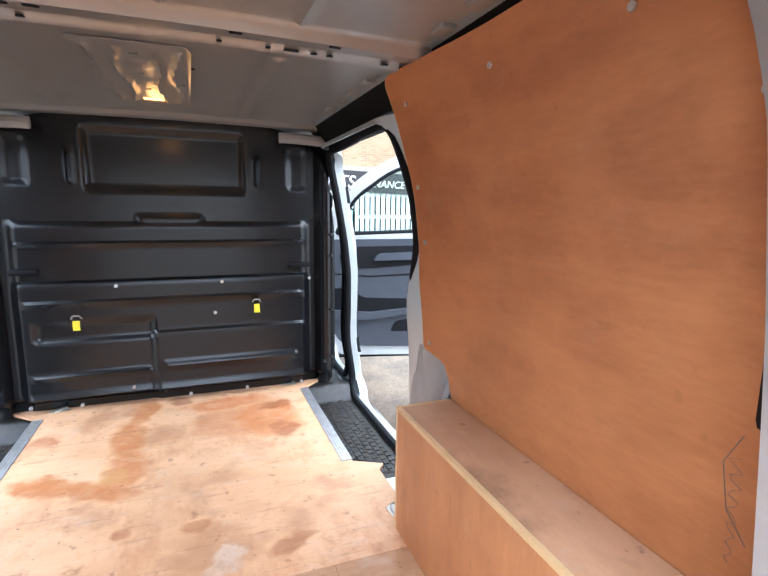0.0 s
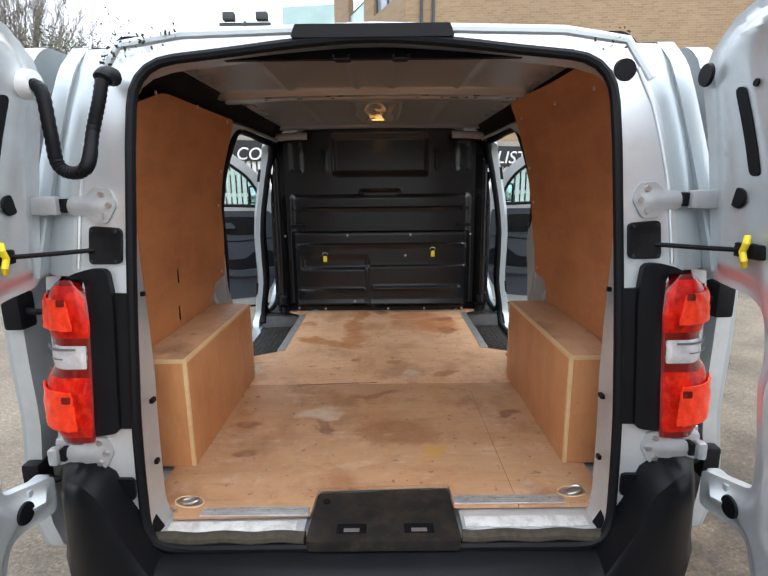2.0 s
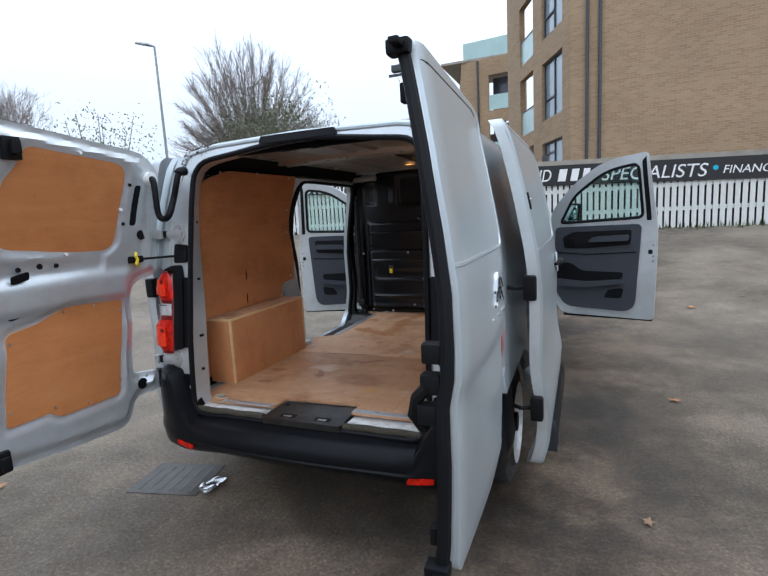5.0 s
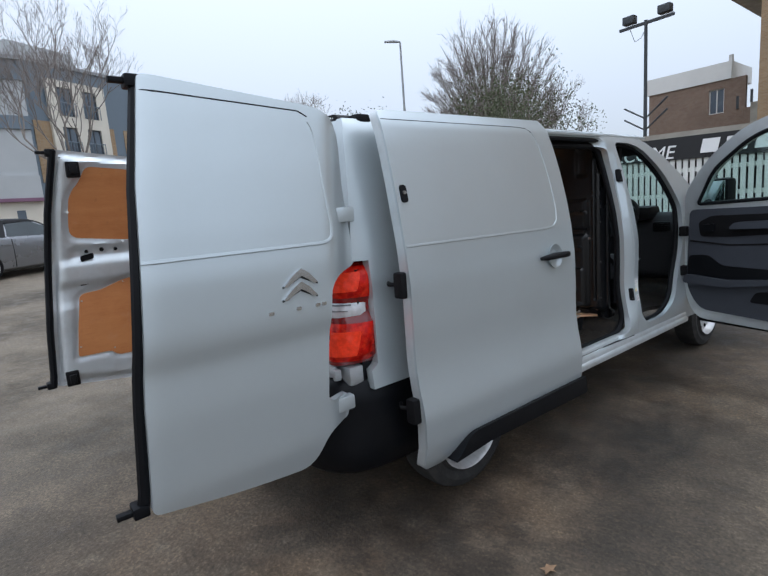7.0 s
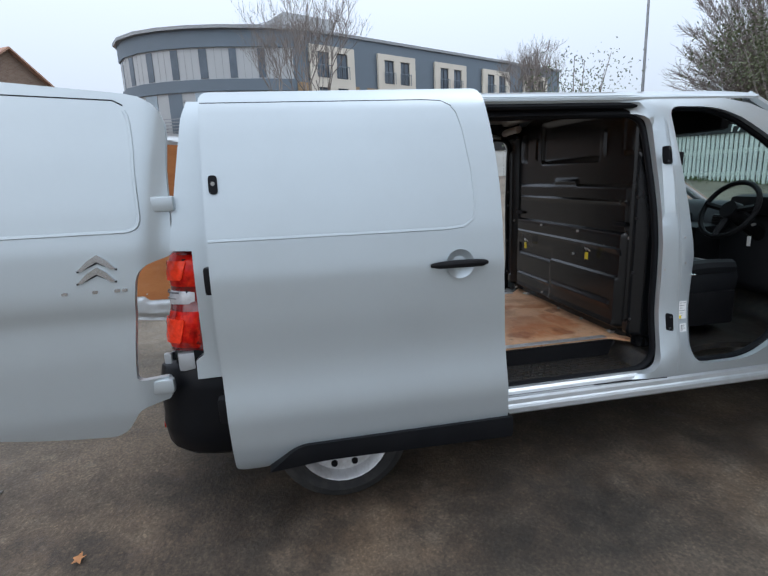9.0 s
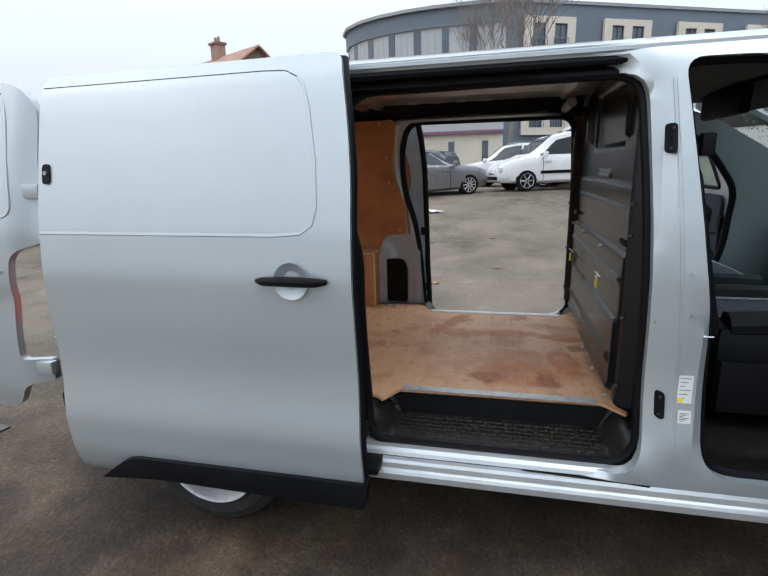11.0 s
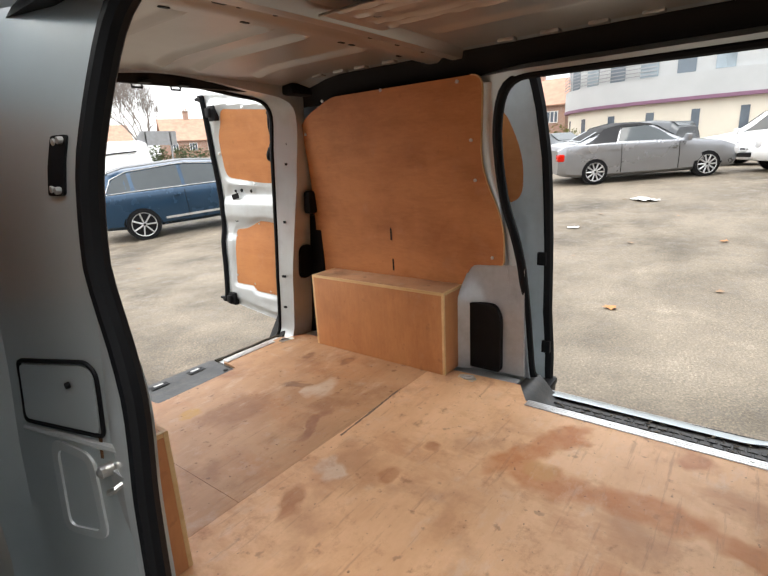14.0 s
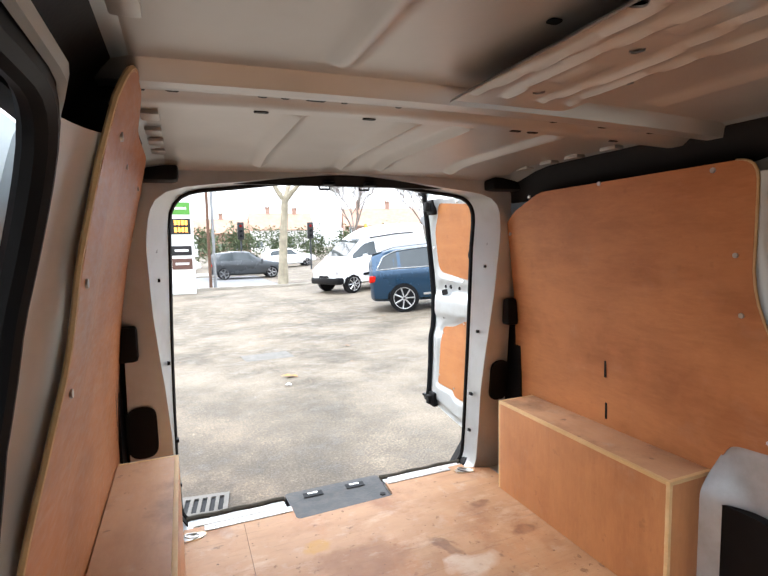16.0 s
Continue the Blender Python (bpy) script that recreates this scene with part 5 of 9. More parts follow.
# hinges, check strap pockets, conduit and top trim on the rear frame
for s in (1, -1):
    for z, o in ((1.465, 0.0), (0.80, 0.045)):
        pl = rounded([(0.69 + o, z + 0.042), (0.735 + o, z + 0.046), (0.755 + o, z + 0.024), (0.80 + o, z + 0.022), (0.80 + o, z - 0.026), (0.758 + o, z - 0.026), (0.735 + o, z - 0.048), (0.70 + o, z - 0.046), (0.675 + o, z)], 0.012)
        dish = lambda u, v: 0.006 * (1 - smooth_step(0.010, 0.03, math.hypot(u - 0.727 - o, v - z))) + 0.008 * bump_box(u, v, 0.74 + o, 0.81 + o, z - 0.014, z + 0.012, 0.01)
        h = part("hinge", sheet(pl, (), lambda u, v, d: (s * u, R(v) - 0.008 - dish(u, v) * (d < 0.004) + d, v), 0.008, 0.012), GALV_IN, van, "painted pressed door hinge plate")
        for u, dz in ((0.712, 0.028), (0.694, 0.0), (0.712, -0.028)):
            part("bolt", disc_on((s * (u + o), R(z + dz) - 0.011, z + dz), (0, -1, 0), 0.0085, 0.009, 6), STEEL, h, "hexagonal bolt")
        part("hinge_gap", boxes((min(s * (0.80 + o), s * (0.815 + o)), R(z) - 0.022, z - 0.018, max(s * (0.80 + o), s * (0.815 + o)), R(z) + 0.004, z + 0.018), bevel=0.003), RUBBER, h, "dark gap in the hinge")
        bm = boxes((min(s * (0.815 + o), s * 0.885), R(z) - 0.036, z - 0.024, max(s * (0.815 + o), s * 0.885), R(z) - 0.004, z + 0.024), bevel=0.008)
        part("hinge_knuckle", bm, GALV_IN, h, "painted hinge knuckle")
    bm = sheet(rounded([(0.668, 1.312), (0.752, 1.312), (0.748, 1.412), (0.665, 1.405)], 0.015), (), lambda u, v, d: (s * u, R(v) - 0.012 + 0.008 * bump_box(u, v, 0.682, 0.736, 1.33, 1.392, 0.008) * (d < 0.01) + d, v), 0.018, 0.012)
    pocket = part("check_pocket", bm, BLACK_PLASTIC, van, "black check strap pocket")
    for u, z in ((0.676, 1.398), (0.740, 1.400), (0.678, 1.320), (0.742, 1.321)):
        part("bolt", disc_on((s * u, R(z) - 0.013, z), (0, -1, 0), 0.005, 0.005, 6), SHADE_LINE_BOLT, pocket)
    bm = boxes((min(s * 0.76, s * 0.905), 0.115, 0.74, max(s * 0.76, s * 0.905), 0.19, 0.825), bevel=0.015)
    part("lamp_base", bm, GALV_IN, van, "dull silver panel under the tail lamp")
    bm = sheet(rounded([(0.67, 0.66), (0.88, 0.66), (0.88, 0.725), (0.67, 0.725)], 0.015), (), lambda u, v, d: (s * u, 0.075 + 0.5 * max(0.0, u - 0.78) + d, v), 0.09, 0.04)
    part("bumper_ledge", bm, BUMPER_BLACK, van)
    part("reflector", sheet(rounded([(0.575, 0.378), (0.69, 0.386), (0.69, 0.41), (0.58, 0.402)], 0.008), (), lambda u, v, d: (s * u, -0.047 + 0.18 * (u - 0.63) + d, v), 0.012, 0.03), LENS_RED, van, "red bumper reflector")
bm = disc_on((0.655, R(1.80) - 0.003, 1.795), (0, -1, 0), 0.030, 0.012)
part("rubber_plug", bm, RUBBER, van, "black rubber plug")
# corrugated conduit between the body and the nearside rear door
a, b = Vector((-0.66, R(1.78) - 0.03, 1.785)), door_at(-1, 0.9)(0.10, 1.755, 0.07)
mid = a.lerp(b, 0.5)
pts = [a, a + Vector((-0.004, -0.04, -0.01)), a + Vector((-0.012, -0.06, -0.07)), a + Vector((-0.03, -0.07, -0.14)), mid + Vector((0.055, -0.075, -0.205)), mid + Vector((0.02, -0.075, -0.225)), mid + Vector((-0.02, -0.07, -0.205)), a.lerp(b, 0.78) + Vector((0.02, -0.05, -0.12)), b + Vector((0.04, -0.02, -0.02)), b]
fine = []
for i in range(len(pts) - 1):
    p0, p1, p2, p3 = pts[max(0, i - 1)], pts[i], pts[i + 1], pts[min(len(pts) - 1, i + 2)]
    for j in range(10):
        t = j / 10
        fine.append(0.5 * ((2 * p1) + (p2 - p0) * t + (2 * p0 - 5 * p1 + 4 * p2 - p3) * t * t + (3 * p1 - p0 - 3 * p2 + p3) * t ** 3))
part("conduit", tube(bmesh.new(), fine, 0.02, 12, False, [0.023 if i < 12 else 0.0165 if i % 2 or 34 < i < 44 else 0.0145 for i in range(len(fine))]), RUBBER, van, "black corrugated cable conduit")
part("conduit_cap", disc_on(b, (1, 0, 0), 0.036, 0.03), STICKER, van, "pale grey conduit collar")
# rear roof lip, with leaf dirt caught at its corner
lip = dense([(-0.725, 1.77), (-0.665, 1.868), (-0.5, 1.895), (0, 1.909), (0.5, 1.895), (0.665, 1.868), (0.725, 1.77)], 0.05, False)
part("roof_lip", tube(bmesh.new(), [(u, R(v) + 0.008, v + 0.002) for u, v in lip], 0.016, 10), SILVER, van, "silver rear edge of the roof")
rng = random.Random(5)
bm = bmesh.new()
for i in range(110):
    u = -0.70 + 0.2 * rng.random() ** 1.3 if i < 95 else rng.uniform(0.56, 0.66)
    v = float(np.interp(u, [-0.725, -0.665, -0.5, 0, 0.5, 0.665, 0.725], [1.77, 1.868, 1.895, 1.909, 1.895, 1.868, 1.77])) + rng.uniform(-0.035, 0.03)
    w = 0.0012 + 0.0045 * rng.random() ** 2
    box(bm, -w, -w * 0.5, -w * 0.3, w, w * 0.5, w * 0.3, 0, pose(u, R(v) - 0.018 + rng.uniform(-0.004, 0.004), v, rng.uniform(0, 180), rng.uniform(0, 180), 0))
tagged(part("leaf_dirt", bm, GROOVE_DARK, None, "", 0), "dark leaf crumbs and moss on the roof edge", "debris", kind="stuff")
# high brake lamp trim and header slots
bm = sheet(rounded([(-0.21, 1.880), (-0.20, 1.914), (0.20, 1.914), (0.21, 1.880)], 0.006), (), lambda u, v, d: (u, R(v) - 0.025 + d, v), 0.05, 0.05)
part("brake_lamp_trim", bm, BLACK_PLASTIC, van, "black high brake lamp strip")
for x in (-0.085, 0.075):
    part("header_slot", boxes((x - 0.022, R(1.87) + 0.07, 1.846, x + 0.022, R(1.87) + 0.10, 1.858), bevel=0.004), RUBBER, van, "black header slot")
    part("striker", tube(bmesh.new(), [(x - 0.02, 0.27, 1.85), (x - 0.02, 0.27, 1.838), (x + 0.02, 0.27, 1.838), (x + 0.02, 0.27, 1.85)], 0.004, 6), RUBBER, van, "black wire striker")

# slots along the rear jambs
for s in (1, -1):
    for z, w in ((1.62, 0.006), (1.52, 0.010), (1.22, 0.006), (0.92, 0.011), (0.74, 0.008)):
        p = frame_at(0.632, z, 0.055)
        part("jamb_slot", boxes((min(s * (p[0] - 0.004), s * (p[0] + 0.006)), p[1] - w, z - 0.006, max(s * (p[0] - 0.004), s * (p[0] + 0.006)), p[1] + w, z + 0.006)), RUBBER, van, "dark slot in the jamb", 0)

# rear sill: latch tray, white plates, strips
bm = sheet(rounded([(-0.20, 0.03), (-0.19, 0.245), (0.22, 0.262), (0.23, 0.03)], 0.02), (), lambda u, v, d: (u, v, 0.558 - 0.004 * bump_box(u, v, -0.14, 0.17, 0.11, 0.23, 0.03) - d), 0.03, 0.025)
tray = part("latch_tray", bm, DIRT_PAN, van, "dirty black latch tray in the rear sill")
part("tray_screw", disc_on((-0.160, 0.205, 0.558), (0, 0, 1), 0.013, 0.004, 12), BLACK_PLASTIC, tray, "round black screw")
for x in (-0.075, 0.115):
    part("striker_pocket", boxes((x - 0.042, 0.062, 0.5585, x + 0.042, 0.100, 0.5600), bevel=0.0005), RUBBER, tray, "dark striker pocket", 0)
    part("striker_plate", boxes((x - 0.022, 0.066, 0.5602, x + 0.022, 0.080, 0.5612), bevel=0.0004), STEEL, tray, "bright striker plate")
for x0, x1, y in ((-0.60, -0.235, 0.075), (0.25, 0.60, 0.088)):
    part("sill_plate", boxes((x0, y, 0.553, x1, y + 0.045, 0.558), bevel=0.002), WHITE_PLATE, van, "scuffed white sill plate")
for x0, x1 in ((-0.63, -0.205), (0.235, 0.63)):
    part("sill_seal", tube(bmesh.new(), [(x, 0.062 + 0.004 * math.sin(x * 40), 0.548) for x in np.linspace(x0, x1, 16)], 0.017, 10), GROOVE_DARK, van, "dirty brown rubber lip along the rear sill")
bm = boxes((-0.21, 0.03, 0.47, 0.24, 0.06, 0.522), bevel=0.008)
part("rear_sill", bm, DIRT_PAN, van)


def strip_thing(x0, y0, x1, y1, z=0.5715):
    along_y = abs(y1 - y0) > abs(x1 - x0)
    t = base("aluminium_edge_strip", "ribbed aluminium strip along the plywood floor edge", "edge strip", "floor edge strips")
    n = 4
    for i in range(n):
        f0, f1 = (i + 0.08) / n, (i + 0.92) / n
        row = (x0 + (x1 - x0) * f0, y0, z, x0 + (x1 - x0) * f1, y1, z + 0.0035) if along_y else (x0, y0 + (y1 - y0) * f0, z, x1, y0 + (y1 - y0) * f1, z + 0.0035)
        part("rib", boxes(row, bevel=0.001), ALLOY, t, "", 0)
    part("web", boxes((x0, y0, z, x1, y1, z + 0.0015)), ALLOY, t, "", 0)
    k = 4
    for i in range(k):
        f = (i + 0.5) / k
        p = ((x0 + x1) / 2, y0 + (y1 - y0) * f, z + 0.004) if along_y else (x0 + (x1 - x0) * f, (y0 + y1) / 2, z + 0.004)
        part("screw", disc_on(p, (0, 0, 1), 0.005, 0.004, 8), STEEL, t)


strip_thing(-0.52, 0.122, -0.205, 0.16)
strip_thing(0.228, 0.168, 0.56, 0.206)
strip_thing(0.585, 1.60, 0.628, 2.40)
strip_thing(-0.605, 1.57, -0.562, 2.39)


def lashing_ring(x, y, turn=0):
    t = base("lashing_ring", "steel lashing ring in an oval floor cup", "lashing ring", "floor lashing rings", at=(x, y, 0.5715), turn=turn)
    part("cup", sheet(rounded([(-0.045, -0.024), (0.045, -0.024), (0.045, 0.024), (-0.045, 0.024)], 0.024), (), lambda u, v, d: (u, v, 0.0012 - d), 0.002, 0.02), STEEL, t, "worn steel oval cup")
    ring = [(0.026 * math.cos(a) + 0.004, 0.015 * math.sin(a), 0.006 + 0.006 * math.cos(a)) for a in np.linspace(0, 2 * math.pi, 16)[:-1]]
    part("ring", tube(bmesh.new(), ring, 0.0035, 6, True), STEEL, t, "bare steel ring")
    part("rim", tube(bmesh.new(), [(0.046 * math.cos(a), 0.026 * math.sin(a), 0.001) for a in np.linspace(0, 2 * math.pi, 24)[:-1]], 0.002, 6, True), PLY_EDGE, t)


for x, y, a in ((0.60, 0.225, 10), (-0.575, 0.19, -15), (-0.665, 1.27, 80), (0.665, 1.24, 100), (-0.52, 2.48, 10), (0.54, 2.49, -10)):
    lashing_ring(x, y, a)

# ------------------------------------------------------------------ sliding door fittings and pillars
def dress_slide(s):
    d = SLIDES[s]
    def at(u, v, k):
        return Vector((s * (W(v) + 0.150 - k), u + SLIDE_Y[s], v))
    part("panel_gap", line_on(at, rounded([(0.335, 1.838, 0), (1.30, 1.842, 0.07), (1.415, 1.80, 0.05), (1.43, 1.60, 0)], 0.0)[1:-1] and [(0.335, 1.838), (1.22, 1.842), (1.30, 1.838), (1.345, 1.815)], 0.002, 0.003), RUBBER, d, "dark gap under the top edge")
    part("pressed_line", line_on(at, [(0.325, 1.318), (0.9, 1.314), (1.27, 1.312), (1.36, 1.318), (1.40, 1.345), (1.415, 1.40), (1.41, 1.55), (1.385, 1.72), (1.365, 1.79), (1.345, 1.815)], 0.004, 0.008), SILVER, d)
    # recessed handle
    bm = sheet(arc(1.33, 1.165, 0.062, 0, 360, 24)[:-1], (), lambda u, v, k: at(u, v, k + 0.022 * (1 - ((u - 1.33) ** 2 + (v - 1.165) ** 2) / 0.062 ** 2) - 0.016), 0.004, 0.015)
    part("handle_cup", bm, SILVER, d, "round handle recess")
    bm = tube(bmesh.new(), [at(1.205, 1.163, -0.006), at(1.235, 1.166, -0.026), at(1.30, 1.169, -0.034), at(1.37, 1.168, -0.034), at(1.42, 1.166, -0.028), at(1.452, 1.163, -0.006)], 0.014, 10, False, [0.008, 0.015, 0.017, 0.017, 0.016, 0.009])
    part("door_handle", bm, BLACK_PLASTIC, d, "black door handle")
    # latch eye
    part("latch_eye", sheet(rounded([(0.345, 1.495), (0.378, 1.495), (0.378, 1.567), (0.345, 1.567)], 0.015), (), lambda u, v, k: at(u, v, k - 0.006), 0.01, 0.02), RUBBER, d, "black oval latch eye")
    part("latch_pin", disc_on(at(0.362, 1.535, -0.008), (s, 0, 0), 0.008, 0.008, 10), STEEL, d)
    # lower trim
    bm = sheet(rounded([(0.47, 0.345, 0.01), (0.60, 0.44, 0.05), (1.57, 0.44, 0.005), (1.565, 0.35, 0.02), (0.72, 0.365, 0.05)], 0.01), (), lambda u, v, k: (s * (W(0.45) + 0.165 + 0.012 * smooth_step(0.44, 0.38, v) - k), u + SLIDE_Y[s], v), 0.06, 0.05)
    part("lower_trim", bm, BUMPER_BLACK, d, "black wheel-arch trim")
    # runner brackets at the trailing edge
    for z in (1.16, 0.62):
        p = at(0.33, z, 0.05)
        bm = boxes((p.x - 0.03, p.y - 0.04, p.z - 0.055, p.x + 0.025, p.y + 0.03, p.z + 0.055), bevel=0.012)
        part("runner", bm, BLACK_PLASTIC, d, "black roller bracket")
        part("runner_arm", tube(bmesh.new(), [p, p + Vector((-s * 0.07, -0.03, 0)), p + Vector((-s * 0.11, 0.0, 0))], 0.01, 6), BLACK_PLASTIC, d)
    p = at(1.53, 0.47, 0.10)
    part("runner", boxes((p.x - 0.08, p.y - 0.05, 0.425, p.x + 0.03, p.y + 0.06, 0.455), bevel=0.01), BLACK_PLASTIC, d, "black lower roller bracket")
    for z in (1.05, 0.62):
        p = at(1.525 + (1.05 - z) * 0.06, z, 0.062)
        part("latch", boxes((p.x - 0.012, p.y - 0.03, z - 0.03, p.x + 0.012, p.y + 0.01, z + 0.03), bevel=0.005), BLACK_PLASTIC, d, "black edge latch")


for s in (1, -1):
    dress_slide(s)

for s in (1, -1):
    # centre pillar buffers, bolts, cable; door track in the sill
    for y, z in ((2.497, 1.585), (2.523, 0.745)):
        bm = sheet(rounded([(y - 0.014, z - 0.044), (y + 0.014, z - 0.044), (y + 0.011, z + 0.044), (y - 0.017, z + 0.044)], 0.012), (), lambda u, v, d: (s * (WR(u, v) - 0.002 + 0.009 - d), u, v), 0.012, 0.02)
        b = part("pillar_buffer", bm, RUBBER, van, "black rubber door buffer")
        for dz in (-0.03, 0.03):
            part("bolt", disc_on((s * (WR(y, z) + 0.008), y - 0.002, z + dz), (s, 0, 0), 0.005, 0.006, 8), DARK_STEEL_BOLT, b)
    for y, z in ((2.57, 1.18), (2.585, 1.05)):
        part("pillar_bolt", disc_on((s * (WR(y, z) + 0.001), y, z), (s, 0, 0), 0.006, 0.008, 8), STEEL, van)
    part("door_track", sheet(rounded([(2.10, 0.956), (2.50, 0.952), (2.525, 0.96), (2.52, 0.974), (2.10, 0.962)], 0.006), (), lambda u, v, d: (s * v, u, 0.4535 - 0.02 * (v - 0.94) - d), 0.006, 0.05), RUBBER, van, "dark slot at the end of the door track")
    for k in (0.0, 0.010):
        seam = lerp_table([(0.44, 2.572 + k), (1.0, 2.556 + k), (1.2, 2.540 + k), (1.78, 2.492 + k)])
        part("weld_seam", tube(bmesh.new(), [(s * (WR(seam(z), z) + 0.0003), seam(z), z) for z in np.linspace(0.46, 1.76, 24)], 0.0012, 5), SILVER_IN, van, "fine weld seam down the pillar")
    part("pillar_notch", sheet(rounded([(2.482, 1.035), (2.500, 1.060), (2.498, 1.110), (2.484, 1.125)], 0.004), (), lambda u, v, d: (s * (WR(u, v) + 0.0012 - d), u, v), 0.002, 0.03), RUBBER, van, "black notch beside the seal")
    part("notch_bolt", disc_on((s * (WR(2.492, 1.018) + 0.002), 2.492, 1.018), (s, 0, 0), 0.007, 0.008, 10), STEEL, van, "bright bolt head")
    part("door_striker", tube(bmesh.new(), [(s * (WR(2.63, 0.985) + 0.002), y, 0.985) for y in (2.622, 2.630, 2.632, 2.652)], 0.004, 8, False, [0.006, 0.006, 0.0035, 0.0035]), CHROME, van, "steel cab door striker")
    # stepped sill under the doorways
    prof = [(0.895, 0.482), (0.935, 0.478), (0.948, 0.468), (0.954, 0.454), (0.972, 0.449), (0.979, 0.438), (0.981, 0.418), (0.990, 0.413), (0.995, 0.402), (0.994, 0.378), (0.97, 0.36), (0.90, 0.36)]
    bm = bmesh.new()
    rings = [[bm.verts.new((s * x, y, z - (0.022 if s < 0 and x < 0.95 else 0))) for x, z in prof] for y in np.linspace(1.46, 3.42, 14)]
    for r0, r1 in zip(rings, rings[1:]):
        for j in range(len(prof)):
            bm.faces.new((r0[j], r1[j], r1[(j + 1) % len(prof)], r0[(j + 1) % len(prof)]))
    bm.faces.new(rings[0]), bm.faces.new(rings[-1][::-1])
    part("stepped_sill", bm, SILVER_IN, van, "stepped silver door sill", 25)
    part("sill_gap", tube(bmesh.new(), [(s * 0.955, y, 0.4525) for y in np.linspace(1.47, 3.3, 12)], 0.0025, 6), RUBBER, van)
    part("roof_track", tube(bmesh.new(), [(s * (W(1.835) - 0.035), y, 1.832) for y in np.linspace(1.2, 2.52, 12)], 0.015, 8), RUBBER, van, "black upper door track")
    # rear pillar catch plate, striker and flap over a pressed pocket
    bm = sheet(rounded([(1.320, 1.51), (1.356, 1.51), (1.356, 1.60), (1.320, 1.60)], 0.006), (), lambda u, v, d: (s * (WR(u, v) + 0.004 - d), u, v), 0.012, 0.02)
    b = part("catch_plate", bm, RUBBER, van, "black catch plate")
    for y, z in ((1.329, 1.59), (1.346, 1.592), (1.329, 1.52), (1.346, 1.518)):
        part("rivet", disc_on((s * (WR(1.337, z) + 0.004), y, z), (s, 0, 0), 0.006, 0.008, 8), ALLOY, b)
    bm = sheet(rounded([(1.19, 1.118), (1.377, 1.122), (1.374, 1.225), (1.357, 1.238), (1.19, 1.22)], 0.012), (), lambda u, v, d: (s * (WR(u, v) + 0.006 - d), u, v), 0.012, 0.04)
    part("filler_flap", bm, SILVER, van, "silver flap on the rear pillar")
    part("flap_gap", tube(bmesh.new(), [(s * (WR(u, v) + 0.003), u, v) for u, v in dense(rounded([(1.185, 1.112), (1.383, 1.116), (1.380, 1.228), (1.361, 1.244), (1.185, 1.226)], 0.012), 0.03)], 0.004, 6, True), RUBBER, van)
    part("striker_pin", disc_on((s * (WR(1.387, 1.06) + 0.004), 1.387, 1.06), (s, 0, 0), 0.012, 0.012, 14), STEEL, van, "steel striker pin")
    part("striker_ball", tube(bmesh.new(), [(s * (WR(1.387, 1.06) + k), 1.387, 1.06) for k in (0.004, 0.010, 0.018, 0.023)], 0.01, 10, False, [0.006, 0.011, 0.011, 0.005]), STEEL, van, "round steel striker head")
    part("striker_loop", tube(bmesh.new(), [(s * (WR(1.402, 1.03) + k), 1.404 + y, 1.03 + z) for k, y, z in ((0, -0.015, -0.015), (0.014, -0.015, -0.012), (0.018, 0.0, 0.0), (0.014, 0.02, 0.012), (0, 0.02, 0.015))], 0.005, 6), STEEL, van, "steel striker loop")
    part("pressed_pocket", sheet(rounded([(1.245, 0.90, 0.03), (1.360, 0.91, 0.03), (1.350, 1.075, 0.03), (1.245, 1.09, 0.03)]), (rounded([(1.26, 0.915, 0.02), (1.345, 0.925, 0.02), (1.335, 1.062, 0.02), (1.26, 1.072, 0.02)]),), lambda u, v, d: (s * (WR(u, v) + 0.004 - d), u, v), 0.006, 0.03), SILVER_IN, van, "raised lip of the pressed pocket")
    part("pressed_step", tube(bmesh.new(), [(s * (WR(y, 1.098) + 0.001), y, 1.098) for y in np.linspace(1.18, 1.41, 6)], 0.007, 8), SILVER_IN, van)
    part("rust_streak", sheet([(1.368, 1.075), (1.374, 1.075), (1.376, 1.112), (1.368, 1.112)], (), lambda u, v, d: (s * (WR(u, v) + 0.0025 - d), u, v), 0.001, 0.02), RUST, van, "brown rust streak")
    part("flap_pin", disc_on((s * (WR(1.312, 1.20) + 0.008), 1.317, 1.20), (s, 0, 0), 0.006, 0.006, 10), RUBBER, van)
# door data stickers on the driver's side pillar: bars for the unreadable print
for y0, z0, y1, z1 in ((2.572, 0.757, 2.614, 0.850), (2.578, 0.690, 2.616, 0.732)):
    st = part("data_sticker", sheet([(y0, z0), (y1, z0), (y1, z1), (y0, z1)], (), lambda u, v, d: (WR(u, v) + 0.0015 - d, u, v), 0.001, 0.03), STICKER, van, "white data sticker with grey print")
    for i in range(6):
        z = z1 - 0.008 - i * (z1 - z0 - 0.012) / 6
        part("print_bar", sheet([(y0 + 0.005, z - 0.002), (y1 - 0.006 - 0.008 * (i % 3), z - 0.002), (y1 - 0.006 - 0.008 * (i % 3), z), (y0 + 0.005, z)], (), lambda u, v, d: (WR(u, v) + 0.0022 - d, u, v), 0.0006, 0.05), INK, st)
part("yellow_mark", sheet([(2.574, 0.759), (2.586, 0.759), (2.586, 0.776), (2.574, 0.776)], (), lambda u, v, d: (WR(u, v) + 0.0026 - d, u, v), 0.0006, 0.05), YELLOW, van)

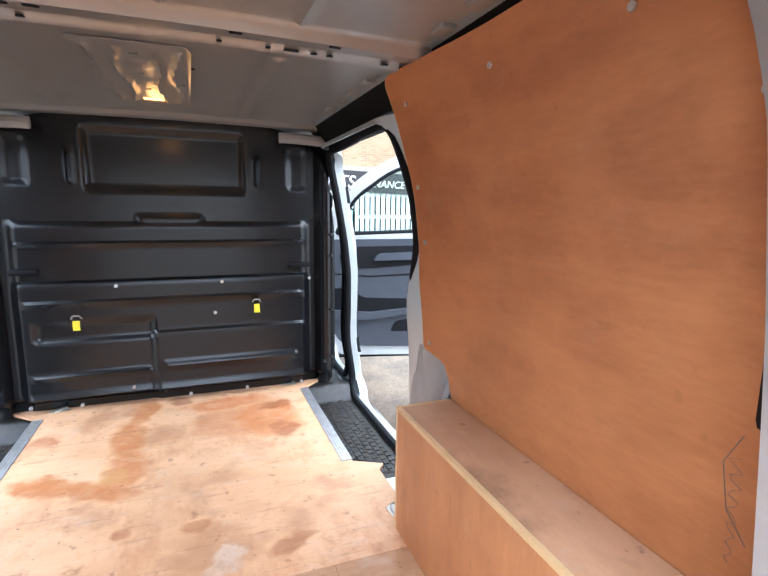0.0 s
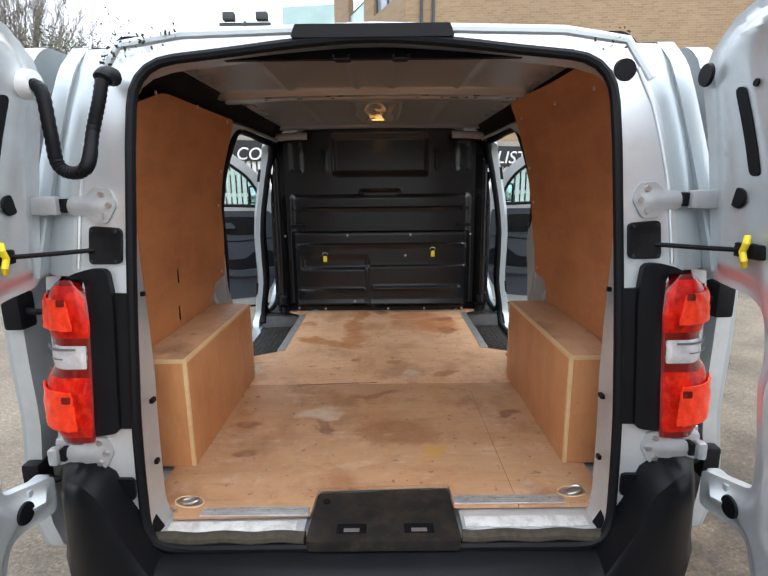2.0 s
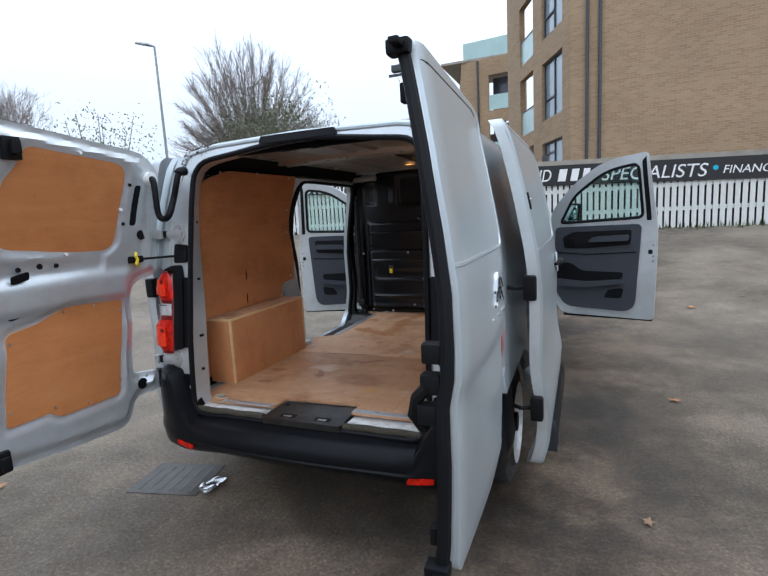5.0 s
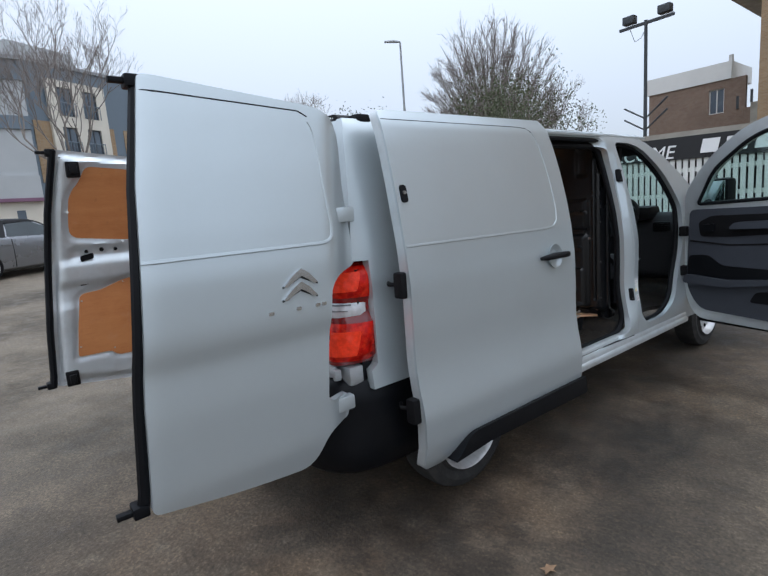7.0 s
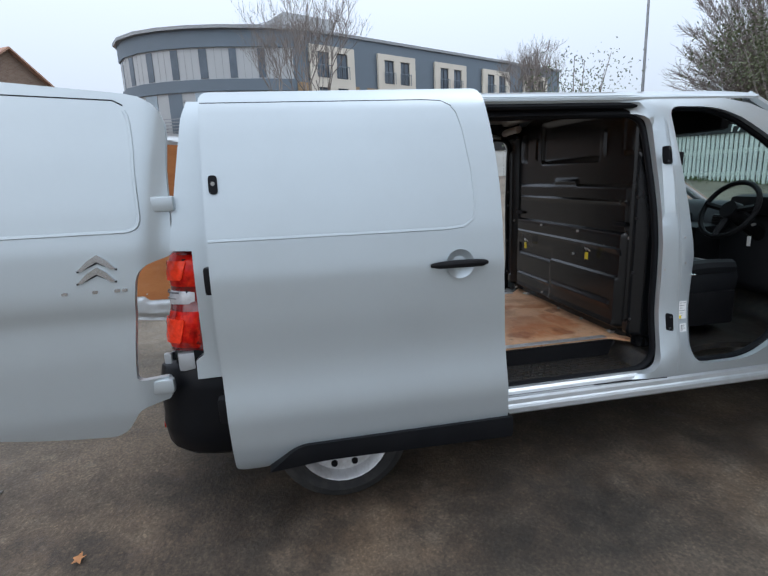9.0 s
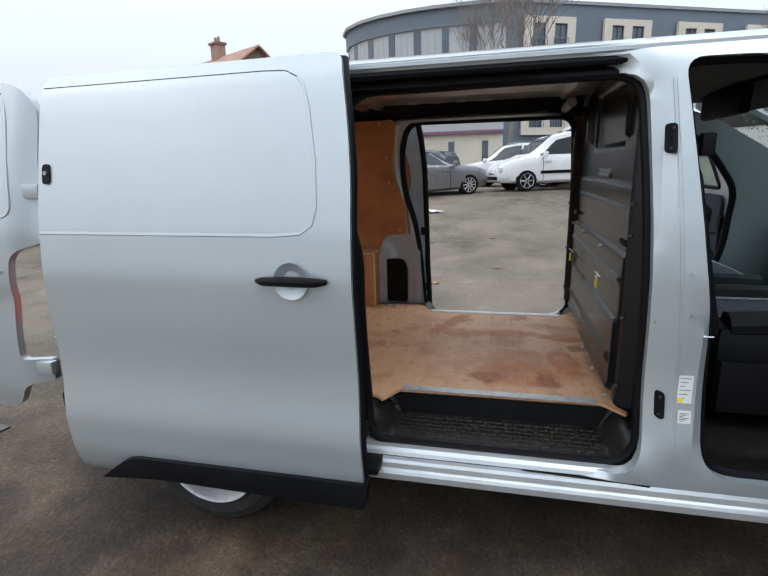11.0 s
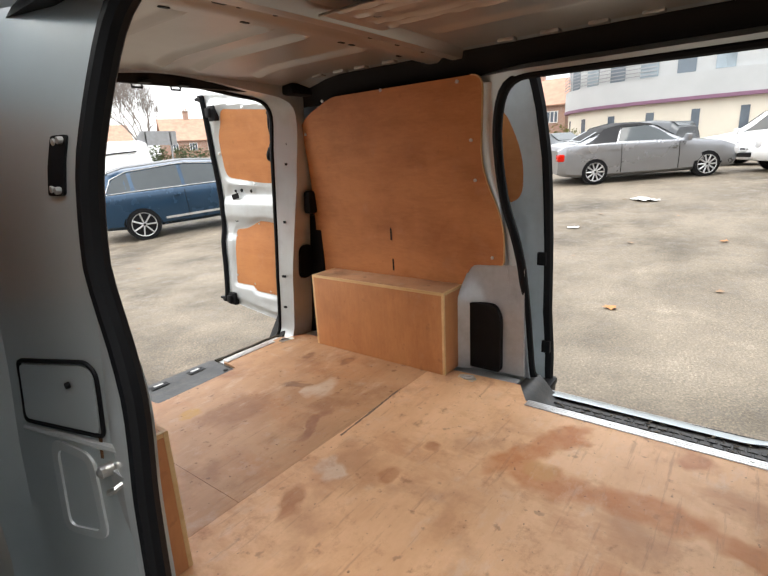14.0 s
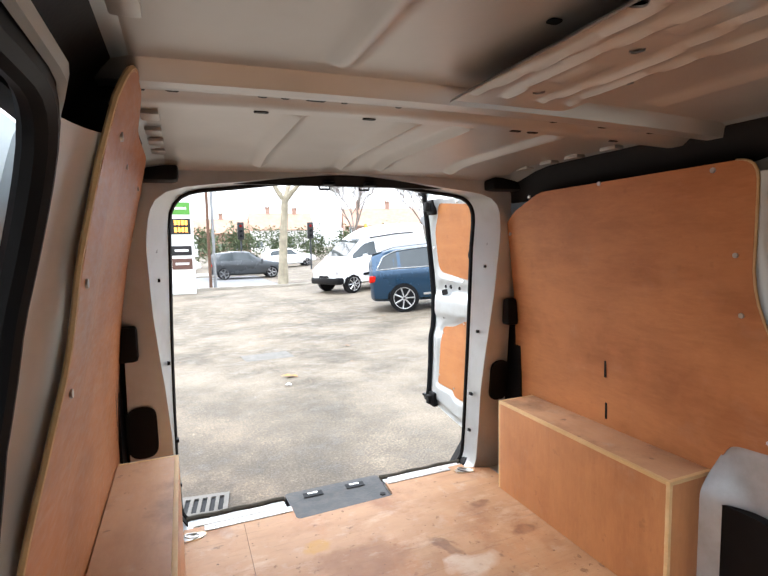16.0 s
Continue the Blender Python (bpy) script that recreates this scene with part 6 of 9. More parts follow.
# ------------------------------------------------------------------ load bay details
for x, z in ((-0.70, 1.15), (-0.245, 1.152), (0.217, 1.152), (0.66, 1.15), (-0.62, 0.61), (-0.42, 0.60), (0.05, 0.60), (0.32, 0.60), (0.60, 0.60), (-0.2, 0.66), (0.18, 1.0)):
    part("bulkhead_bolt", disc_on((x, 2.485 - bulk_relief(x, z) - 0.004, z), (0, -1, 0), 0.0085, 0.012, 8), ALLOY, van, "bright bolt head")
for s in (1, -1):
    for z in (1.38, 1.27, 0.98, 0.72):
        part("bulkhead_bolt", disc_on((s * 0.77, 2.43, z), (0, -1, 0), 0.0075, 0.010, 8), DARK_STEEL_BOLT, van, "dark bolt head")
    x = s * 0.60
    part("bulkhead_slot", boxes((x - 0.055, 2.447, 1.212, x + 0.055, 2.46, 1.236), bevel=0.008), RUBBER, van, "dark hand slot")
    bm = tube(bmesh.new(), [(s * 0.50, 2.38, 1.845), (s * 0.56, 2.375, 1.845), (s * 0.66, 2.37, 1.84), (s * 0.72, 2.37, 1.835)], 0.026, 10)
    part("rail_cover", bm, surface("grey_plastic", (0.32, 0.31, 0.3), 0.5, 0, 0.1, 9, 120, 0.1), van, "grey rounded rail cover")
for x, z in ((-0.408, 0.985), (0.377, 1.017)):
    tag = part("yellow_tag", boxes((x - 0.014, 2.405, z - 0.022, x + 0.014, 2.412, z + 0.022), bevel=0.003), YELLOW, van, "yellow plastic tag")
    part("tag_hook", tube(bmesh.new(), [(x - 0.02, 2.42, z + 0.03), (x - 0.012, 2.405, z + 0.045), (x + 0.012, 2.405, z + 0.045), (x + 0.02, 2.42, z + 0.03)], 0.004, 6), STEEL, van)
# roof lamp plate
lamp = base("load_lamp", "small load bay lamp with its amber bulb lit", "lamp")
part("lamp_body", boxes((-0.06, 1.897, 1.893, 0.06, 1.943, 1.908), bevel=0.005), ROOF_IN, lamp, "grey lamp bezel")
part("lamp_lens", boxes((-0.04, 1.905, 1.888, 0.04, 1.935, 1.895), bevel=0.003), LAMP_ON, lamp, "lit amber lens")
bulb = new("load_lamp_light", bpy.data.lights.new("load_lamp_light", "POINT"))
bulb.data.energy, bulb.data.color, bulb.data.shadow_soft_size = 0.07, (1, 0.45, 0.12), 0.03
bulb.location = (0, 1.92, 1.86)
for x, y, w in ((0.345, 1.19, 0.018), (0.655, 1.19, 0.03), (0.585, 1.19, 0.01), (0.44, 1.19, 0.008), (0.40, 1.19, 0.008), (0.29, 1.19, 0.006), (-0.345, 1.19, 0.012), (0.18, 1.19, 0.006), (-0.2, 1.19, 0.008), (-0.5, 1.19, 0.008), (0.12, 1.55, 0.01), (0.05, 1.62, 0.01), (-0.09, 1.5, 0.008)):
    z = 1.915 - roof_relief(x, y) - 0.012 * (x / 0.7) ** 2
    part("roof_hole", sheet(rounded([(x - w, y - 0.008), (x + w, y - 0.008), (x + w, y + 0.008), (x - w, y + 0.008)], 0.007), (), lambda u, v, d: (u, v, z - 0.001 - d), 0.0015, 0.03), RUBBER, van, "dark pressed hole")
for s in (1, -1):
    for y in (0.42, 0.55, 0.68, 0.8, 0.95, 1.45, 1.6, 1.75, 1.9):
        part("roof_tab", boxes((s * 0.63 - 0.018, y - 0.03, 1.895, s * 0.63 + 0.018, y + 0.03, 1.907), bevel=0.005), ROOF_IN, van)

# lining screws, cut slots, pencil marks
LININGS = {(1 if o.name == "plywood_side_lining" else -1): o for o in bpy.data.objects if o.name.startswith("plywood_side_lining")}
for s in (1, -1):
    for y, z in ((0.33, 1.66), (0.50, 1.80), (0.85, 1.81), (1.22, 1.80), (1.25, 1.58), (1.255, 1.42), (1.32, 1.09), (0.25, 1.05)):
        part("screw", disc_on((s * (PLY_X(z) - lean_in(s, y, z) - 0.002), y, z), (-s, 0, 0), 0.0075, 0.004, 10), ALLOY, LININGS[s], "round screw cap")
for z in (1.165, 1.01):
    part("cut_slot", boxes((-PLY_X(z) + 0.0, 0.783, z - 0.03, -PLY_X(z) + 0.0025, 0.791, z + 0.03)), RUBBER, LININGS[-1], "dark cut slot", 0)
scrawl = [(0.352 + 0.010 * math.sin(k * 1.9) + 0.004 * math.sin(k * 4.3), 1.02 + k * 0.0075) for k in range(26)]
part("pencil_mark", tube(bmesh.new(), [(PLY_X(v) - 0.0003, u, v) for u, v in scrawl], 0.0005, 5), INK, LININGS[1], "pencilled scribble")
part("pencil_mark", tube(bmesh.new(), [(PLY_X(v) - 0.0006, u, v) for u, v in ((0.33, 1.06), (0.36, 1.10), (0.37, 1.17), (0.345, 1.22))], 0.0007, 5), INK, LININGS[1], "pencilled scribble")

for s in (1, -1):
    # wheel-arch metal in front of the box, with its black cover
    bm = sheet(rounded([(1.175, 0.565, 0), (1.175, 0.93, 0.05), (1.205, 1.045, 0.04), (1.36, 1.06, 0.02), (1.46, 1.06, 0.02), (1.47, 0.565, 0)], 0.01), (), lambda u, v, d: (s * (0.815 - 0.055 * smooth_step(1.30, 1.16, u) * smooth_step(1.05, 0.9, v) - 0.01 * smooth_step(0.95, 0.88, v) + d), u, v), 0.02, 0.03)
    part("arch_panel", bm, GALV_IN, van, "silver inner arch panel")
    bm = sheet(rounded([(1.185, 0.575, 0.015), (1.185, 0.83, 0.03), (1.215, 0.885, 0.03), (1.345, 0.885, 0.03), (1.372, 0.83, 0.03), (1.372, 0.575, 0.015)], 0.02), (), lambda u, v, d: (s * (0.775 + d), u, v), 0.045, 0.04)
    part("vent_cover", bm, BLACK_PLASTIC, van, "black plastic vent cover")
    # rear corner trim: lamp access box and oval cap
    bm = boxes((min(s * 0.735, s * 0.80), R(1.3) + 0.105, 1.255, max(s * 0.735, s * 0.80), R(1.3) + 0.155, 1.375), bevel=0.016)
    part("access_box", bm, BLACK_PLASTIC, van, "black box on the rear corner")
    bm = sheet(rounded([(0.695, 0.895), (0.79, 0.895), (0.79, 1.085), (0.695, 1.085)], 0.045), (), lambda u, v, d: (s * u, R(v) + 0.122 - d, v), 0.02, 0.04)
    part("oval_cap", bm, RUBBER, van, "black oval cap")
    part("corner_piece", boxes((min(s * 0.58, s * 0.80), 0.335, 1.835, max(s * 0.58, s * 0.80), 0.42, 1.895), bevel=0.02), BLACK_PLASTIC, van, "black upper corner trim")

# worn groove between the floor boards and crumbs in the step wells
rng = random.Random(77)
for i in range(14):
    x = -0.43 + i * 0.0295
    part("worn_groove", boxes((x, 1.0715 + 0.0018 * i + rng.uniform(-0.002, 0.002), 0.5706, x + 0.031, 1.0775 + 0.0018 * i + rng.uniform(-0.002, 0.003), 0.5714)), GROOVE, floor_board, "", 0)
for s in (1, -1):
    bm = bmesh.new()
    for i in range(520):
        x, y = 0.66 + 0.22 * rng.random(), 1.60 + 0.82 * rng.random() ** 0.8
        w = 0.0012 + 0.0045 * rng.random() ** 4
        box(bm, -w, -w * rng.uniform(0.3, 1), 0, w, w * rng.uniform(0.3, 1), w * 0.6, 0, pose(s * x, y, 0.4715, rng.uniform(-12, 12), rng.uniform(-12, 12), rng.uniform(0, 180)))
    tagged(part("wood_crumbs", bm, CRUMB, None, "", 0), "pale wood crumbs and grit in the step well", "debris", kind="stuff")


# ------------------------------------------------------------------ cab and front of the van
def cab():
    part("windscreen", sheet(rounded([(-0.72, 0.0, 0.05), (0.72, 0.0, 0.05), (0.62, 1.0, 0.08), (-0.62, 1.0, 0.08)]), (), lambda u, v, d: (u, 4.40 - 1.25 * v + 0.10 * (1 - (u / 0.75) ** 2) * (1 - 0.5 * v), 1.19 + 0.70 * v - d), 0.005, 0.12), GLASS, van, "green-tinted windscreen")
    for s in (1, -1):
        bm = tube(bmesh.new(), [(s * (0.82 - 0.16 * t), 4.42 - 1.27 * t, 1.17 + 0.715 * t) for t in np.linspace(0, 1, 10)], 0.032, 8)
        part("screen_pillar", bm, SILVER, van, "silver windscreen pillar")
    bm = sheet(rounded([(-0.80, 4.40, 0.05), (0.80, 4.40, 0.05), (0.78, 4.86, 0.1), (0.5, 4.95, 0.1), (-0.5, 4.95, 0.1), (-0.78, 4.86, 0.1)]), (), lambda u, v, d: (u, v, 1.20 - 0.28 * (v - 4.4) - 0.9 * max(0, v - 4.75) ** 1.3 - 0.06 * (u / 0.8) ** 4 - d), 0.02, 0.08)
    part("bonnet", bm, SILVER, van)
    part("front_face", boxes((-0.84, 4.72, 0.30, 0.84, 4.95, 1.02), bevel=0.08), BUMPER_BLACK, van, "black front bumper and grille")
    # dashboard
    bm = sheet(rounded([(3.62, 0.72, 0.05), (3.60, 1.12, 0.06), (3.70, 1.27, 0.06), (4.2, 1.24, 0.05), (4.35, 1.10, 0.05), (4.35, 0.60, 0.05), (3.9, 0.55, 0.1)]), (), lambda u, v, d: (0.80 - d, u, v), 1.60, 0.15)
    part("dashboard", bm, DASH, van, "dark grey dashboard")
    part("instrument_hood", boxes((0.22, 3.55, 1.20, 0.62, 3.80, 1.33), bevel=0.05), BLACK_PLASTIC, van, "black instrument hood")
    for x in (0.70, -0.70, -0.2, 0.14):
        v = part("air_vent", boxes((x - 0.07, 3.585, 1.10, x + 0.07, 3.62, 1.19), bevel=0.02), RUBBER, van, "black air vent")
        for k in range(4):
            part("vane", boxes((x - 0.06, 3.578, 1.115 + k * 0.018, x + 0.06, 3.59, 1.120 + k * 0.018)), BLACK_PLASTIC, v, "", 0)
    part("centre_console", boxes((-0.20, 3.40, 0.60, 0.14, 3.72, 1.12), bevel=0.04), BLACK_PLASTIC, van, "black centre console")
    part("gear_lever", tube(bmesh.new(), [(-0.02, 3.42, 1.0), (-0.02, 3.36, 1.08), (-0.02, 3.34, 1.13)], 0.016, 8, False, [0.012, 0.014, 0.026]), BLACK_PLASTIC, van, "black gear lever")
    # steering wheel
    c, m = Vector((0.42, 3.36, 1.25)), pose(0.42, 3.36, 1.25, 62, 0, 0)
    ringp = [m @ Vector((0.185 * math.cos(a), 0.185 * math.sin(a), 0)) for a in np.linspace(0, 2 * math.pi, 33)[:-1]]
    sw = part("steering_wheel", tube(bmesh.new(), ringp, 0.016, 8, True), BLACK_PLASTIC, van, "black steering wheel")
    bm = bmesh.new()
    for a in (0.15, math.pi - 0.15, -math.pi / 2):
        tube(bm, [m @ Vector((0.03 * math.cos(a), 0.03 * math.sin(a), -0.02)), m @ Vector((0.175 * math.cos(a), 0.175 * math.sin(a), 0))], 0.02, 6)
    cyl(bm, m @ Vector((0, 0, -0.05)), m @ Vector((0, 0, 0.01)), 0.065, 0.055)
    part("spokes", bm, BLACK_PLASTIC, sw)
    part("steering_column", tube(bmesh.new(), [m @ Vector((0, 0, -0.05)), (0.42, 3.62, 1.08)], 0.05, 10), BLACK_PLASTIC, van)
    part("key", tube(bmesh.new(), [(0.52, 3.46, 1.16), (0.54, 3.42, 1.16)], 0.008, 6), STEEL, van, "steel key in the column")
    part("key_tag", boxes((0.528, 3.405, 1.03, 0.552, 3.41, 1.09), bevel=0.002), STICKER, van, "hanging paper key tag")
    # seats
    for x, w, nm in ((0.42, 0.25, "driver_seat"), (-0.36, 0.42, "passenger_bench")):
        st = part(nm, boxes((x - w, 2.78, 0.78, x + w, 3.24, 0.93), bevel=0.05), SEAT, van, "black covered seat with grey panel")
        bm = boxes((x - w, -0.07, 0.0, x + w, 0.07, 0.66), bevel=0.055)
        bmesh.ops.transform(bm, matrix=pose(0, 2.74, 0.86, 12, 0, 0), verts=bm.verts)
        part("backrest", bm, SEAT, st)
        part("headrest", boxes((x - 0.12, 2.55, 1.50, x + 0.12, 2.64, 1.68), bevel=0.04), SEAT, st)
        part("seat_base", boxes((x - w + 0.04, 2.80, 0.58, x + w - 0.04, 3.20, 0.785), bevel=0.02), BLACK_PLASTIC, st)
        part("seat_panel", boxes((x - w * 0.5, 2.82, 0.928, x + w * 0.5, 3.22, 0.938), bevel=0.004), GREY_TRIM, st, "grey seat centre panel")
        for k in (-0.56, 0.56):
            part("bolster", tube(bmesh.new(), [(x + w * k * 1.45, y, 0.925 + 0.012 * math.sin((y - 2.8) * 7)) for y in np.linspace(2.82, 3.2, 8)], 0.05, 10), SEAT, st, "padded seat bolster")
            part("piping", tube(bmesh.new(), [(x + w * k, y, 0.939) for y in np.linspace(2.82, 3.22, 6)], 0.005, 6), PIPING, st, "pale grey seat piping")
        part("piping", tube(bmesh.new(), [(x - w * 0.56, 3.215, 0.939), (x, 3.225, 0.939), (x + w * 0.56, 3.215, 0.939)], 0.005, 6), PIPING, st, "pale grey seat piping")
        part("side_cover", boxes((x + w - 0.015, 2.80, 0.60, x + w + 0.012, 3.20, 0.80), bevel=0.01), BLACK_PLASTIC, st, "black seat side cover")
    part("cab_floor", sheet([(-0.86, 2.53), (0.86, 2.53), (0.86, 3.9), (-0.86, 3.9)], (), lambda u, v, d: (u, v, 0.54 + 0.02 * math.sin(9 * u) * math.sin(7 * v) + 0.3 * smooth_step(3.5, 3.9, v) - d), 0.03, 0.08), DIRT_PAN, van, "dirty black cab floor")
    part("cab_headlining", sheet([(-0.72, 2.52), (0.72, 2.52), (0.66, 3.12), (-0.66, 3.12)], (), lambda u, v, d: (u, v, 1.885 - 0.05 * (u / 0.7) ** 4 - d), 0.02, 0.15), surface("grey_felt", (0.2, 0.19, 0.18), 0.9, 0, 0.1, 8, 200, 0.3), van, "grey felt headlining")
    part("sun_visor", boxes((0.14, 3.06, 1.72, 0.60, 3.12, 1.86), bevel=0.02), BLACK_PLASTIC, van, "dark sun visor")
    part("sun_visor", boxes((-0.60, 3.06, 1.72, -0.14, 3.12, 1.86), bevel=0.02), BLACK_PLASTIC, van, "dark sun visor")
    part("screen_header", sheet([(-0.66, 0), (0.66, 0), (0.66, 1), (-0.66, 1)], (), lambda u, v, d: (u, 3.10 + 0.20 * v, 1.868 - 0.085 * v - d), 0.02, 0.1), DASH, van, "dark trim above the windscreen")
    part("cab_rear_wall", boxes((-0.78, 2.52, 0.55, 0.78, 2.545, 1.88)), BLACK_PLASTIC, van, "black rear wall of the cab")
    for s in (1, -1):
        part("belt_guide", boxes((s * 0.80 - 0.02, 2.60, 1.53, s * 0.80 + 0.02, 2.64, 1.60), bevel=0.008), BLACK_PLASTIC, van, "black belt guide")


cab()

CABS = {(1 if o.name == "cab_door" else -1): o for o in van.children if o.name.startswith("cab_door")}


def dress_cab_door(s):
    d = CABS[s]
    hinge, free = Vector((0.955, 3.42)), Vector((1.885, 3.225))
    du = (free - hinge).normalized()
    nn = Vector((-du.y, du.x))
    def at(u, v, k):
        lean = 0.10 * smooth_step(1.2, 2.0, v) - 0.02
        q = hinge + du * (u - 0.35 * lean) + nn * (0.05 - k - lean * 0.9)
        return Vector((s * q.x, q.y, v))
    def pad(name, pts, k0, thick, mat, label="", r=0.03):
        return part(name, sheet(rounded(pts, r), (), lambda u, v, k: at(u, v, k0 + thick - k), thick, 0.05), mat, d, label)
    pad("upper_recess", [(0.14, 1.08), (0.12, 1.19), (0.22, 1.24), (0.74, 1.25), (0.73, 1.11), (0.36, 1.08)], 0.097, 0.006, BLACK_PLASTIC, "black upper trim recess")
    pad("armrest", [(0.36, 1.14), (0.40, 1.19), (0.72, 1.205), (0.72, 1.15)], 0.10, 0.05, GREY_TRIM, "grey armrest")
    pad("door_pull", [(0.15, 1.12), (0.15, 1.175), (0.25, 1.18), (0.25, 1.12)], 0.102, 0.018, RUBBER, "black inner door pull", 0.015)
    pad("map_pocket", [(0.04, 0.76), (0.05, 0.93), (0.20, 0.94), (0.30, 0.86), (0.68, 0.85), (0.65, 0.77), (0.35, 0.74)], 0.097, 0.005, RUBBER, "dark door pocket", 0.04)
    pad("pocket_lip", [(0.03, 0.71), (0.04, 0.78), (0.35, 0.755), (0.67, 0.785), (0.68, 0.75), (0.35, 0.70)], 0.10, 0.045, GREY_TRIM, "grey pocket lip", 0.03)
    pad("speaker_recess", [(0.50, 0.60), (0.54, 0.68), (0.68, 0.70), (0.66, 0.60)], 0.097, 0.006, RUBBER, "dark lower recess", 0.03)
    part("trim_line", line_on(at, [(0.06, 1.045), (0.35, 1.02), (0.78, 1.04)], 0.098, 0.006), BLACK_PLASTIC, d)
    bm = bmesh.new()
    p = at(0.16, 1.40, -0.12)
    box(bm, -0.10, -0.06, -0.12, 0.10, 0.06, 0.12, 0.04, Matrix.Translation(p) @ pose(0, 0, 0, 0, 0, -12 * s))
    mir = part("door_mirror", bm, BLACK_PLASTIC, d, "black door mirror")
    q = at(0.16, 1.40, -0.055)
    bm = bmesh.new()
    box(bm, -0.075, -0.004, -0.10, 0.075, 0.004, 0.10, 0.003, Matrix.Translation(q) @ pose(0, 0, 0, 0, 0, -12 * s))
    part("mirror_glass", bm, surface("mirror_glass", (0.9, 0.92, 0.93), 0.03, 1.0, 0.02, 10, 60, 0), mir, "mirror glass")
    part("mirror_arm", tube(bmesh.new(), [at(0.08, 1.33, 0.0), at(0.12, 1.32, -0.09)], 0.03, 8), BLACK_PLASTIC, d)
    part("lower_seal", tube(bmesh.new(), [at(u, 0.41 - 0.01 * u, 0.055) for u in np.linspace(0.12, 0.92, 10)], 0.016, 6), RUBBER, d, "black lower door seal")
    pad("black_upright", [(0.86, 1.33), (0.85, 1.86), (0.885, 1.90), (0.90, 1.33)], 0.07, 0.004, RUBBER, "black window pillar tape", 0.01)
    pad("lock_slot", [(0.875, 1.02), (0.875, 1.06), (0.91, 1.06), (0.91, 1.02)], 0.072, 0.004, RUBBER, "dark lock slot", 0.008)
    for z in (1.0, 0.955, 1.1):
        part("bolt", disc_on(at(0.915, z, 0.074), (0, -1, 0), 0.007, 0.008, 8), RUBBER, d)
    for z in (1.12, 0.80):
        part("hinge", boxes((min(s * 0.93, s * 0.99), 3.36, z - 0.04, max(s * 0.93, s * 0.99), 3.45, z + 0.04), bevel=0.01), BLACK_PLASTIC, d, "dark door hinge")


for s in (1, -1):
    dress_cab_door(s)


# ------------------------------------------------------------------ yard boundary with its sign
WHITE_BOARD = surface("weathered_white_board", (0.70, 0.71, 0.68), 0.7, 0, 0.12, 3, 40, 0.2, (0.42, 0.44, 0.36), 0.35)
SIGN_BLACK = surface("black_sign_board", (0.012, 0.012, 0.013), 0.5, 0, 0.2, 1, 30, 0.05)
SIGN_WHITE = surface("white_sign_letter", (0.80, 0.80, 0.79), 0.5, 0, 0.05, 1, 40, 0)
CYAN = surface("cyan_spot", (0.02, 0.42, 0.6), 0.5, 0, 0.05, 5, 40, 0)
CONCRETE = surface("stained_concrete", (0.36, 0.33, 0.28), 0.85, 0, 0.2, 1.2, 30, 0.3, (0.16, 0.14, 0.11), 0.5)
DARK_STEEL = surface("dark_painted_steel", (0.05, 0.055, 0.06), 0.5, 0.3, 0.2, 3, 50, 0.1)
GALV = surface("galvanised_steel", (0.32, 0.33, 0.34), 0.5, 0.6, 0.15, 4, 60, 0.1)

WALL_Y = 12.6


def sign_z(x):
    return 2.34 - 0.032 * x


fence = base("boundary_fence", "white boarded fence with a long black sign along its top", "fence")
slat = None
for i in range(300):
    x = -26 + i * 0.15
    z0, z1 = ground_z(x, WALL_Y) - 0.1, sign_z(x) - 0.25
    bm = boxes((-0.052, -0.012, 0, 0.052, 0.012, 1), bevel=0.0) if slat is None else None
    if slat is None:
        slat = part("board", bm, WHITE_BOARD, fence, "", 0)
        ob = slat
    else:
        ob = new("board", slat.data)
        ob.parent = fence
    ob.location, ob.scale = (x, WALL_Y + random.uniform(-0.006, 0.006), z0), (1, 1, z1 - z0 + random.uniform(-0.01, 0.01))
for z in (0.45, 1.05):
    part("rail", boxes((-26, WALL_Y + 0.014, 0.83 + z - 0.05, 19, WALL_Y + 0.06, 0.83 + z + 0.05)), WHITE_BOARD, fence, "", 0)
part("backing", boxes((-26, WALL_Y + 0.16, 0.5, 19, WALL_Y + 0.2, 2.1)), SIGN_BLACK, fence, "dark backing behind the boards", 0)


def long_strip(name, x0, x1, dz0, dz1, y0, y1, mat, label=""):
    bm = bmesh.new()
    xs = np.linspace(x0, x1, 12)
    sheet([(x0, 0), (x1, 0), (x1, 1), (x0, 1)], (), lambda u, v, d: (u, y0 + d, sign_z(u) + dz0 + (dz1 - dz0) * v), y1 - y0, 2.0, bm)
    return part(name, bm, mat, fence, label, 0)


for x0 in np.arange(-26, 18, 4.0):
    long_strip("sign_board", x0, x0 + 3.992, -0.27, 0.27, WALL_Y - 0.06, WALL_Y - 0.02, SIGN_BLACK, "black sign board")
long_strip("wall_top", -26, 19, 0.25, 0.40, WALL_Y + 0.05, WALL_Y + 0.30, CONCRETE, "stained concrete wall top")
long_strip("wall_behind", -26, 19, -1.6, 0.26, WALL_Y + 0.21, WALL_Y + 0.29, CONCRETE)


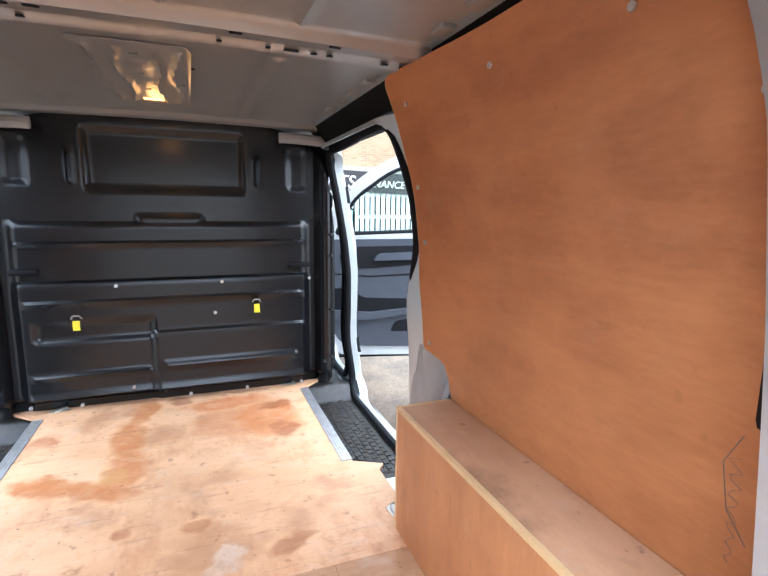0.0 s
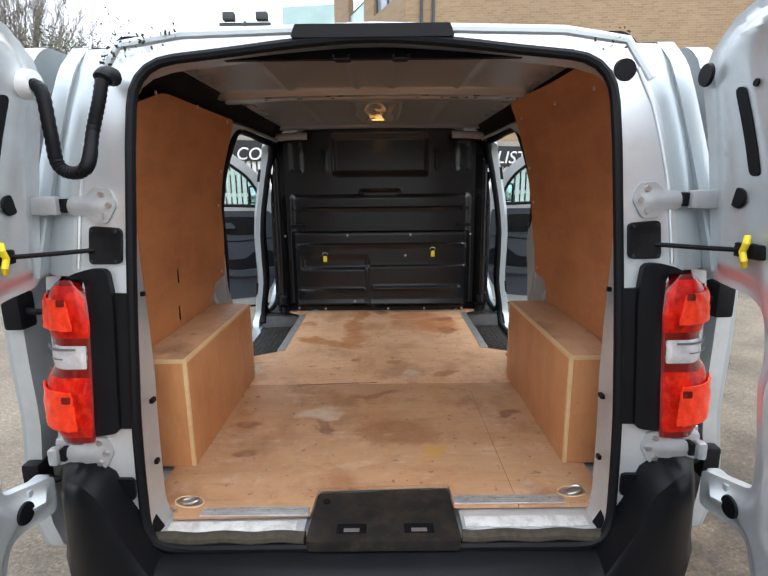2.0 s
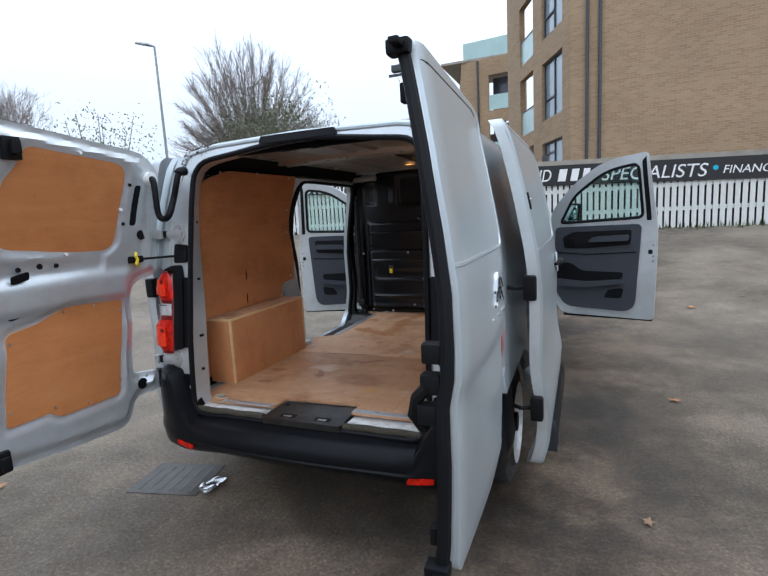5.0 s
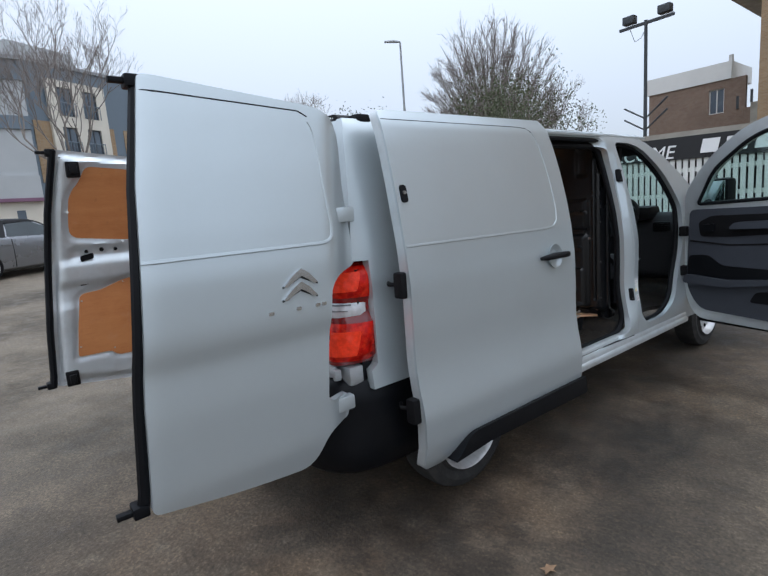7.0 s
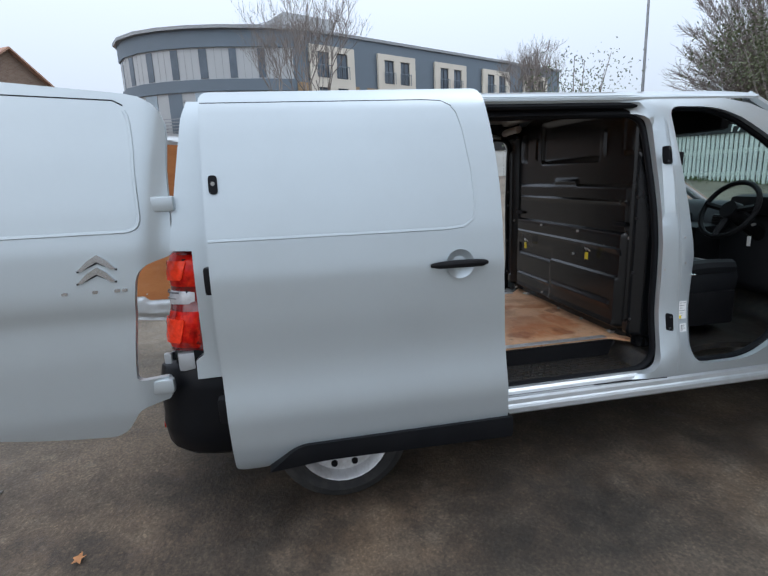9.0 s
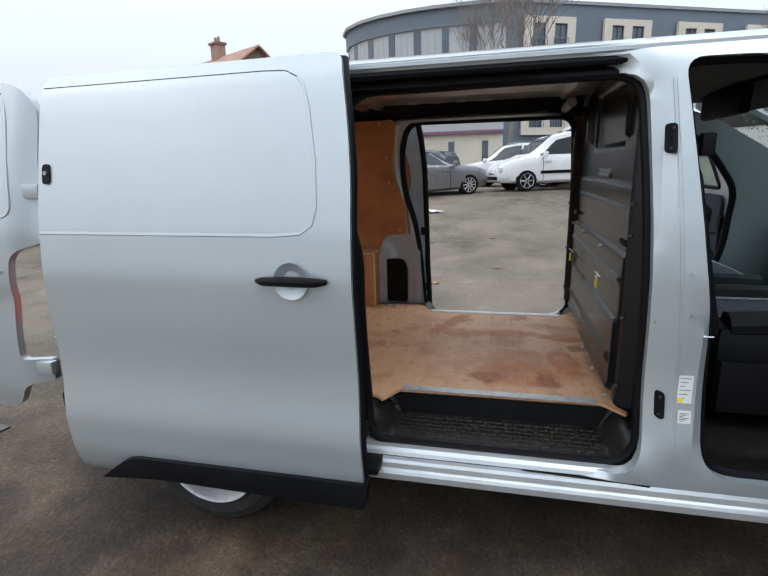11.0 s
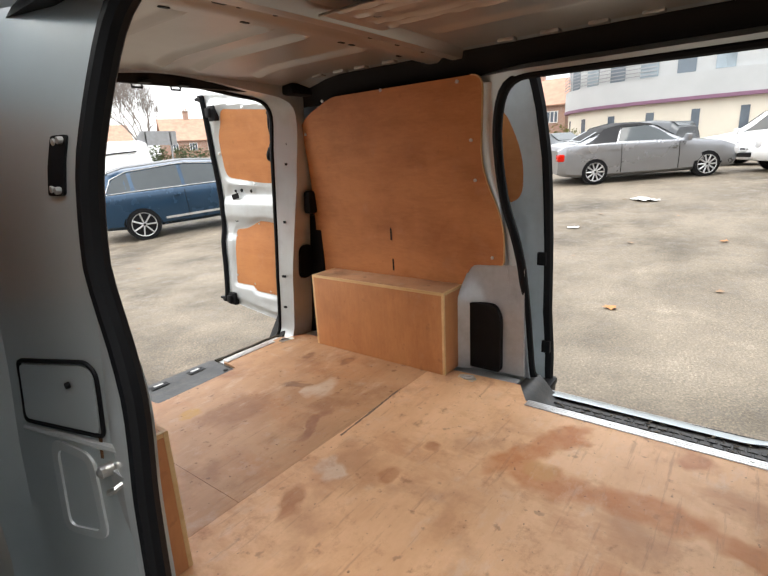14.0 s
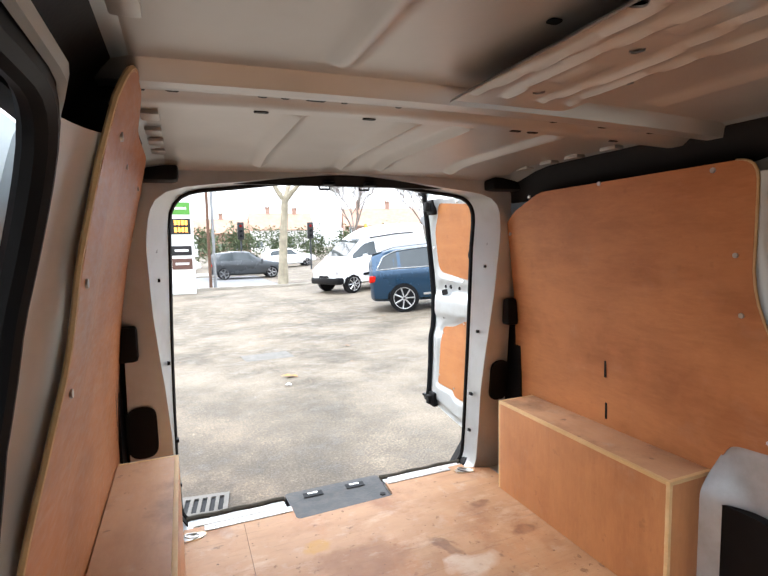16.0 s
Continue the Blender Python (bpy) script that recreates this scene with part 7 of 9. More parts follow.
def sign_words(text, x0, x1, size=0.46, dz=0.0):
    ob = words(text, size, Matrix.Identity(4), SIGN_WHITE, fence, "sign_lettering", 0.006, 0.18)
    xs = [v.co.x for v in ob.data.vertices]
    k = (x1 - x0) / (max(xs) - min(xs))
    xc = (x0 + x1) / 2
    ob.data.transform(Matrix.Translation((x0, WALL_Y - 0.068, sign_z(xc) + dz)) @ Matrix.Rotation(-0.032 * -1 * -1, 4, "Y").inverted() @ Matrix.Rotation(radians(90), 4, "X") @ Matrix.Diagonal((k, 1, 1, 1)) @ Matrix.Translation((-min(xs), 0, 0)))
    return ob


sign_words("PART EXCHANGE WELCOME", -8.6, -2.65)
sign_words("AND", -0.30, 0.46)
sign_words("SPECIALISTS", 1.72, 4.10)
sign_words("FINANCE AVAILABLE", 4.42, 6.9, 0.27)
for x0, x1 in ((-2.12, -1.70), (-1.62, -1.12), (-1.04, -0.46), (0.62, 0.88), (0.94, 1.18), (1.23, 1.45), (1.50, 1.58)):
    bm = sheet([(x0, -0.16), (x1 - 0.06, -0.16), (x1, 0.16), (x0 + 0.06, 0.16)], (), lambda u, v, d: (u, WALL_Y - 0.074 + d, sign_z(u) + v), 0.012, 0.3)
    part("sign_bar", bm, SIGN_WHITE, fence, "plain white bar", 0)
part("sign_spot", disc_on((4.26, WALL_Y - 0.066, sign_z(4.26) + 0.02), (0, -1, 0), 0.06, 0.012), CYAN, fence, "cyan round spot")

grass = bmesh.new()
rg = random.Random(4)
for i in range(1500):
    x, y = rg.uniform(-22, 17), WALL_Y - 0.08 - abs(rg.gauss(0, 0.16))
    z, h, a = ground_z(x, y), rg.uniform(0.04, 0.17), rg.uniform(0, 3.14)
    v = [grass.verts.new((x + 0.02 * math.cos(a), y + 0.02 * math.sin(a), z)), grass.verts.new((x - 0.02 * math.cos(a), y - 0.02 * math.sin(a), z)), grass.verts.new((x + rg.uniform(-0.04, 0.04), y + rg.uniform(-0.04, 0.04), z + h))]
    grass.faces.new(v)
GRASS = surface("rough_grass", (0.075, 0.095, 0.03), 0.8, 0, 0.35, 2, 20, 0)
tagged(part("verge_grass", grass, GRASS, None, "", 0), "rough weeds along the foot of the fence", "grass", kind="stuff")

# floodlight mast and street lamps
mast = base("floodlight_mast", "thin dark mast with two floodlights on a crossbar", "floodlight", at=(-3.62, 13.05, 0.8))
bm = bmesh.new()
cyl(bm, (0, 0, 0), (0, 0, 5.0), 0.05, 0.04, 10)
part("pole", bm, DARK_STEEL, mast)
part("crossbar", boxes((-0.68, -0.03, 4.90, 0.68, 0.03, 4.97)), DARK_STEEL, mast)
for x in (-0.42, 0.46):
    bm = boxes((x - 0.15, -0.10, 5.02, x + 0.15, 0.12, 5.22), bevel=0.02)
    part("floodlight", bm, DARK_STEEL, mast, "dark floodlight head")
for z in (2.75, 2.45):
    part("bracket", tube(bmesh.new(), [(-0.55, 0, z + 0.15), (0, 0, z - 0.2), (0.55, 0, z + 0.25)], 0.025, 6), DARK_STEEL, mast)
part("hanging_cable", tube(bmesh.new(), [(-0.4, 0.0, 4.88), (-0.28, 0, 4.55), (-0.12, 0, 4.6), (-0.03, 0, 4.75)], 0.008, 5), DARK_STEEL, mast)


def street_lamp(x, y, h, toward=(-1, 0)):
    t = base("street_lamp", "tall grey street lamp column", "street lamp", "street lamps", at=(x, y, ground_z(x, y)))
    bm = bmesh.new()
    cyl(bm, (0, 0, 0), (0, 0, 1.2), 0.10, 0.10, 12)
    cyl(bm, (0, 0, 1.2), (0, 0, h), 0.065, 0.045, 12)
    part("column", bm, GALV, t)
    d = Vector((*toward, 0)).normalized()
    bm = bmesh.new()
    tube(bm, [(0, 0, h), d * 0.3 + Vector((0, 0, h + 0.05)), d * 0.75 + Vector((0, 0, h + 0.08))], 0.06, 8, False, [0.04, 0.07, 0.05])
    part("lantern", bm, GALV, t, "flat lantern head")


street_lamp(-16.2, 15.7, 7.9, (-0.7, -0.7))
street_lamp(-24, 33, 8.0, (-1, 0))

# ------------------------------------------------------------------ buildings
BRICK_Y = bricks("buff_brick", (0.37, 0.255, 0.145), (0.30, 0.195, 0.105), (0.34, 0.29, 0.22))
BRICK_R = bricks("red_brick", (0.38, 0.22, 0.16), (0.31, 0.175, 0.125), (0.38, 0.34, 0.30))
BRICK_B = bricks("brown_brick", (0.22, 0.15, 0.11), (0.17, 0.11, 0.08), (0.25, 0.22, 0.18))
FRAME_DARK = surface("dark_window_frame", (0.05, 0.055, 0.065), 0.5, 0, 0.1, 3, 40, 0)
PANE = surface("window_pane", (0.32, 0.38, 0.42), 0.08, 0.3, 0.25, 0.6, 4, 0)
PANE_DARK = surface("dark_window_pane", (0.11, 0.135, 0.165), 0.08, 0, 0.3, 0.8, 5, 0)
BALUSTRADE = surface("green_balustrade_glass", (0.42, 0.58, 0.56), 0.1, 0.1, 0.1, 1, 10, 0)
CREAM = surface("cream_render", (0.66, 0.61, 0.52), 0.8, 0, 0.07, 0.6, 20, 0.1)
SLATE = surface("blue_grey_cladding", (0.15, 0.185, 0.22), 0.6, 0.1, 0.08, 0.4, 12, 0.05)
PALE = surface("pale_cladding", (0.44, 0.455, 0.46), 0.6, 0, 0.06, 0.5, 14, 0.05)
PURPLE = surface("purple_band", (0.20, 0.10, 0.16), 0.6, 0, 0.1, 1, 20, 0)
TILE = surface("clay_roof_tiles", (0.40, 0.235, 0.165), 0.85, 0, 0.25, 1.2, 9, 0.4)
RENDER_W = surface("white_render", (0.70, 0.69, 0.66), 0.85, 0, 0.08, 0.8, 20, 0.1)


def face_frame(p, q):
    """Axes of a wall from p to q in plan: at(u along, out, z)."""
    p, q = Vector(p), Vector(q)
    d = (q - p).normalized()
    n = Vector((d.y, -d.x))
    return lambda u, o, z: (p.x + d.x * u + n.x * o, p.y + d.y * u + n.y * o, z)


def wall_block(at, u0, u1, z0, z1, o0, o1):
    bm = bmesh.new()
    vs = [bm.verts.new(at(u, o, z)) for u in (u0, u1) for o in (o0, o1) for z in (z0, z1)]
    for f in ((0, 1, 3, 2), (4, 6, 7, 5), (0, 4, 5, 1), (2, 3, 7, 6), (0, 2, 6, 4), (1, 5, 7, 3)):
        bm.faces.new([vs[i] for i in f])
    return bm


def wall_with_holes(at, u0, u1, z0, z1, holes, thick, mat, parent, name="wall"):
    hs = [[(a, c), (b, c), (b, d), (a, d)] for a, b, c, d in holes]
    return part(name, sheet([(u0, z0), (u1, z0), (u1, z1), (u0, z1)], hs, lambda u, v, d: at(u, -d, v), thick, 4.0), mat, parent, "", 0)


def window_in(at, a, b, c, d, parent, deep=0.14, bars=1, pane=None, sill=True, frame_mat=None, t=0.06):
    w = part("window", wall_block(at, a, b, c, d, -deep - 0.02, -deep), pane or PANE, parent, "", 0)
    fm = frame_mat or FRAME_DARK
    for row in ((a, a + t, c, d), (b - t, b, c, d), (a + t, b - t, c, c + t), (a + t, b - t, d - t, d)):
        part("window_frame", wall_block(at, *row, -deep, -deep + 0.05), fm, w, "", 0)
    for k in range(bars):
        u = a + (b - a) * (k + 1) / (bars + 1)
        part("mullion", wall_block(at, u - t / 2, u + t / 2, c + t, d - t, -deep, -deep + 0.045), fm, w, "", 0)
    return w


def brick_flats():
    b = base("brick_flats", "buff brick block of flats with recessed balconies", "building")
    corner, end = (0.83, 17.3), (0.83 - 0.384 * 8.1, 17.3 + 0.923 * 8.1)
    L = face_frame(end, corner)
    n = 8.1
    holes, wins, bals = [], [], []
    for top in (4.05, 7.15, 10.25, 13.35):
        wins.append((n - 2.95, n - 0.75, top - 2.2 if top > 4.1 else top - 1.2, top))
        bals.append((n - 6.0, n - 4.05, top - 2.35, top + 0.15))
    holes = wins + bals
    wall_with_holes(L, 0, n, 0.4, 15, holes, 0.25, BRICK_Y, b)
    for a, c2, z0, z1 in wins:
        w = window_in(L, a, c2, z0, z1, b, 0.16, 1)
        part("transom", wall_block(L, a + 0.06, a + (c2 - a) / 2, z0 + 0.75, z0 + 0.81, -0.15, -0.10), FRAME_DARK, w, "", 0)
    for a, c2, z0, z1 in bals:
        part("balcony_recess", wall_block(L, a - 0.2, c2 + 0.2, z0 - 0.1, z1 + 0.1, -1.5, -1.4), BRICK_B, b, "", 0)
        part("balcony_door", wall_block(L, a + 0.5, c2 - 0.1, z0, z1 - 0.3, -1.4, -1.34), PANE_DARK, b, "", 0)
        part("balustrade", wall_block(L, a, c2, z0 + 0.05, z0 + 1.05, -0.12, -0.09), BALUSTRADE, b, "green glass balustrade", 0)
        part("balustrade_rail", wall_block(L, a, c2, z0 + 1.05, z0 + 1.1, -0.14, -0.07), FRAME_DARK, b, "", 0)
    S = face_frame(corner, (24, 16.4))
    part("wall", wall_block(S, 0, 23.2, 0.4, 15, -0.3, 0), BRICK_Y, b, "", 0)
    for u in (0.55, 0.95):
        bm = bmesh.new()
        cyl(bm, S(u, 0.08, 0.5), S(u, 0.08, 15), 0.055, 0.055, 10)
        part("drainpipe", bm, FRAME_DARK, b, "black drainpipe")
    part("vent", boxes((-0.1, 16.9, 3.1, 0.1, 17.1, 3.3), bevel=0.03), FRAME_DARK, b)
    # lower wing further back
    wing = face_frame((-6.6, 33.5), (-2.4, 33.0))
    wins = [(1.9, 3.6, z, z + 2.3) for z in (2.0, 5.1, 8.2)]
    wall_with_holes(wing, 0, 4.4, 0.4, 11.6, wins, 0.25, BRICK_Y, b)
    for a, c2, z0, z1 in wins:
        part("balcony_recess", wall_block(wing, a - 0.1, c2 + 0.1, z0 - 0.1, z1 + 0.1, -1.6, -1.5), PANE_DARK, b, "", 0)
        part("balustrade", wall_block(wing, a, c2, z0 + 0.05, z0 + 1.0, -0.12, -0.09), BALUSTRADE, b, "green glass balustrade", 0)
    side = face_frame((-8.2, 40.0), (-6.6, 33.5))
    wins = [(1.2, 4.6, z, z + 2.3) for z in (2.0, 5.1, 8.2)]
    wall_with_holes(side, 0, 6.69, 0.4, 11.6, wins, 0.25, BRICK_Y, b)
    for a, c2, z0, z1 in wins:
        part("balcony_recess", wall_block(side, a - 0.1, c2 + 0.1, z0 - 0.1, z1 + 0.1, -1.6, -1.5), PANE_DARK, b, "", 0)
        part("balustrade", wall_block(side, a, c2, z0 + 0.05, z0 + 1.0, -0.12, -0.09), BALUSTRADE, b, "green glass balustrade", 0)
    part("roof", boxes((-8.0, 33.4, 11.6, -2.4, 40, 11.75)), CONCRETE, b, "", 0)
    part("balustrade", wall_block(wing, 0.1, 4.3, 11.75, 12.9, -0.3, -0.26), BALUSTRADE, b, "green glass balustrade", 0)
    part("balustrade", wall_block(side, 0.2, 6.5, 11.75, 12.9, -0.3, -0.26), BALUSTRADE, b, "green glass balustrade", 0)
    bm = bmesh.new()
    cyl(bm, wing(1.2, 0.08, 0.5), wing(1.2, 0.08, 11.5), 0.07, 0.07, 8)
    part("drainpipe", bm, FRAME_DARK, b, "black drainpipe")


brick_flats()


def brown_house():
    b = base("brown_brick_house", "brown brick house with a white roof storey", "building")
    F = face_frame((-14.6, 38.5), (-8.6, 38.5))
    wins = [(3.9, 4.8, 6.2, 7.8)]
    wall_with_holes(F, 0, 6, 0.5, 8.3, wins, 0.3, BRICK_B, b)
    window_in(F, *wins[0], b, 0.15, 1, PANE_DARK, True, RENDER_W)
    part("roof_storey", wall_block(F, -0.1, 5.2, 8.3, 9.4, -4, 0.1), RENDER_W, b, "white roof storey", 0)
    part("side_wall", wall_block(F, 0, 0.3, 0.5, 8.3, -8, -0.3), BRICK_B, b, "", 0)
    part("roof_post", wall_block(F, 5.0, 5.2, 9.4, 9.8, -0.3, 0), RENDER_W, b, "", 0)
    st = base("brick_stair_wing", "low brown wing with a stepped stair parapet", "building")
    for k in range(10):
        part("parapet_step", boxes((-8.4 + k * 0.72, 36.2, 0.5, -7.68 + k * 0.72, 38.2, 6.0 + k * 0.26)), CONCRETE if k % 2 else BRICK_B, st, "", 0)
        part("parapet_post", boxes((-8.4 + k * 0.72, 36.1, 6.0 + k * 0.26, -8.28 + k * 0.72, 36.2, 6.75 + k * 0.26)), DARK_STEEL, st, "", 0)


brown_house()


def long_flats():
    b = base("long_flats", "long modern flats with cream panels and slate cladding", "building")
    p, q = (-58.6, 36.6), (-41.8, 2.2)
    F = face_frame(q, p)
    n = (Vector(q) - Vector(p)).length
    panels = []
    u = 1.5
    while u + 4.6 < n:
        panels.append((u, u + 4.6))
        u += 7.3
    part("wall", wall_block(F, 0, n, 0.3, 14.0, -10, 0), SLATE, b, "", 0)
    for a, c in panels:
        part("brick_panel", wall_block(F, a - 1.2, c + 0.6, 5.4, 9.9, 0, 0.06), BRICK_Y, b, "buff brick panel", 0)
        P = lambda uu, o, z: F(uu, o + 0.32, z)
        wins = [(a + k, a + k + 1.15, z, z + 2.1) for k in (0.75, 2.7) for z in (4.4, 7.5, 10.4)]
        wall_with_holes(P, a, c, 3.8, 13.0, wins, 0.25, CREAM, b, "cream_panel")
        for w in wins:
            window_in(P, *w, b, 0.16, 1, PANE_DARK, False, FRAME_DARK, 0.09)
            r = part("balcony_rail", wall_block(P, w[0] - 0.1, w[1] + 0.1, w[2] + 0.95, w[2] + 1.02, 0.10, 0.14), SLATE, b, "small balcony rail", 0)
            for k in range(7):
                uu = w[0] - 0.1 + k * (w[1] - w[0] + 0.2) / 6
                part("bar", wall_block(P, uu - 0.02, uu + 0.02, w[2], w[2] + 0.95, 0.10, 0.13), SLATE, r, "", 0)
    part("parapet", wall_block(F, -0.2, n + 0.2, 14.0, 14.25, -10, 0.15), GALV, b, "", 0)
    part("roof_plant", wall_block(F, 0.5, 5.5, 14.25, 15.9, -7, -2), PALE, b, "pale roof plant room", 0)


long_flats()


def round_building():
    b = base("round_ended_building", "round-ended modern building in pale and slate bands", "building")
    nose = [(-46.5, -12.5), (-44.6, -11.6), (-43.0, -10.0), (-41.9, -8.0), (-41.2, -5.8), (-40.8, -3.4), (-40.7, -0.6), (-40.9, 2.2)]
    back = [(-64, 2.2), (-64, -12.5)]

    def band(name, z0, z1, out, mat, label=""):
        pts = [Vector(p) for p in nose]
        bm = bmesh.new()
        ring = []
        for i, p in enumerate(pts):
            t = (pts[min(i + 1, len(pts) - 1)] - pts[max(i - 1, 0)]).normalized()
            ring.append(p + Vector((t.y, -t.x)) * out)
        ring += [Vector(p) for p in back]
        lo = [bm.verts.new((p.x, p.y, z0)) for p in ring]
        hi = [bm.verts.new((p.x, p.y, z1)) for p in ring]
        k = len(ring)
        for i in range(k):
            bm.faces.new((lo[i], lo[(i + 1) % k], hi[(i + 1) % k], hi[i]))
        bm.faces.new(hi), bm.faces.new(lo[::-1])
        return part(name, bm, mat, b, label, 25)
    band("ground_storey", 0.3, 4.0, 0.0, CREAM)
    band("purple_band", 4.0, 4.24, 0.35, PURPLE, "purple string course")
    band("pale_band", 4.24, 5.8, 0.3, PALE)
    band("middle_storey", 5.8, 9.0, 0.0, PALE)
    band("slate_band", 9.0, 9.9, 0.15, SLATE)
    band("upper_storey", 9.9, 12.3, 0.0, PALE)
    band("slate_top", 12.3, 13.6, 0.15, SLATE)
    band("roof_slab", 13.6, 13.85, 0.45, GALV)
    pts = dense(nose, 0.62, False)
    run = 0
    for i in range(len(pts) - 1):
        F = face_frame(pts[i], pts[i + 1])
        w = (Vector(pts[i + 1]) - Vector(pts[i])).length
        if i % 4 in (0, 1) and i < 28:
            part("window", wall_block(F, 0, w, 5.85, 8.95, 0.0, 0.05), PANE if i % 8 < 4 else SLATE, b, "tall sky-blue window", 0)
        if i % 4 == 1 and i < 26:
            part("window", wall_block(F, 0, w, 10.0, 12.2, 0.0, 0.05), PANE_DARK, b, "dark window", 0)
        if i % 5 == 2:
            part("window", wall_block(F, 0, w * 0.9, 1.2, 3.4, 0.0, 0.05), PANE_DARK, b, "dark window", 0)
        for z in (5.95, 6.2, 6.45, 6.7, 6.95) if i < 18 else ():
            part("rail", wall_block(F, 0, w, z, z + 0.06, 0.35, 0.40), GALV, b, "balcony rail", 0)
        part("cladding_joint", wall_block(F, 0.0, 0.03, 9.95, 12.25, 0.0, 0.012), GALV, b, "", 0)
    bm = bmesh.new()
    for k in range(9):
        tube(bm, [(-52 + k, -6 + k, 14.1), (-52 + k, -6 + k, 15.6)], 0.03, 5)
    for z in (14.5, 14.9, 15.3, 15.6):
        tube(bm, [(-52, -6, z), (-44, 2, z)], 0.03, 5)
    part("roof_railing", bm, GALV, b, "grey roof railing")


round_building()


def gable_house(x, y, w, deep, eave, ridge, turn, walls, label, chimneys=((0.25, 0.5),), wins=True):
    z0 = ground_z(x, y)
    b = base("house", label, "house", "houses round the yard", at=(x, y, z0), turn=turn)
    bm = boxes((-w / 2, -deep / 2, -0.3, w / 2, deep / 2, eave))
    vs = [bm.verts.new(c) for c in ((-w / 2, -deep / 2, eave), (w / 2, -deep / 2, eave), (-w / 2, deep / 2, eave), (w / 2, deep / 2, eave), (-w / 2, 0, ridge), (w / 2, 0, ridge))]
    bm.faces.new((vs[0], vs[4], vs[2])), bm.faces.new((vs[1], vs[3], vs[5]))
    part("wall", bm, walls, b, "", 0)
    for s in (-1, 1):
        bm = bmesh.new()
        e, o = deep / 2 + 0.35, 0.12
        zz = eave - 0.35 * (ridge - eave) / (deep / 2)
        q = [(-w / 2 - 0.3, s * e, zz), (w / 2 + 0.3, s * e, zz), (w / 2 + 0.3, 0, ridge), (-w / 2 - 0.3, 0, ridge)]
        lo, hi = [bm.verts.new(p) for p in q], [bm.verts.new((p[0], p[1], p[2] + o)) for p in q]
        for f in ((0, 1, 2, 3),):
            bm.faces.new([lo[i] for i in f]), bm.faces.new([hi[i] for i in reversed(f)])
        for i in range(4):
            bm.faces.new((lo[i], lo[(i + 1) % 4], hi[(i + 1) % 4], hi[i]))
        part("roof", bm, TILE, b, "clay tiled roof slope", 0)
    for f, h in chimneys:
        cx = -w / 2 + w * f
        c = part("chimney", boxes((cx - 0.45, -0.35, ridge - 1.0, cx + 0.45, 0.35, ridge + 1.1 * h + 0.4)), BRICK_R, b, "brick chimney", 0)
        part("chimney_cap", boxes((cx - 0.55, -0.45, ridge + 1.1 * h + 0.4, cx + 0.55, 0.45, ridge + 1.1 * h + 0.55)), BRICK_B, c, "", 0)
        for k in (-0.22, 0.22):
            bm = bmesh.new()
            cyl(bm, (cx + k, 0, ridge + 1.1 * h + 0.55), (cx + k, 0, ridge + 1.1 * h + 0.95), 0.12, 0.1, 8)
            part("chimney_pot", bm, TILE, c)
    if wins:
        for s in (-1, 1):
            F = face_frame((-w / 2, -deep / 2), (w / 2, -deep / 2)) if s < 0 else face_frame((w / 2, deep / 2), (-w / 2, deep / 2))
            for k in range(max(2, int(w / 3))):
                u = (k + 0.5) * w / max(2, int(w / 3))
                for z in (0.9, 3.5):
                    if z + 1.3 < eave:
                        window_in(lambda a, o, zz: F(a, o + 0.2, zz), u - 0.7, u + 0.7, z, z + 1.3, b, 0.15, 2, PANE_DARK, True, RENDER_W, 0.09)
    return b


# beyond the road
gable_house(-20, -108, 13, 9, 4.8, 8.3, 176, RENDER_W, "white rendered house with clay tiled roof", ((0.3, 0.8), (0.75, 0.6)))
gable_house(-9, -112, 12, 9, 4.6, 7.6, 180, BRICK_R, "brick semi-detached house with tiled roof", ((0.4, 0.6),))
gable_house(3, -110, 11, 9, 4.6, 7.6, 182, RENDER_W, "rendered house with dark timber gable", ((0.5, 0.6),))
gable_house(-40, -98, 16, 10, 5.2, 8.8, 165, BRICK_R, "long red brick house with tall chimneys", ((0.2, 0.9), (0.6, 0.9)))
gable_house(-57, -84, 16, 10, 5.4, 9.2, 155, BRICK_R, "red brick terrace with clay roof", ((0.3, 0.8), (0.8, 0.8)))
gable_house(-63, -22, 12, 9, 5.6, 8.6, 85, BRICK_R, "red brick house behind the yard", ((0.3, 0.6),))
gable_house(-74, -25, 14, 9, 7.0, 10.0, 90, RENDER_W, "pale rendered three-storey house", ((0.5, 0.4),))
gable_house(-33.2, -18.6, 10, 8, 6.2, 9.2, 60, BRICK_B, "dark brick house with a broad chimney", ((0.5, 0.5),))

# ------------------------------------------------------------------ road, totem, signals
ROAD = surface("pale_road_tarmac", (0.17, 0.17, 0.175), 0.8, 0, 0.12, 0.5, 40, 0.3)
z = ground_z(0, -21)
tagged(part("road", sheet([(-150, -20.2), (150, -20.2), (150, -29.5), (-150, -29.5)], (), lambda u, v, d: (u, v, z + 0.006 - d), 0.006, 20), ROAD, None, "", 0), "pale tarmac road past the yard", "road", kind="structure")
for y in (-20.1, -29.6):
    tagged(part("kerb", boxes((-150, y - 0.07, z - 0.1, 150, y + 0.07, z + 0.11)), CONCRETE, None, "", 0), "concrete kerb along the road", "kerb", kind="structure")
PAVE = surface("paving", (0.30, 0.29, 0.27), 0.85, 0, 0.15, 0.7, 30, 0.3)
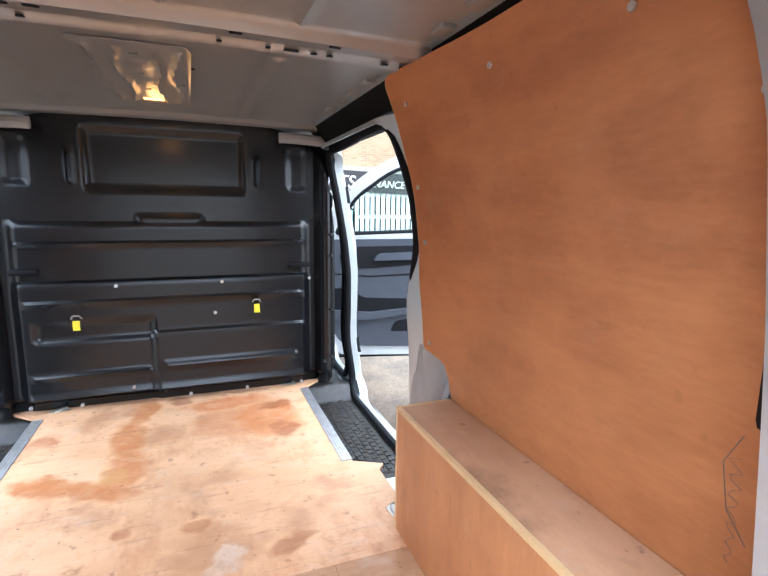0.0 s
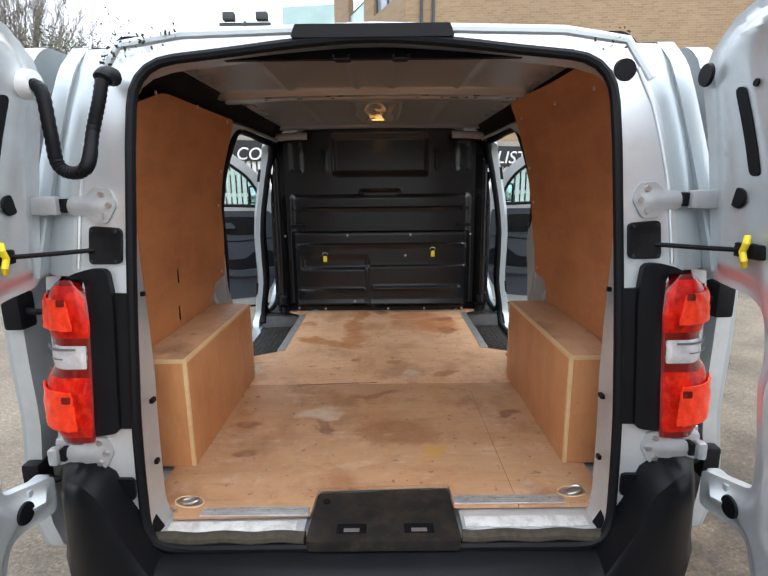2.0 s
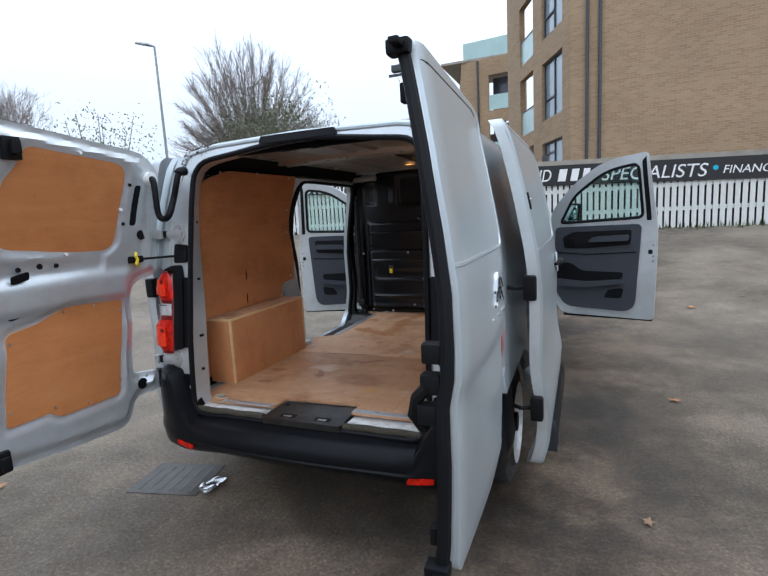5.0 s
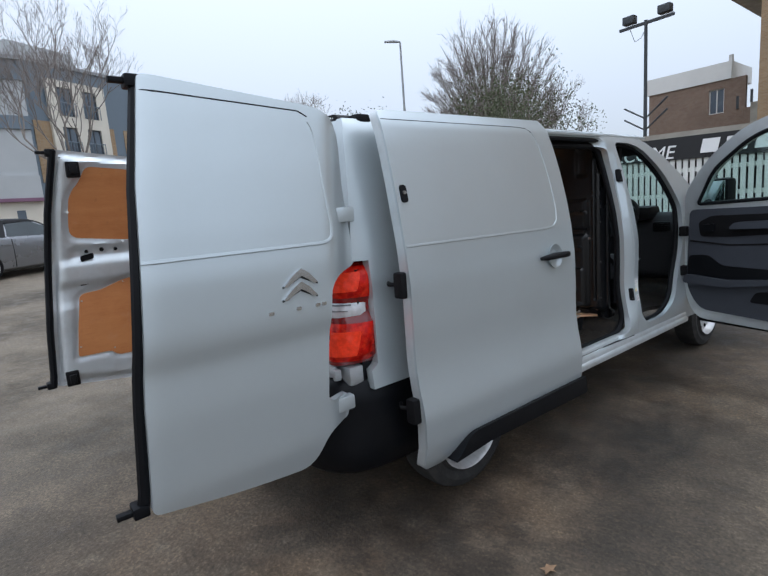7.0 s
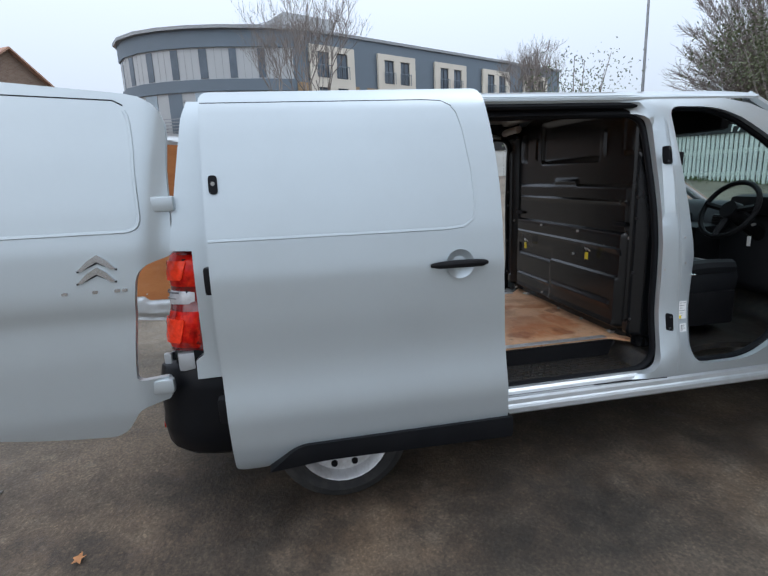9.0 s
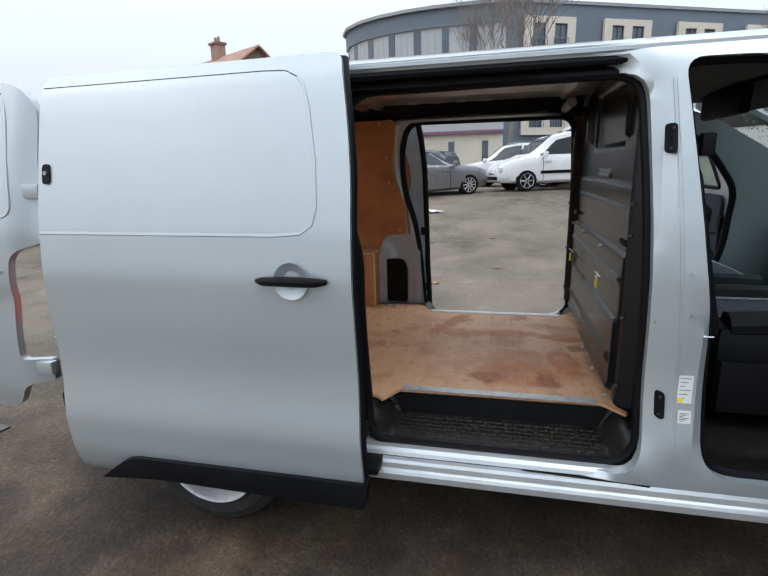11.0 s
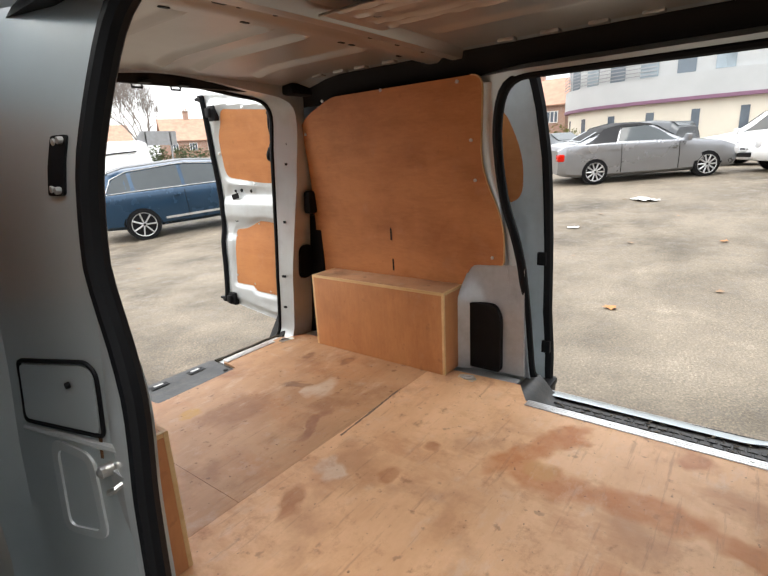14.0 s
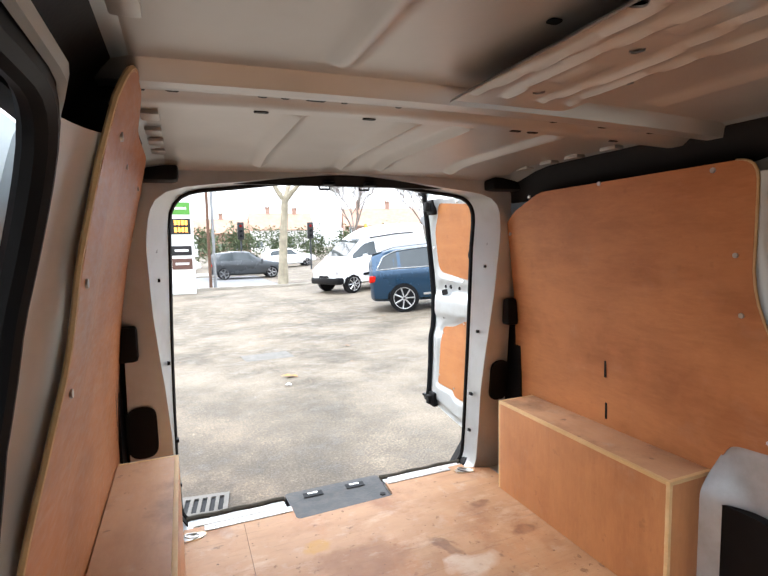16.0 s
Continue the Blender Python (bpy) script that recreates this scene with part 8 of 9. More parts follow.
tagged(part("pavement", sheet([(-150, -29.7), (150, -29.7), (150, -33), (-150, -33)], (), lambda u, v, d: (u, v, z + 0.10 - d), 0.1, 20), PAVE, None, "", 0), "grey pavement on the far side of the road", "pavement", kind="structure")

tot = base("price_totem", "white fuel price totem with coloured panels", "sign", at=(0.72, -19.0, ground_z(0, -19)))
part("cabinet", boxes((-0.62, -0.15, 0, 0.62, 0.15, 4.6), bevel=0.03), SIGN_WHITE, tot, "white sign cabinet")
GREEN = surface("green_panel", (0.10, 0.32, 0.05), 0.5, 0, 0.08, 2, 30, 0)
AMBER = glow("amber_digits", (1.0, 0.42, 0.05), 1.4)
BROWN = surface("brown_panel", (0.12, 0.06, 0.045), 0.5, 0, 0.1, 2, 30, 0)
for z0, z1, mat, lab in ((3.15, 3.62, GREEN, "green sign panel"), (2.38, 2.98, SIGN_BLACK, "black price panel"), (1.55, 1.92, SIGN_BLACK, "black sign panel"), (1.0, 1.42, BROWN, "brown sign panel")):
    p = part("panel", boxes((-0.52, 0.15, z0, 0.22, 0.165, z1)), mat, tot, lab, 0)
    if mat is SIGN_BLACK and z0 > 2:
        for zz in (2.46, 2.74):
            for k in range(4):
                part("digit_bar", boxes((-0.02 - k * 0.13, 0.165, zz, 0.07 - k * 0.13, 0.172, zz + 0.18)), AMBER, p, "", 0)
    else:
        part("print_bar", boxes((-0.40, 0.165, (z0 + z1) / 2 - 0.04, 0.10, 0.172, (z0 + z1) / 2 + 0.05)), SIGN_WHITE, p, "", 0)
part("panel", boxes((0.32, 0.15, 0.9, 0.60, 0.166, 1.5)), YELLOW, tot, "yellow sign panel", 0)
part("panel", boxes((-0.2, -0.1, 4.6, 0.25, 0.1, 4.9), bevel=0.05), YELLOW, tot, "yellow emblem shape")

for x, y, h in ((-0.55, -20.9, 5.6), (-0.75, -20.95, 5.4)):
    t = base("sign_post", "thin rusty steel post by the road", "post", "roadside posts", at=(x, y, ground_z(x, y)))
    bm = bmesh.new()
    cyl(bm, (0, 0, 0), (0, 0, h), 0.07, 0.06, 10)
    part("pole", bm, surface("rusty_steel", (0.16, 0.09, 0.06), 0.8, 0.3, 0.3, 4, 40, 0.2) if x > -0.6 else GALV, t)
board = base("direction_sign", "back of a grey direction sign on two posts", "road sign", at=(-18.9, -33.5, z))
part("plate", sheet([(-1.5, 3.2), (1.2, 3.2), (1.6, 3.7), (1.2, 4.2), (-1.5, 4.2)], (), lambda u, v, d: (u, -d, v), 0.05, 1.0), GALV, board, "", 0)
for x in (-1.0, 0.9):
    part("post", boxes((x - 0.05, -0.1, 0, x + 0.05, 0, 4.1)), GALV, board, "", 0)
for x, y in ((-3.0, -30.6), (-7.6, -30.8)):
    t = base("traffic_light", "black traffic light on a dark pole", "traffic light", "traffic lights", at=(x, y, z + 0.1))
    bm = bmesh.new()
    cyl(bm, (0, 0, 0), (0, 0, 2.3), 0.06, 0.06, 8)
    part("pole", bm, DARK_STEEL, t)
    hd = part("signal_head", boxes((-0.2, -0.12, 2.2, 0.2, 0.12, 3.3), bevel=0.04), SIGN_BLACK, t)
    for k in range(3):
        part("lens", disc_on((0, 0.13, 2.42 + k * 0.32), (0, 1, 0), 0.1, 0.03, 12), LENS_DARK if k == 2 else RUBBER, hd)


# ------------------------------------------------------------------ trees, shrubs, hedge
BARK = surface("grey_bark", (0.24, 0.21, 0.185), 0.9, 0, 0.25, 3, 25, 0.5)
BARK_PALE = surface("mottled_bark", (0.34, 0.30, 0.22), 0.9, 0, 0.35, 2.5, 14, 0.4)
TWIG = surface("brown_twigs", (0.235, 0.205, 0.185), 0.9, 0, 0.2, 2, 25, 0)
LEAF_G = surface("dull_green_leaf", (0.13, 0.165, 0.085), 0.7, 0, 0.4, 1.5, 9, 0)


def grow(rng, p, d, length, r, depth, limbs, twigs, spread, upward, kids=3):
    """A branch that bends and forks; thin ones are collected as twigs."""
    pts, q = [p], p
    n = 4
    for i in range(n):
        d = (d + Vector((rng.uniform(-1, 1), rng.uniform(-1, 1), rng.uniform(-0.6, 0.9) + upward)) * 0.16).normalized()
        q = q + d * length / n
        pts.append(q)
    (limbs if r > 0.035 else twigs).append((pts, r))
    if depth == 0:
        return
    for k in range(kids):
        at = pts[rng.randint(2, n)]
        a = rng.uniform(0, 2 * math.pi)
        side = d.orthogonal().normalized()
        side.rotate(Matrix.Rotation(a, 3, d))
        nd = (d * (1 - spread * 0.45) + side * spread * rng.uniform(0.6, 1.1) + Vector((0, 0, upward))).normalized()
        grow(rng, at, nd, length * rng.uniform(0.62, 0.82), r * 0.58, depth - 1, limbs, twigs, spread, upward, kids)


def bare_tree(x, y, h, r, seed, label, spread=0.6, upward=0.25, depth=6, trunk=0.28, kids=3, bark=None, split=3, lean=(0, 0), thin=0.006):
    rng = random.Random(seed)
    t = base("tree", label, "tree", "bare winter trees", at=(x, y, ground_z(x, y) - 0.05))
    bm = bmesh.new()
    pts = [Vector((lean[0] * k, lean[1] * k, h * trunk * k)) + Vector((rng.uniform(-1, 1), rng.uniform(-1, 1), 0)) * 0.04 * h * 0.1 for k in np.linspace(0, 1, 5)]
    pts[0] = Vector((0, 0, 0))
    tube(bm, pts, r, 10, False, [r * 1.25, r, r * 0.92, r * 0.85, r * 0.8])
    part("trunk", bm, bark or BARK, t)
    limbs, twigs = [], []
    for k in range(split):
        a = 2 * math.pi * (k + rng.uniform(-0.2, 0.2)) / split
        d = Vector((math.cos(a) * spread, math.sin(a) * spread, 1)).normalized()
        grow(rng, pts[-1] - Vector((0, 0, 0.05)), d, h * (1 - trunk) * 0.36, r * 0.6, depth, limbs, twigs, spread, upward, kids)
    for pl, rr in limbs:
        part("limb", tube(bmesh.new(), pl, rr, 6, False, [rr * (1 - 0.1 * i) for i in range(len(pl))]), bark or BARK, t)
    vs, fs = [], []
    for pl, rr in twigs:
        rr = max(rr, thin)
        for a, b in zip(pl, pl[1:]):
            d = (b - a).normalized()
            s1 = d.orthogonal().normalized() * rr
            s2 = d.cross(s1).normalized() * rr
            k = len(vs)
            vs += [a + s1, a - s1 * 0.5 + s2 * 0.87, a - s1 * 0.5 - s2 * 0.87, b + s1, b - s1 * 0.5 + s2 * 0.87, b - s1 * 0.5 - s2 * 0.87]
            fs += [(k, k + 1, k + 4, k + 3), (k + 1, k + 2, k + 5, k + 4), (k + 2, k, k + 3, k + 5)]
    me = bpy.data.meshes.new("crown")
    me.from_pydata(vs, [], fs)
    me.materials.append(TWIG)
    cr = new("crown", me)
    cr.parent = t
    return t


def dome_tree(x, y, h, w, seed, label):
    """A many-stemmed tree whose limbs fan out to an even dome of fine twigs."""
    rng = random.Random(seed)
    t = base("tree", label, "tree", "bare winter trees", at=(x, y, ground_z(x, y) - 0.05))
    part("trunk", tube(bmesh.new(), [(0, 0, 0), (0.03, 0, 0.06 * h), (0, 0.02, 0.14 * h)], 0.3, 10, False, [0.42, 0.33, 0.30]), BARK, t)
    vs, fs = [], []

    def rod(a, b, r):
        d = (b - a).normalized()
        s1 = d.orthogonal().normalized() * r
        s2 = d.cross(s1).normalized() * r
        k = len(vs)
        vs.extend([a + s1, a - s1 * 0.5 + s2 * 0.87, a - s1 * 0.5 - s2 * 0.87, b + s1 * 0.6, b - s1 * 0.3 + s2 * 0.52, b - s1 * 0.3 - s2 * 0.52])
        fs.extend([(k, k + 1, k + 4, k + 3), (k + 1, k + 2, k + 5, k + 4), (k + 2, k, k + 3, k + 5)])
    for i in range(104):
        az, el = i * 2.39996, radians(90 - 84 * math.sqrt((i + 0.5) / 104))
        k = rng.uniform(0.84, 0.97)
        end = Vector((w * k * math.cos(el) * math.cos(az), w * k * math.cos(el) * math.sin(az), h * (0.30 + 0.70 * k * math.sin(el))))
        start = Vector((0, 0, h * rng.uniform(0.10, 0.16)))
        bend = start.lerp(end, 0.45) + Vector((0, 0, 0.05 * h)) - Vector((end.x, end.y, 0)) * 0.10
        pts = [(start * (1 - f) + bend * f) * (1 - f) + (bend * (1 - f) + end * f) * f + Vector((rng.uniform(-1, 1), rng.uniform(-1, 1), 0)) * 0.05 for f in np.linspace(0, 1, 9)]
        part("limb", tube(bmesh.new(), pts, 0.05, 6, False, [0.045 * (1 - 0.9 * f) + 0.005 for f in np.linspace(0, 1, 9)]), BARK, t)
        for j in range(38):
            f = rng.uniform(0.28, 1.0) * 7.99
            a = pts[int(f)].lerp(pts[int(f) + 1], f % 1)
            along = (pts[int(f) + 1] - pts[int(f)]).normalized()
            d = (along + Vector((rng.gauss(0, 1), rng.gauss(0, 1), rng.gauss(0, 1) + 0.5)) * 0.30).normalized()
            n = h * rng.uniform(0.05, 0.115)
            mid = a + d * n * 0.5
            tip = mid + (d + Vector((0, 0, 0.2))).normalized() * n * 0.5
            rod(a, mid, 0.012), rod(mid, tip, 0.009)
            for m in range(6):
                b = a.lerp(mid, rng.uniform(0.3, 1)) if m < 3 else mid.lerp(tip, rng.uniform(0.0, 0.9))
                e = (d + Vector((rng.gauss(0, 1), rng.gauss(0, 1), rng.gauss(0, 1) + 0.4)) * 0.38).normalized()
                rod(b, b + e * h * rng.uniform(0.025, 0.06), 0.007)
    me = bpy.data.meshes.new("crown")
    me.from_pydata(vs, [], fs)
    me.materials.append(TWIG)
    cr = new("crown", me)
    cr.parent = t


def shrub(x, y, w, h, seed, label, count=2600, leaf=0.10, mat=None, z0=None, stems=True, deep=None):
    """A shrub of many small leaves on thin stems, uneven in outline."""
    rng = random.Random(seed)
    zb = ground_z(x, y) if z0 is None else z0
    t = base("shrub", label, "shrub", "evergreen shrubs", at=(x, y, zb))
    lumps = [(rng.uniform(-w, w) * 0.42, rng.uniform(-1, 1) * (deep or w) * 0.4, rng.uniform(0.35, 0.85) * h, rng.uniform(0.18, 0.36) * h) for _ in range(16)]
    vs, fs = [], []
    for i in range(count):
        cx, cy, cz, cr = rng.choice(lumps)
        d = Vector((rng.gauss(0, 1), rng.gauss(0, 1), rng.gauss(0, 1))).normalized() * cr * rng.uniform(0.5, 1.15)
        c = Vector((cx, cy, max(0.05, cz))) + d
        if c.z < 0.03:
            c.z = rng.uniform(0.05, 0.5)
        a = Vector((rng.gauss(0, 1), rng.gauss(0, 1), rng.gauss(0, 1))).normalized() * leaf * rng.uniform(0.6, 1.3)
        b = a.orthogonal().normalized() * leaf * 0.45
        k = len(vs)
        vs += [c - a, c + b, c + a, c - b]
        fs.append((k, k + 1, k + 2, k + 3))
    me = bpy.data.meshes.new("leaves")
    me.from_pydata(vs, [], fs)
    me.materials.append(mat or LEAF_G)
    ob = new("leaves", me)
    ob.parent = t
    if stems:
        for cx, cy, cz, cr in lumps:
            bm = tube(bmesh.new(), [(cx * 0.2, cy * 0.2, 0), (cx * 0.6, cy * 0.6, cz * 0.6), (cx, cy, cz + cr * 0.7)], 0.03, 5, False, [0.05, 0.03, 0.012])
            part("stem", bm, TWIG, t)


dome_tree(-17.2, 23.5, 10.6, 4.3, 11, "large bare tree with a dense domed crown")
bare_tree(-15.0, 26.5, 6.4, 0.08, 12, "slender bare tree with loose twigs", 0.55, 0.25, 6, 0.25, 3, None, 2, thin=0.004)
bare_tree(-26.5, 2.6, 11.5, 0.12, 13, "thin bare tree in front of the flats", 0.6, 0.28, 6, 0.3, 3, None, 4, thin=0.004)
bare_tree(-33.0, 19.0, 10.0, 0.12, 14, "bare tree beside the long flats", 0.6, 0.25, 6, 0.3, 3, None, 4, thin=0.004)
bare_tree(-3.75, -20.9, 9.5, 0.21, 15, "pale mottled street tree with lopped limbs", 0.75, 0.15, 4, 0.42, 3, BARK_PALE, 3, (-0.25, 0.0), thin=0.012)
bare_tree(-12.5, -36.0, 8.5, 0.12, 16, "bare street tree beyond the road", 0.6, 0.25, 6, 0.28, 3, None, 4, thin=0.007)
bare_tree(-20.0, -38.0, 8.5, 0.12, 17, "bare street tree beyond the road", 0.6, 0.25, 6, 0.28, 3, None, 4, thin=0.007)
shrub(-10.6, 17.5, 4.2, 5.0, 21, "ragged olive evergreen behind the fence", 6500, 0.06, surface("olive_leaf", (0.11, 0.125, 0.065), 0.75, 0, 0.4, 1.2, 9, 0))
shrub(-17.6, 13.4, 3.6, 4.6, 22, "leafy privet shrub with arching shoots", 1800, 0.06)
shrub(-20.6, 13.2, 3.0, 3.4, 23, "leafy privet shrub with arching shoots", 1400, 0.06)
for i, x in enumerate(np.arange(-34, 4, 4.2)):
    shrub(x, -44 - (i % 2), 5.0, 3.6, 40 + i, "clipped dull green hedge beyond the road", 1500, 0.16, None, z + 0.0, False, 2.0)
shrub(-31, -9.5, 5.0, 2.0, 60, "low yellow-green hedge behind the cars", 1400, 0.12, surface("yellow_green_leaf", (0.16, 0.17, 0.045), 0.75, 0, 0.3, 1.5, 9, 0))


# ------------------------------------------------------------------ parked vehicles
def car_paint(name, colour, metal=0.4):
    return surface(name, colour, 0.28, metal, 0.05, 1.5, 60, 0.0, None, 0, 0.3)


PAINT_GREY, PAINT_BLUE = car_paint("metallic_grey_paint", (0.26, 0.265, 0.28), 0.65), car_paint("metallic_blue_paint", (0.010, 0.040, 0.082), 0.4)
PAINT_WHITE, PAINT_DARK = car_paint("white_paint", (0.78, 0.79, 0.79), 0.0), car_paint("dark_grey_paint", (0.05, 0.055, 0.06), 0.4)
CLOTH = surface("black_hood_cloth", (0.02, 0.02, 0.022), 0.9, 0, 0.2, 6, 160, 0.3)
ALLOY_WHEEL = surface("alloy_wheel", (0.52, 0.52, 0.53), 0.3, 0.7, 0.1, 8, 60, 0)


def car(name, label, x, y, heading, stations, wheels, radius, paint, glass_from, front_glass, rear_glass=None, roof_mat=None, spokes=5, lower=None, rail=None, plate=True, side_split=(), bright=None):
    """A vehicle lofted from stations (along, half width, sill, belt, roof, roof half width); along runs from the tail to the nose."""
    c = base(name, label, "van" if "van" in label else "car", "parked cars and vans", at=(x, y, ground_z(x, y)), turn=math.degrees(math.atan2(-heading[0], heading[1])))
    a = np.array(stations)
    W_ = [lambda v, k=k: float(np.interp(v, a[:, 0], a[:, k])) for k in range(6)]
    us = sorted(set(np.round(np.linspace(a[0, 0], a[-1, 0], 46), 4)) | set(a[:, 0]))

    def ring(u):
        w, s0, bz, rz, rw = W_[1](u), W_[2](u), W_[3](u), W_[4](u), W_[5](u)
        rz = max(rz, bz + 0.012)
        sec = [(w * 0.86, s0 - 0.02), (w * 0.97, s0 + 0.06), (w, s0 + (bz - s0) * 0.35), (w * 0.995, s0 + (bz - s0) * 0.7), (w * 0.965, bz - 0.03), (w * 0.945, bz), (rw + (w * 0.945 - rw) * 0.45, bz + (rz - bz) * 0.55), (rw, rz - 0.06 * min(1, (rz - bz) / 0.3)), (rw * 0.8, rz - 0.012), (0, rz)]
        return sec
    bm = bmesh.new()
    rows = []
    for u in us:
        sec = ring(u)
        full = [(p[0], p[1]) for p in sec] + [(-p[0], p[1]) for p in reversed(sec[:-1])]
        rows.append([bm.verts.new((px, u, pz)) for px, pz in full])
    k = len(rows[0])
    for r0, r1 in zip(rows, rows[1:]):
        for j in range(k - 1):
            bm.faces.new((r0[j], r0[j + 1], r1[j + 1], r1[j]))
        bm.faces.new((r0[k - 1], r0[0], r1[0], r1[k - 1]))
    bm.faces.new(rows[0][::-1]), bm.faces.new(rows[-1])
    part("body", bm, paint, c, "", 40)
    # stand on the slope of the yard
    hx, hy = Vector(heading).normalized()
    reach = wheels[1]
    pitch = math.atan2(ground_z(x + hx * reach, y + hy * reach) - ground_z(x, y), reach)
    bank = math.atan2(ground_z(x + hy * 0.8, y - hx * 0.8) - ground_z(x - hy * 0.8, y + hx * 0.8), 1.6)
    c.matrix_world = pose(x, y, ground_z(x, y), 0, 0, math.degrees(math.atan2(-heading[0], heading[1]))) @ Matrix.Rotation(pitch, 4, "X") @ Matrix.Rotation(-bank, 4, "Y")

    def side_at(s):
        def at(u, t, d):
            w, bz, rz, rw = W_[1](u), W_[3](u), W_[4](u), W_[5](u)
            return (s * (w * 0.945 + (rw - w * 0.945) * min(1, t) + 0.006 - d), u, bz + (rz - bz) * t)
        return at
    for s in (1, -1):
        for g in glass_from:
            part("side_window", sheet(rounded(g, 0.05, 3), (), side_at(s), 0.01, 0.25), DARK_GLASS2, c, "dark side window")
        at = side_at(s)
        if rail:
            part("roof_rail", tube(bmesh.new(), [at(u, 1.02, -0.01) for u in np.linspace(*rail, 8)], 0.022, 6), GALV, c, "silver roof rail")
        if bright:
            part("window_line", tube(bmesh.new(), [at(u, t, -0.004) for u, t in dense(bright, 0.12)], 0.012, 6, True), ALLOY, c, "bright window surround")
        if lower:
            part("lower_moulding", sheet([(wheels[0] + radius + 0.12, 0), (wheels[1] - radius - 0.12, 0), (wheels[1] - radius - 0.12, 1), (wheels[0] + radius + 0.12, 1)], (), lambda u, v, d: (s * (W_[1](u) * 1.006 + 0.006 - d), u, lower[0] + (lower[1] - lower[0]) * v), 0.02, 0.5), lower[2], c, "side moulding")
        for u in side_split:
            part("door_gap", tube(bmesh.new(), [(s * (W_[1](u) * f + 0.002), u, W_[2](u) + (W_[3](u) - W_[2](u)) * t) for f, t in ((0.985, 0.1), (1.0, 0.35), (0.995, 0.7), (0.965, 0.96))], 0.008, 5), RUBBER, c)
            part("door_handle", boxes((min(s * 0.965 * W_[1](u), s * 1.02 * W_[1](u)), u - 0.02 - 0.24, W_[3](u) - 0.16, max(s * 0.965 * W_[1](u), s * 1.02 * W_[1](u)), u - 0.06, W_[3](u) - 0.13), bevel=0.008), paint, c)
        m = wheels[1] - 0.55
        part("door_mirror", boxes((min(s * (W_[1](m)), s * (W_[1](m) + 0.2)), m - 0.06, W_[3](m) - 0.02, max(s * (W_[1](m)), s * (W_[1](m) + 0.2)), m + 0.06, W_[3](m) + 0.15), bevel=0.04), paint, c)
        nose = a[-1, 0]
        hw = W_[1](nose - 0.12)
        part("headlamp", boxes((s * hw * 0.82 - 0.14, nose - 0.26, W_[3](nose - 0.15) - 0.24, s * hw * 0.82 + 0.14, nose - 0.03, W_[3](nose - 0.15) - 0.06), bevel=0.05), LENS_CLEAR, c, "clear headlamp")
        tail = a[0, 0]
        part("tail_lamp", boxes((s * W_[1](tail + 0.1) * 0.86 - 0.13, tail - 0.012, W_[3](tail + 0.05) - 0.28, s * W_[1](tail + 0.1) * 0.86 + 0.13, tail + 0.18, W_[3](tail + 0.05) - 0.10), bevel=0.04), LENS_RED, c, "red tail lamp")
        for wy in wheels:
            arch = part("wheel_arch", tube(bmesh.new(), [(s * (W_[1](wy) - 0.04), wy + (radius + 0.022) * math.cos(t), radius + (radius + 0.022) * math.sin(t)) for t in np.linspace(0, math.pi, 19)], 0.022, 6), RUBBER, c, "dark wheel arch")
            # Black disc stands in for the shade inside the arch; no well is cut.
            part("arch_shadow", disc_on((s * (W_[1](wy) - 0.10), wy, radius + 0.01), (s, 0, 0), radius + 0.022, 0.205, 24), RUBBER, c, "black disc for the shade in the wheel well")
            w = wheel(s * (W_[1](wy) + 0.015), wy, c, radius, 0.22, radius * 0.72)
            bm = bmesh.new()
            for q in range(spokes):
                t = 2 * math.pi * q / spokes
                tube(bm, [(0, 0.03 * math.cos(t), 0.03 * math.sin(t)), (s * 0.004, radius * 0.68 * math.cos(t), radius * 0.68 * math.sin(t))], 0.020, 5)
            part("spokes", bm, ALLOY_WHEEL, w)
    # screens across the car
    def across(u0, u1, t0, t1, name, lab):
        zz = lambda u: W_[4](u)
        bm = sheet([(-1, 0), (1, 0), (1, 1), (-1, 1)], (), lambda p, q, d: (p * (W_[5](u0 + (u1 - u0) * q) * 0.88), u0 + (u1 - u0) * q, zz(u0 + (u1 - u0) * q) + 0.008 + 0.0 - d), 0.01, 0.2)
        part(name, bm, DARK_GLASS2, c, lab)
    across(*front_glass, 0, 1, "windscreen", "dark windscreen")
    if rear_glass:
        across(*rear_glass, 0, 1, "rear_window", "dark rear window")
    nose = a[-1, 0]
    part("grille", boxes((-0.34, nose - 0.05, W_[2](nose) + 0.18, 0.34, nose + 0.012, W_[3](nose) - 0.08), bevel=0.03), RUBBER, c, "dark grille")
    part("lower_bumper", boxes((-W_[1](nose - 0.1) * 0.8, nose - 0.12, W_[2](nose) + 0.0, W_[1](nose - 0.1) * 0.8, nose + 0.014, W_[2](nose) + 0.13), bevel=0.04), BUMPER_BLACK, c)
    if plate:
        part("number_plate", boxes((-0.26, nose + 0.008, W_[2](nose) + 0.16, 0.26, nose + 0.02, W_[2](nose) + 0.26)), STICKER, c, "plain white plate with a dark bar", 0)
        part("plate_bar", boxes((-0.2, nose + 0.02, W_[2](nose) + 0.185, 0.2, nose + 0.022, W_[2](nose) + 0.235)), INK, c, "", 0)
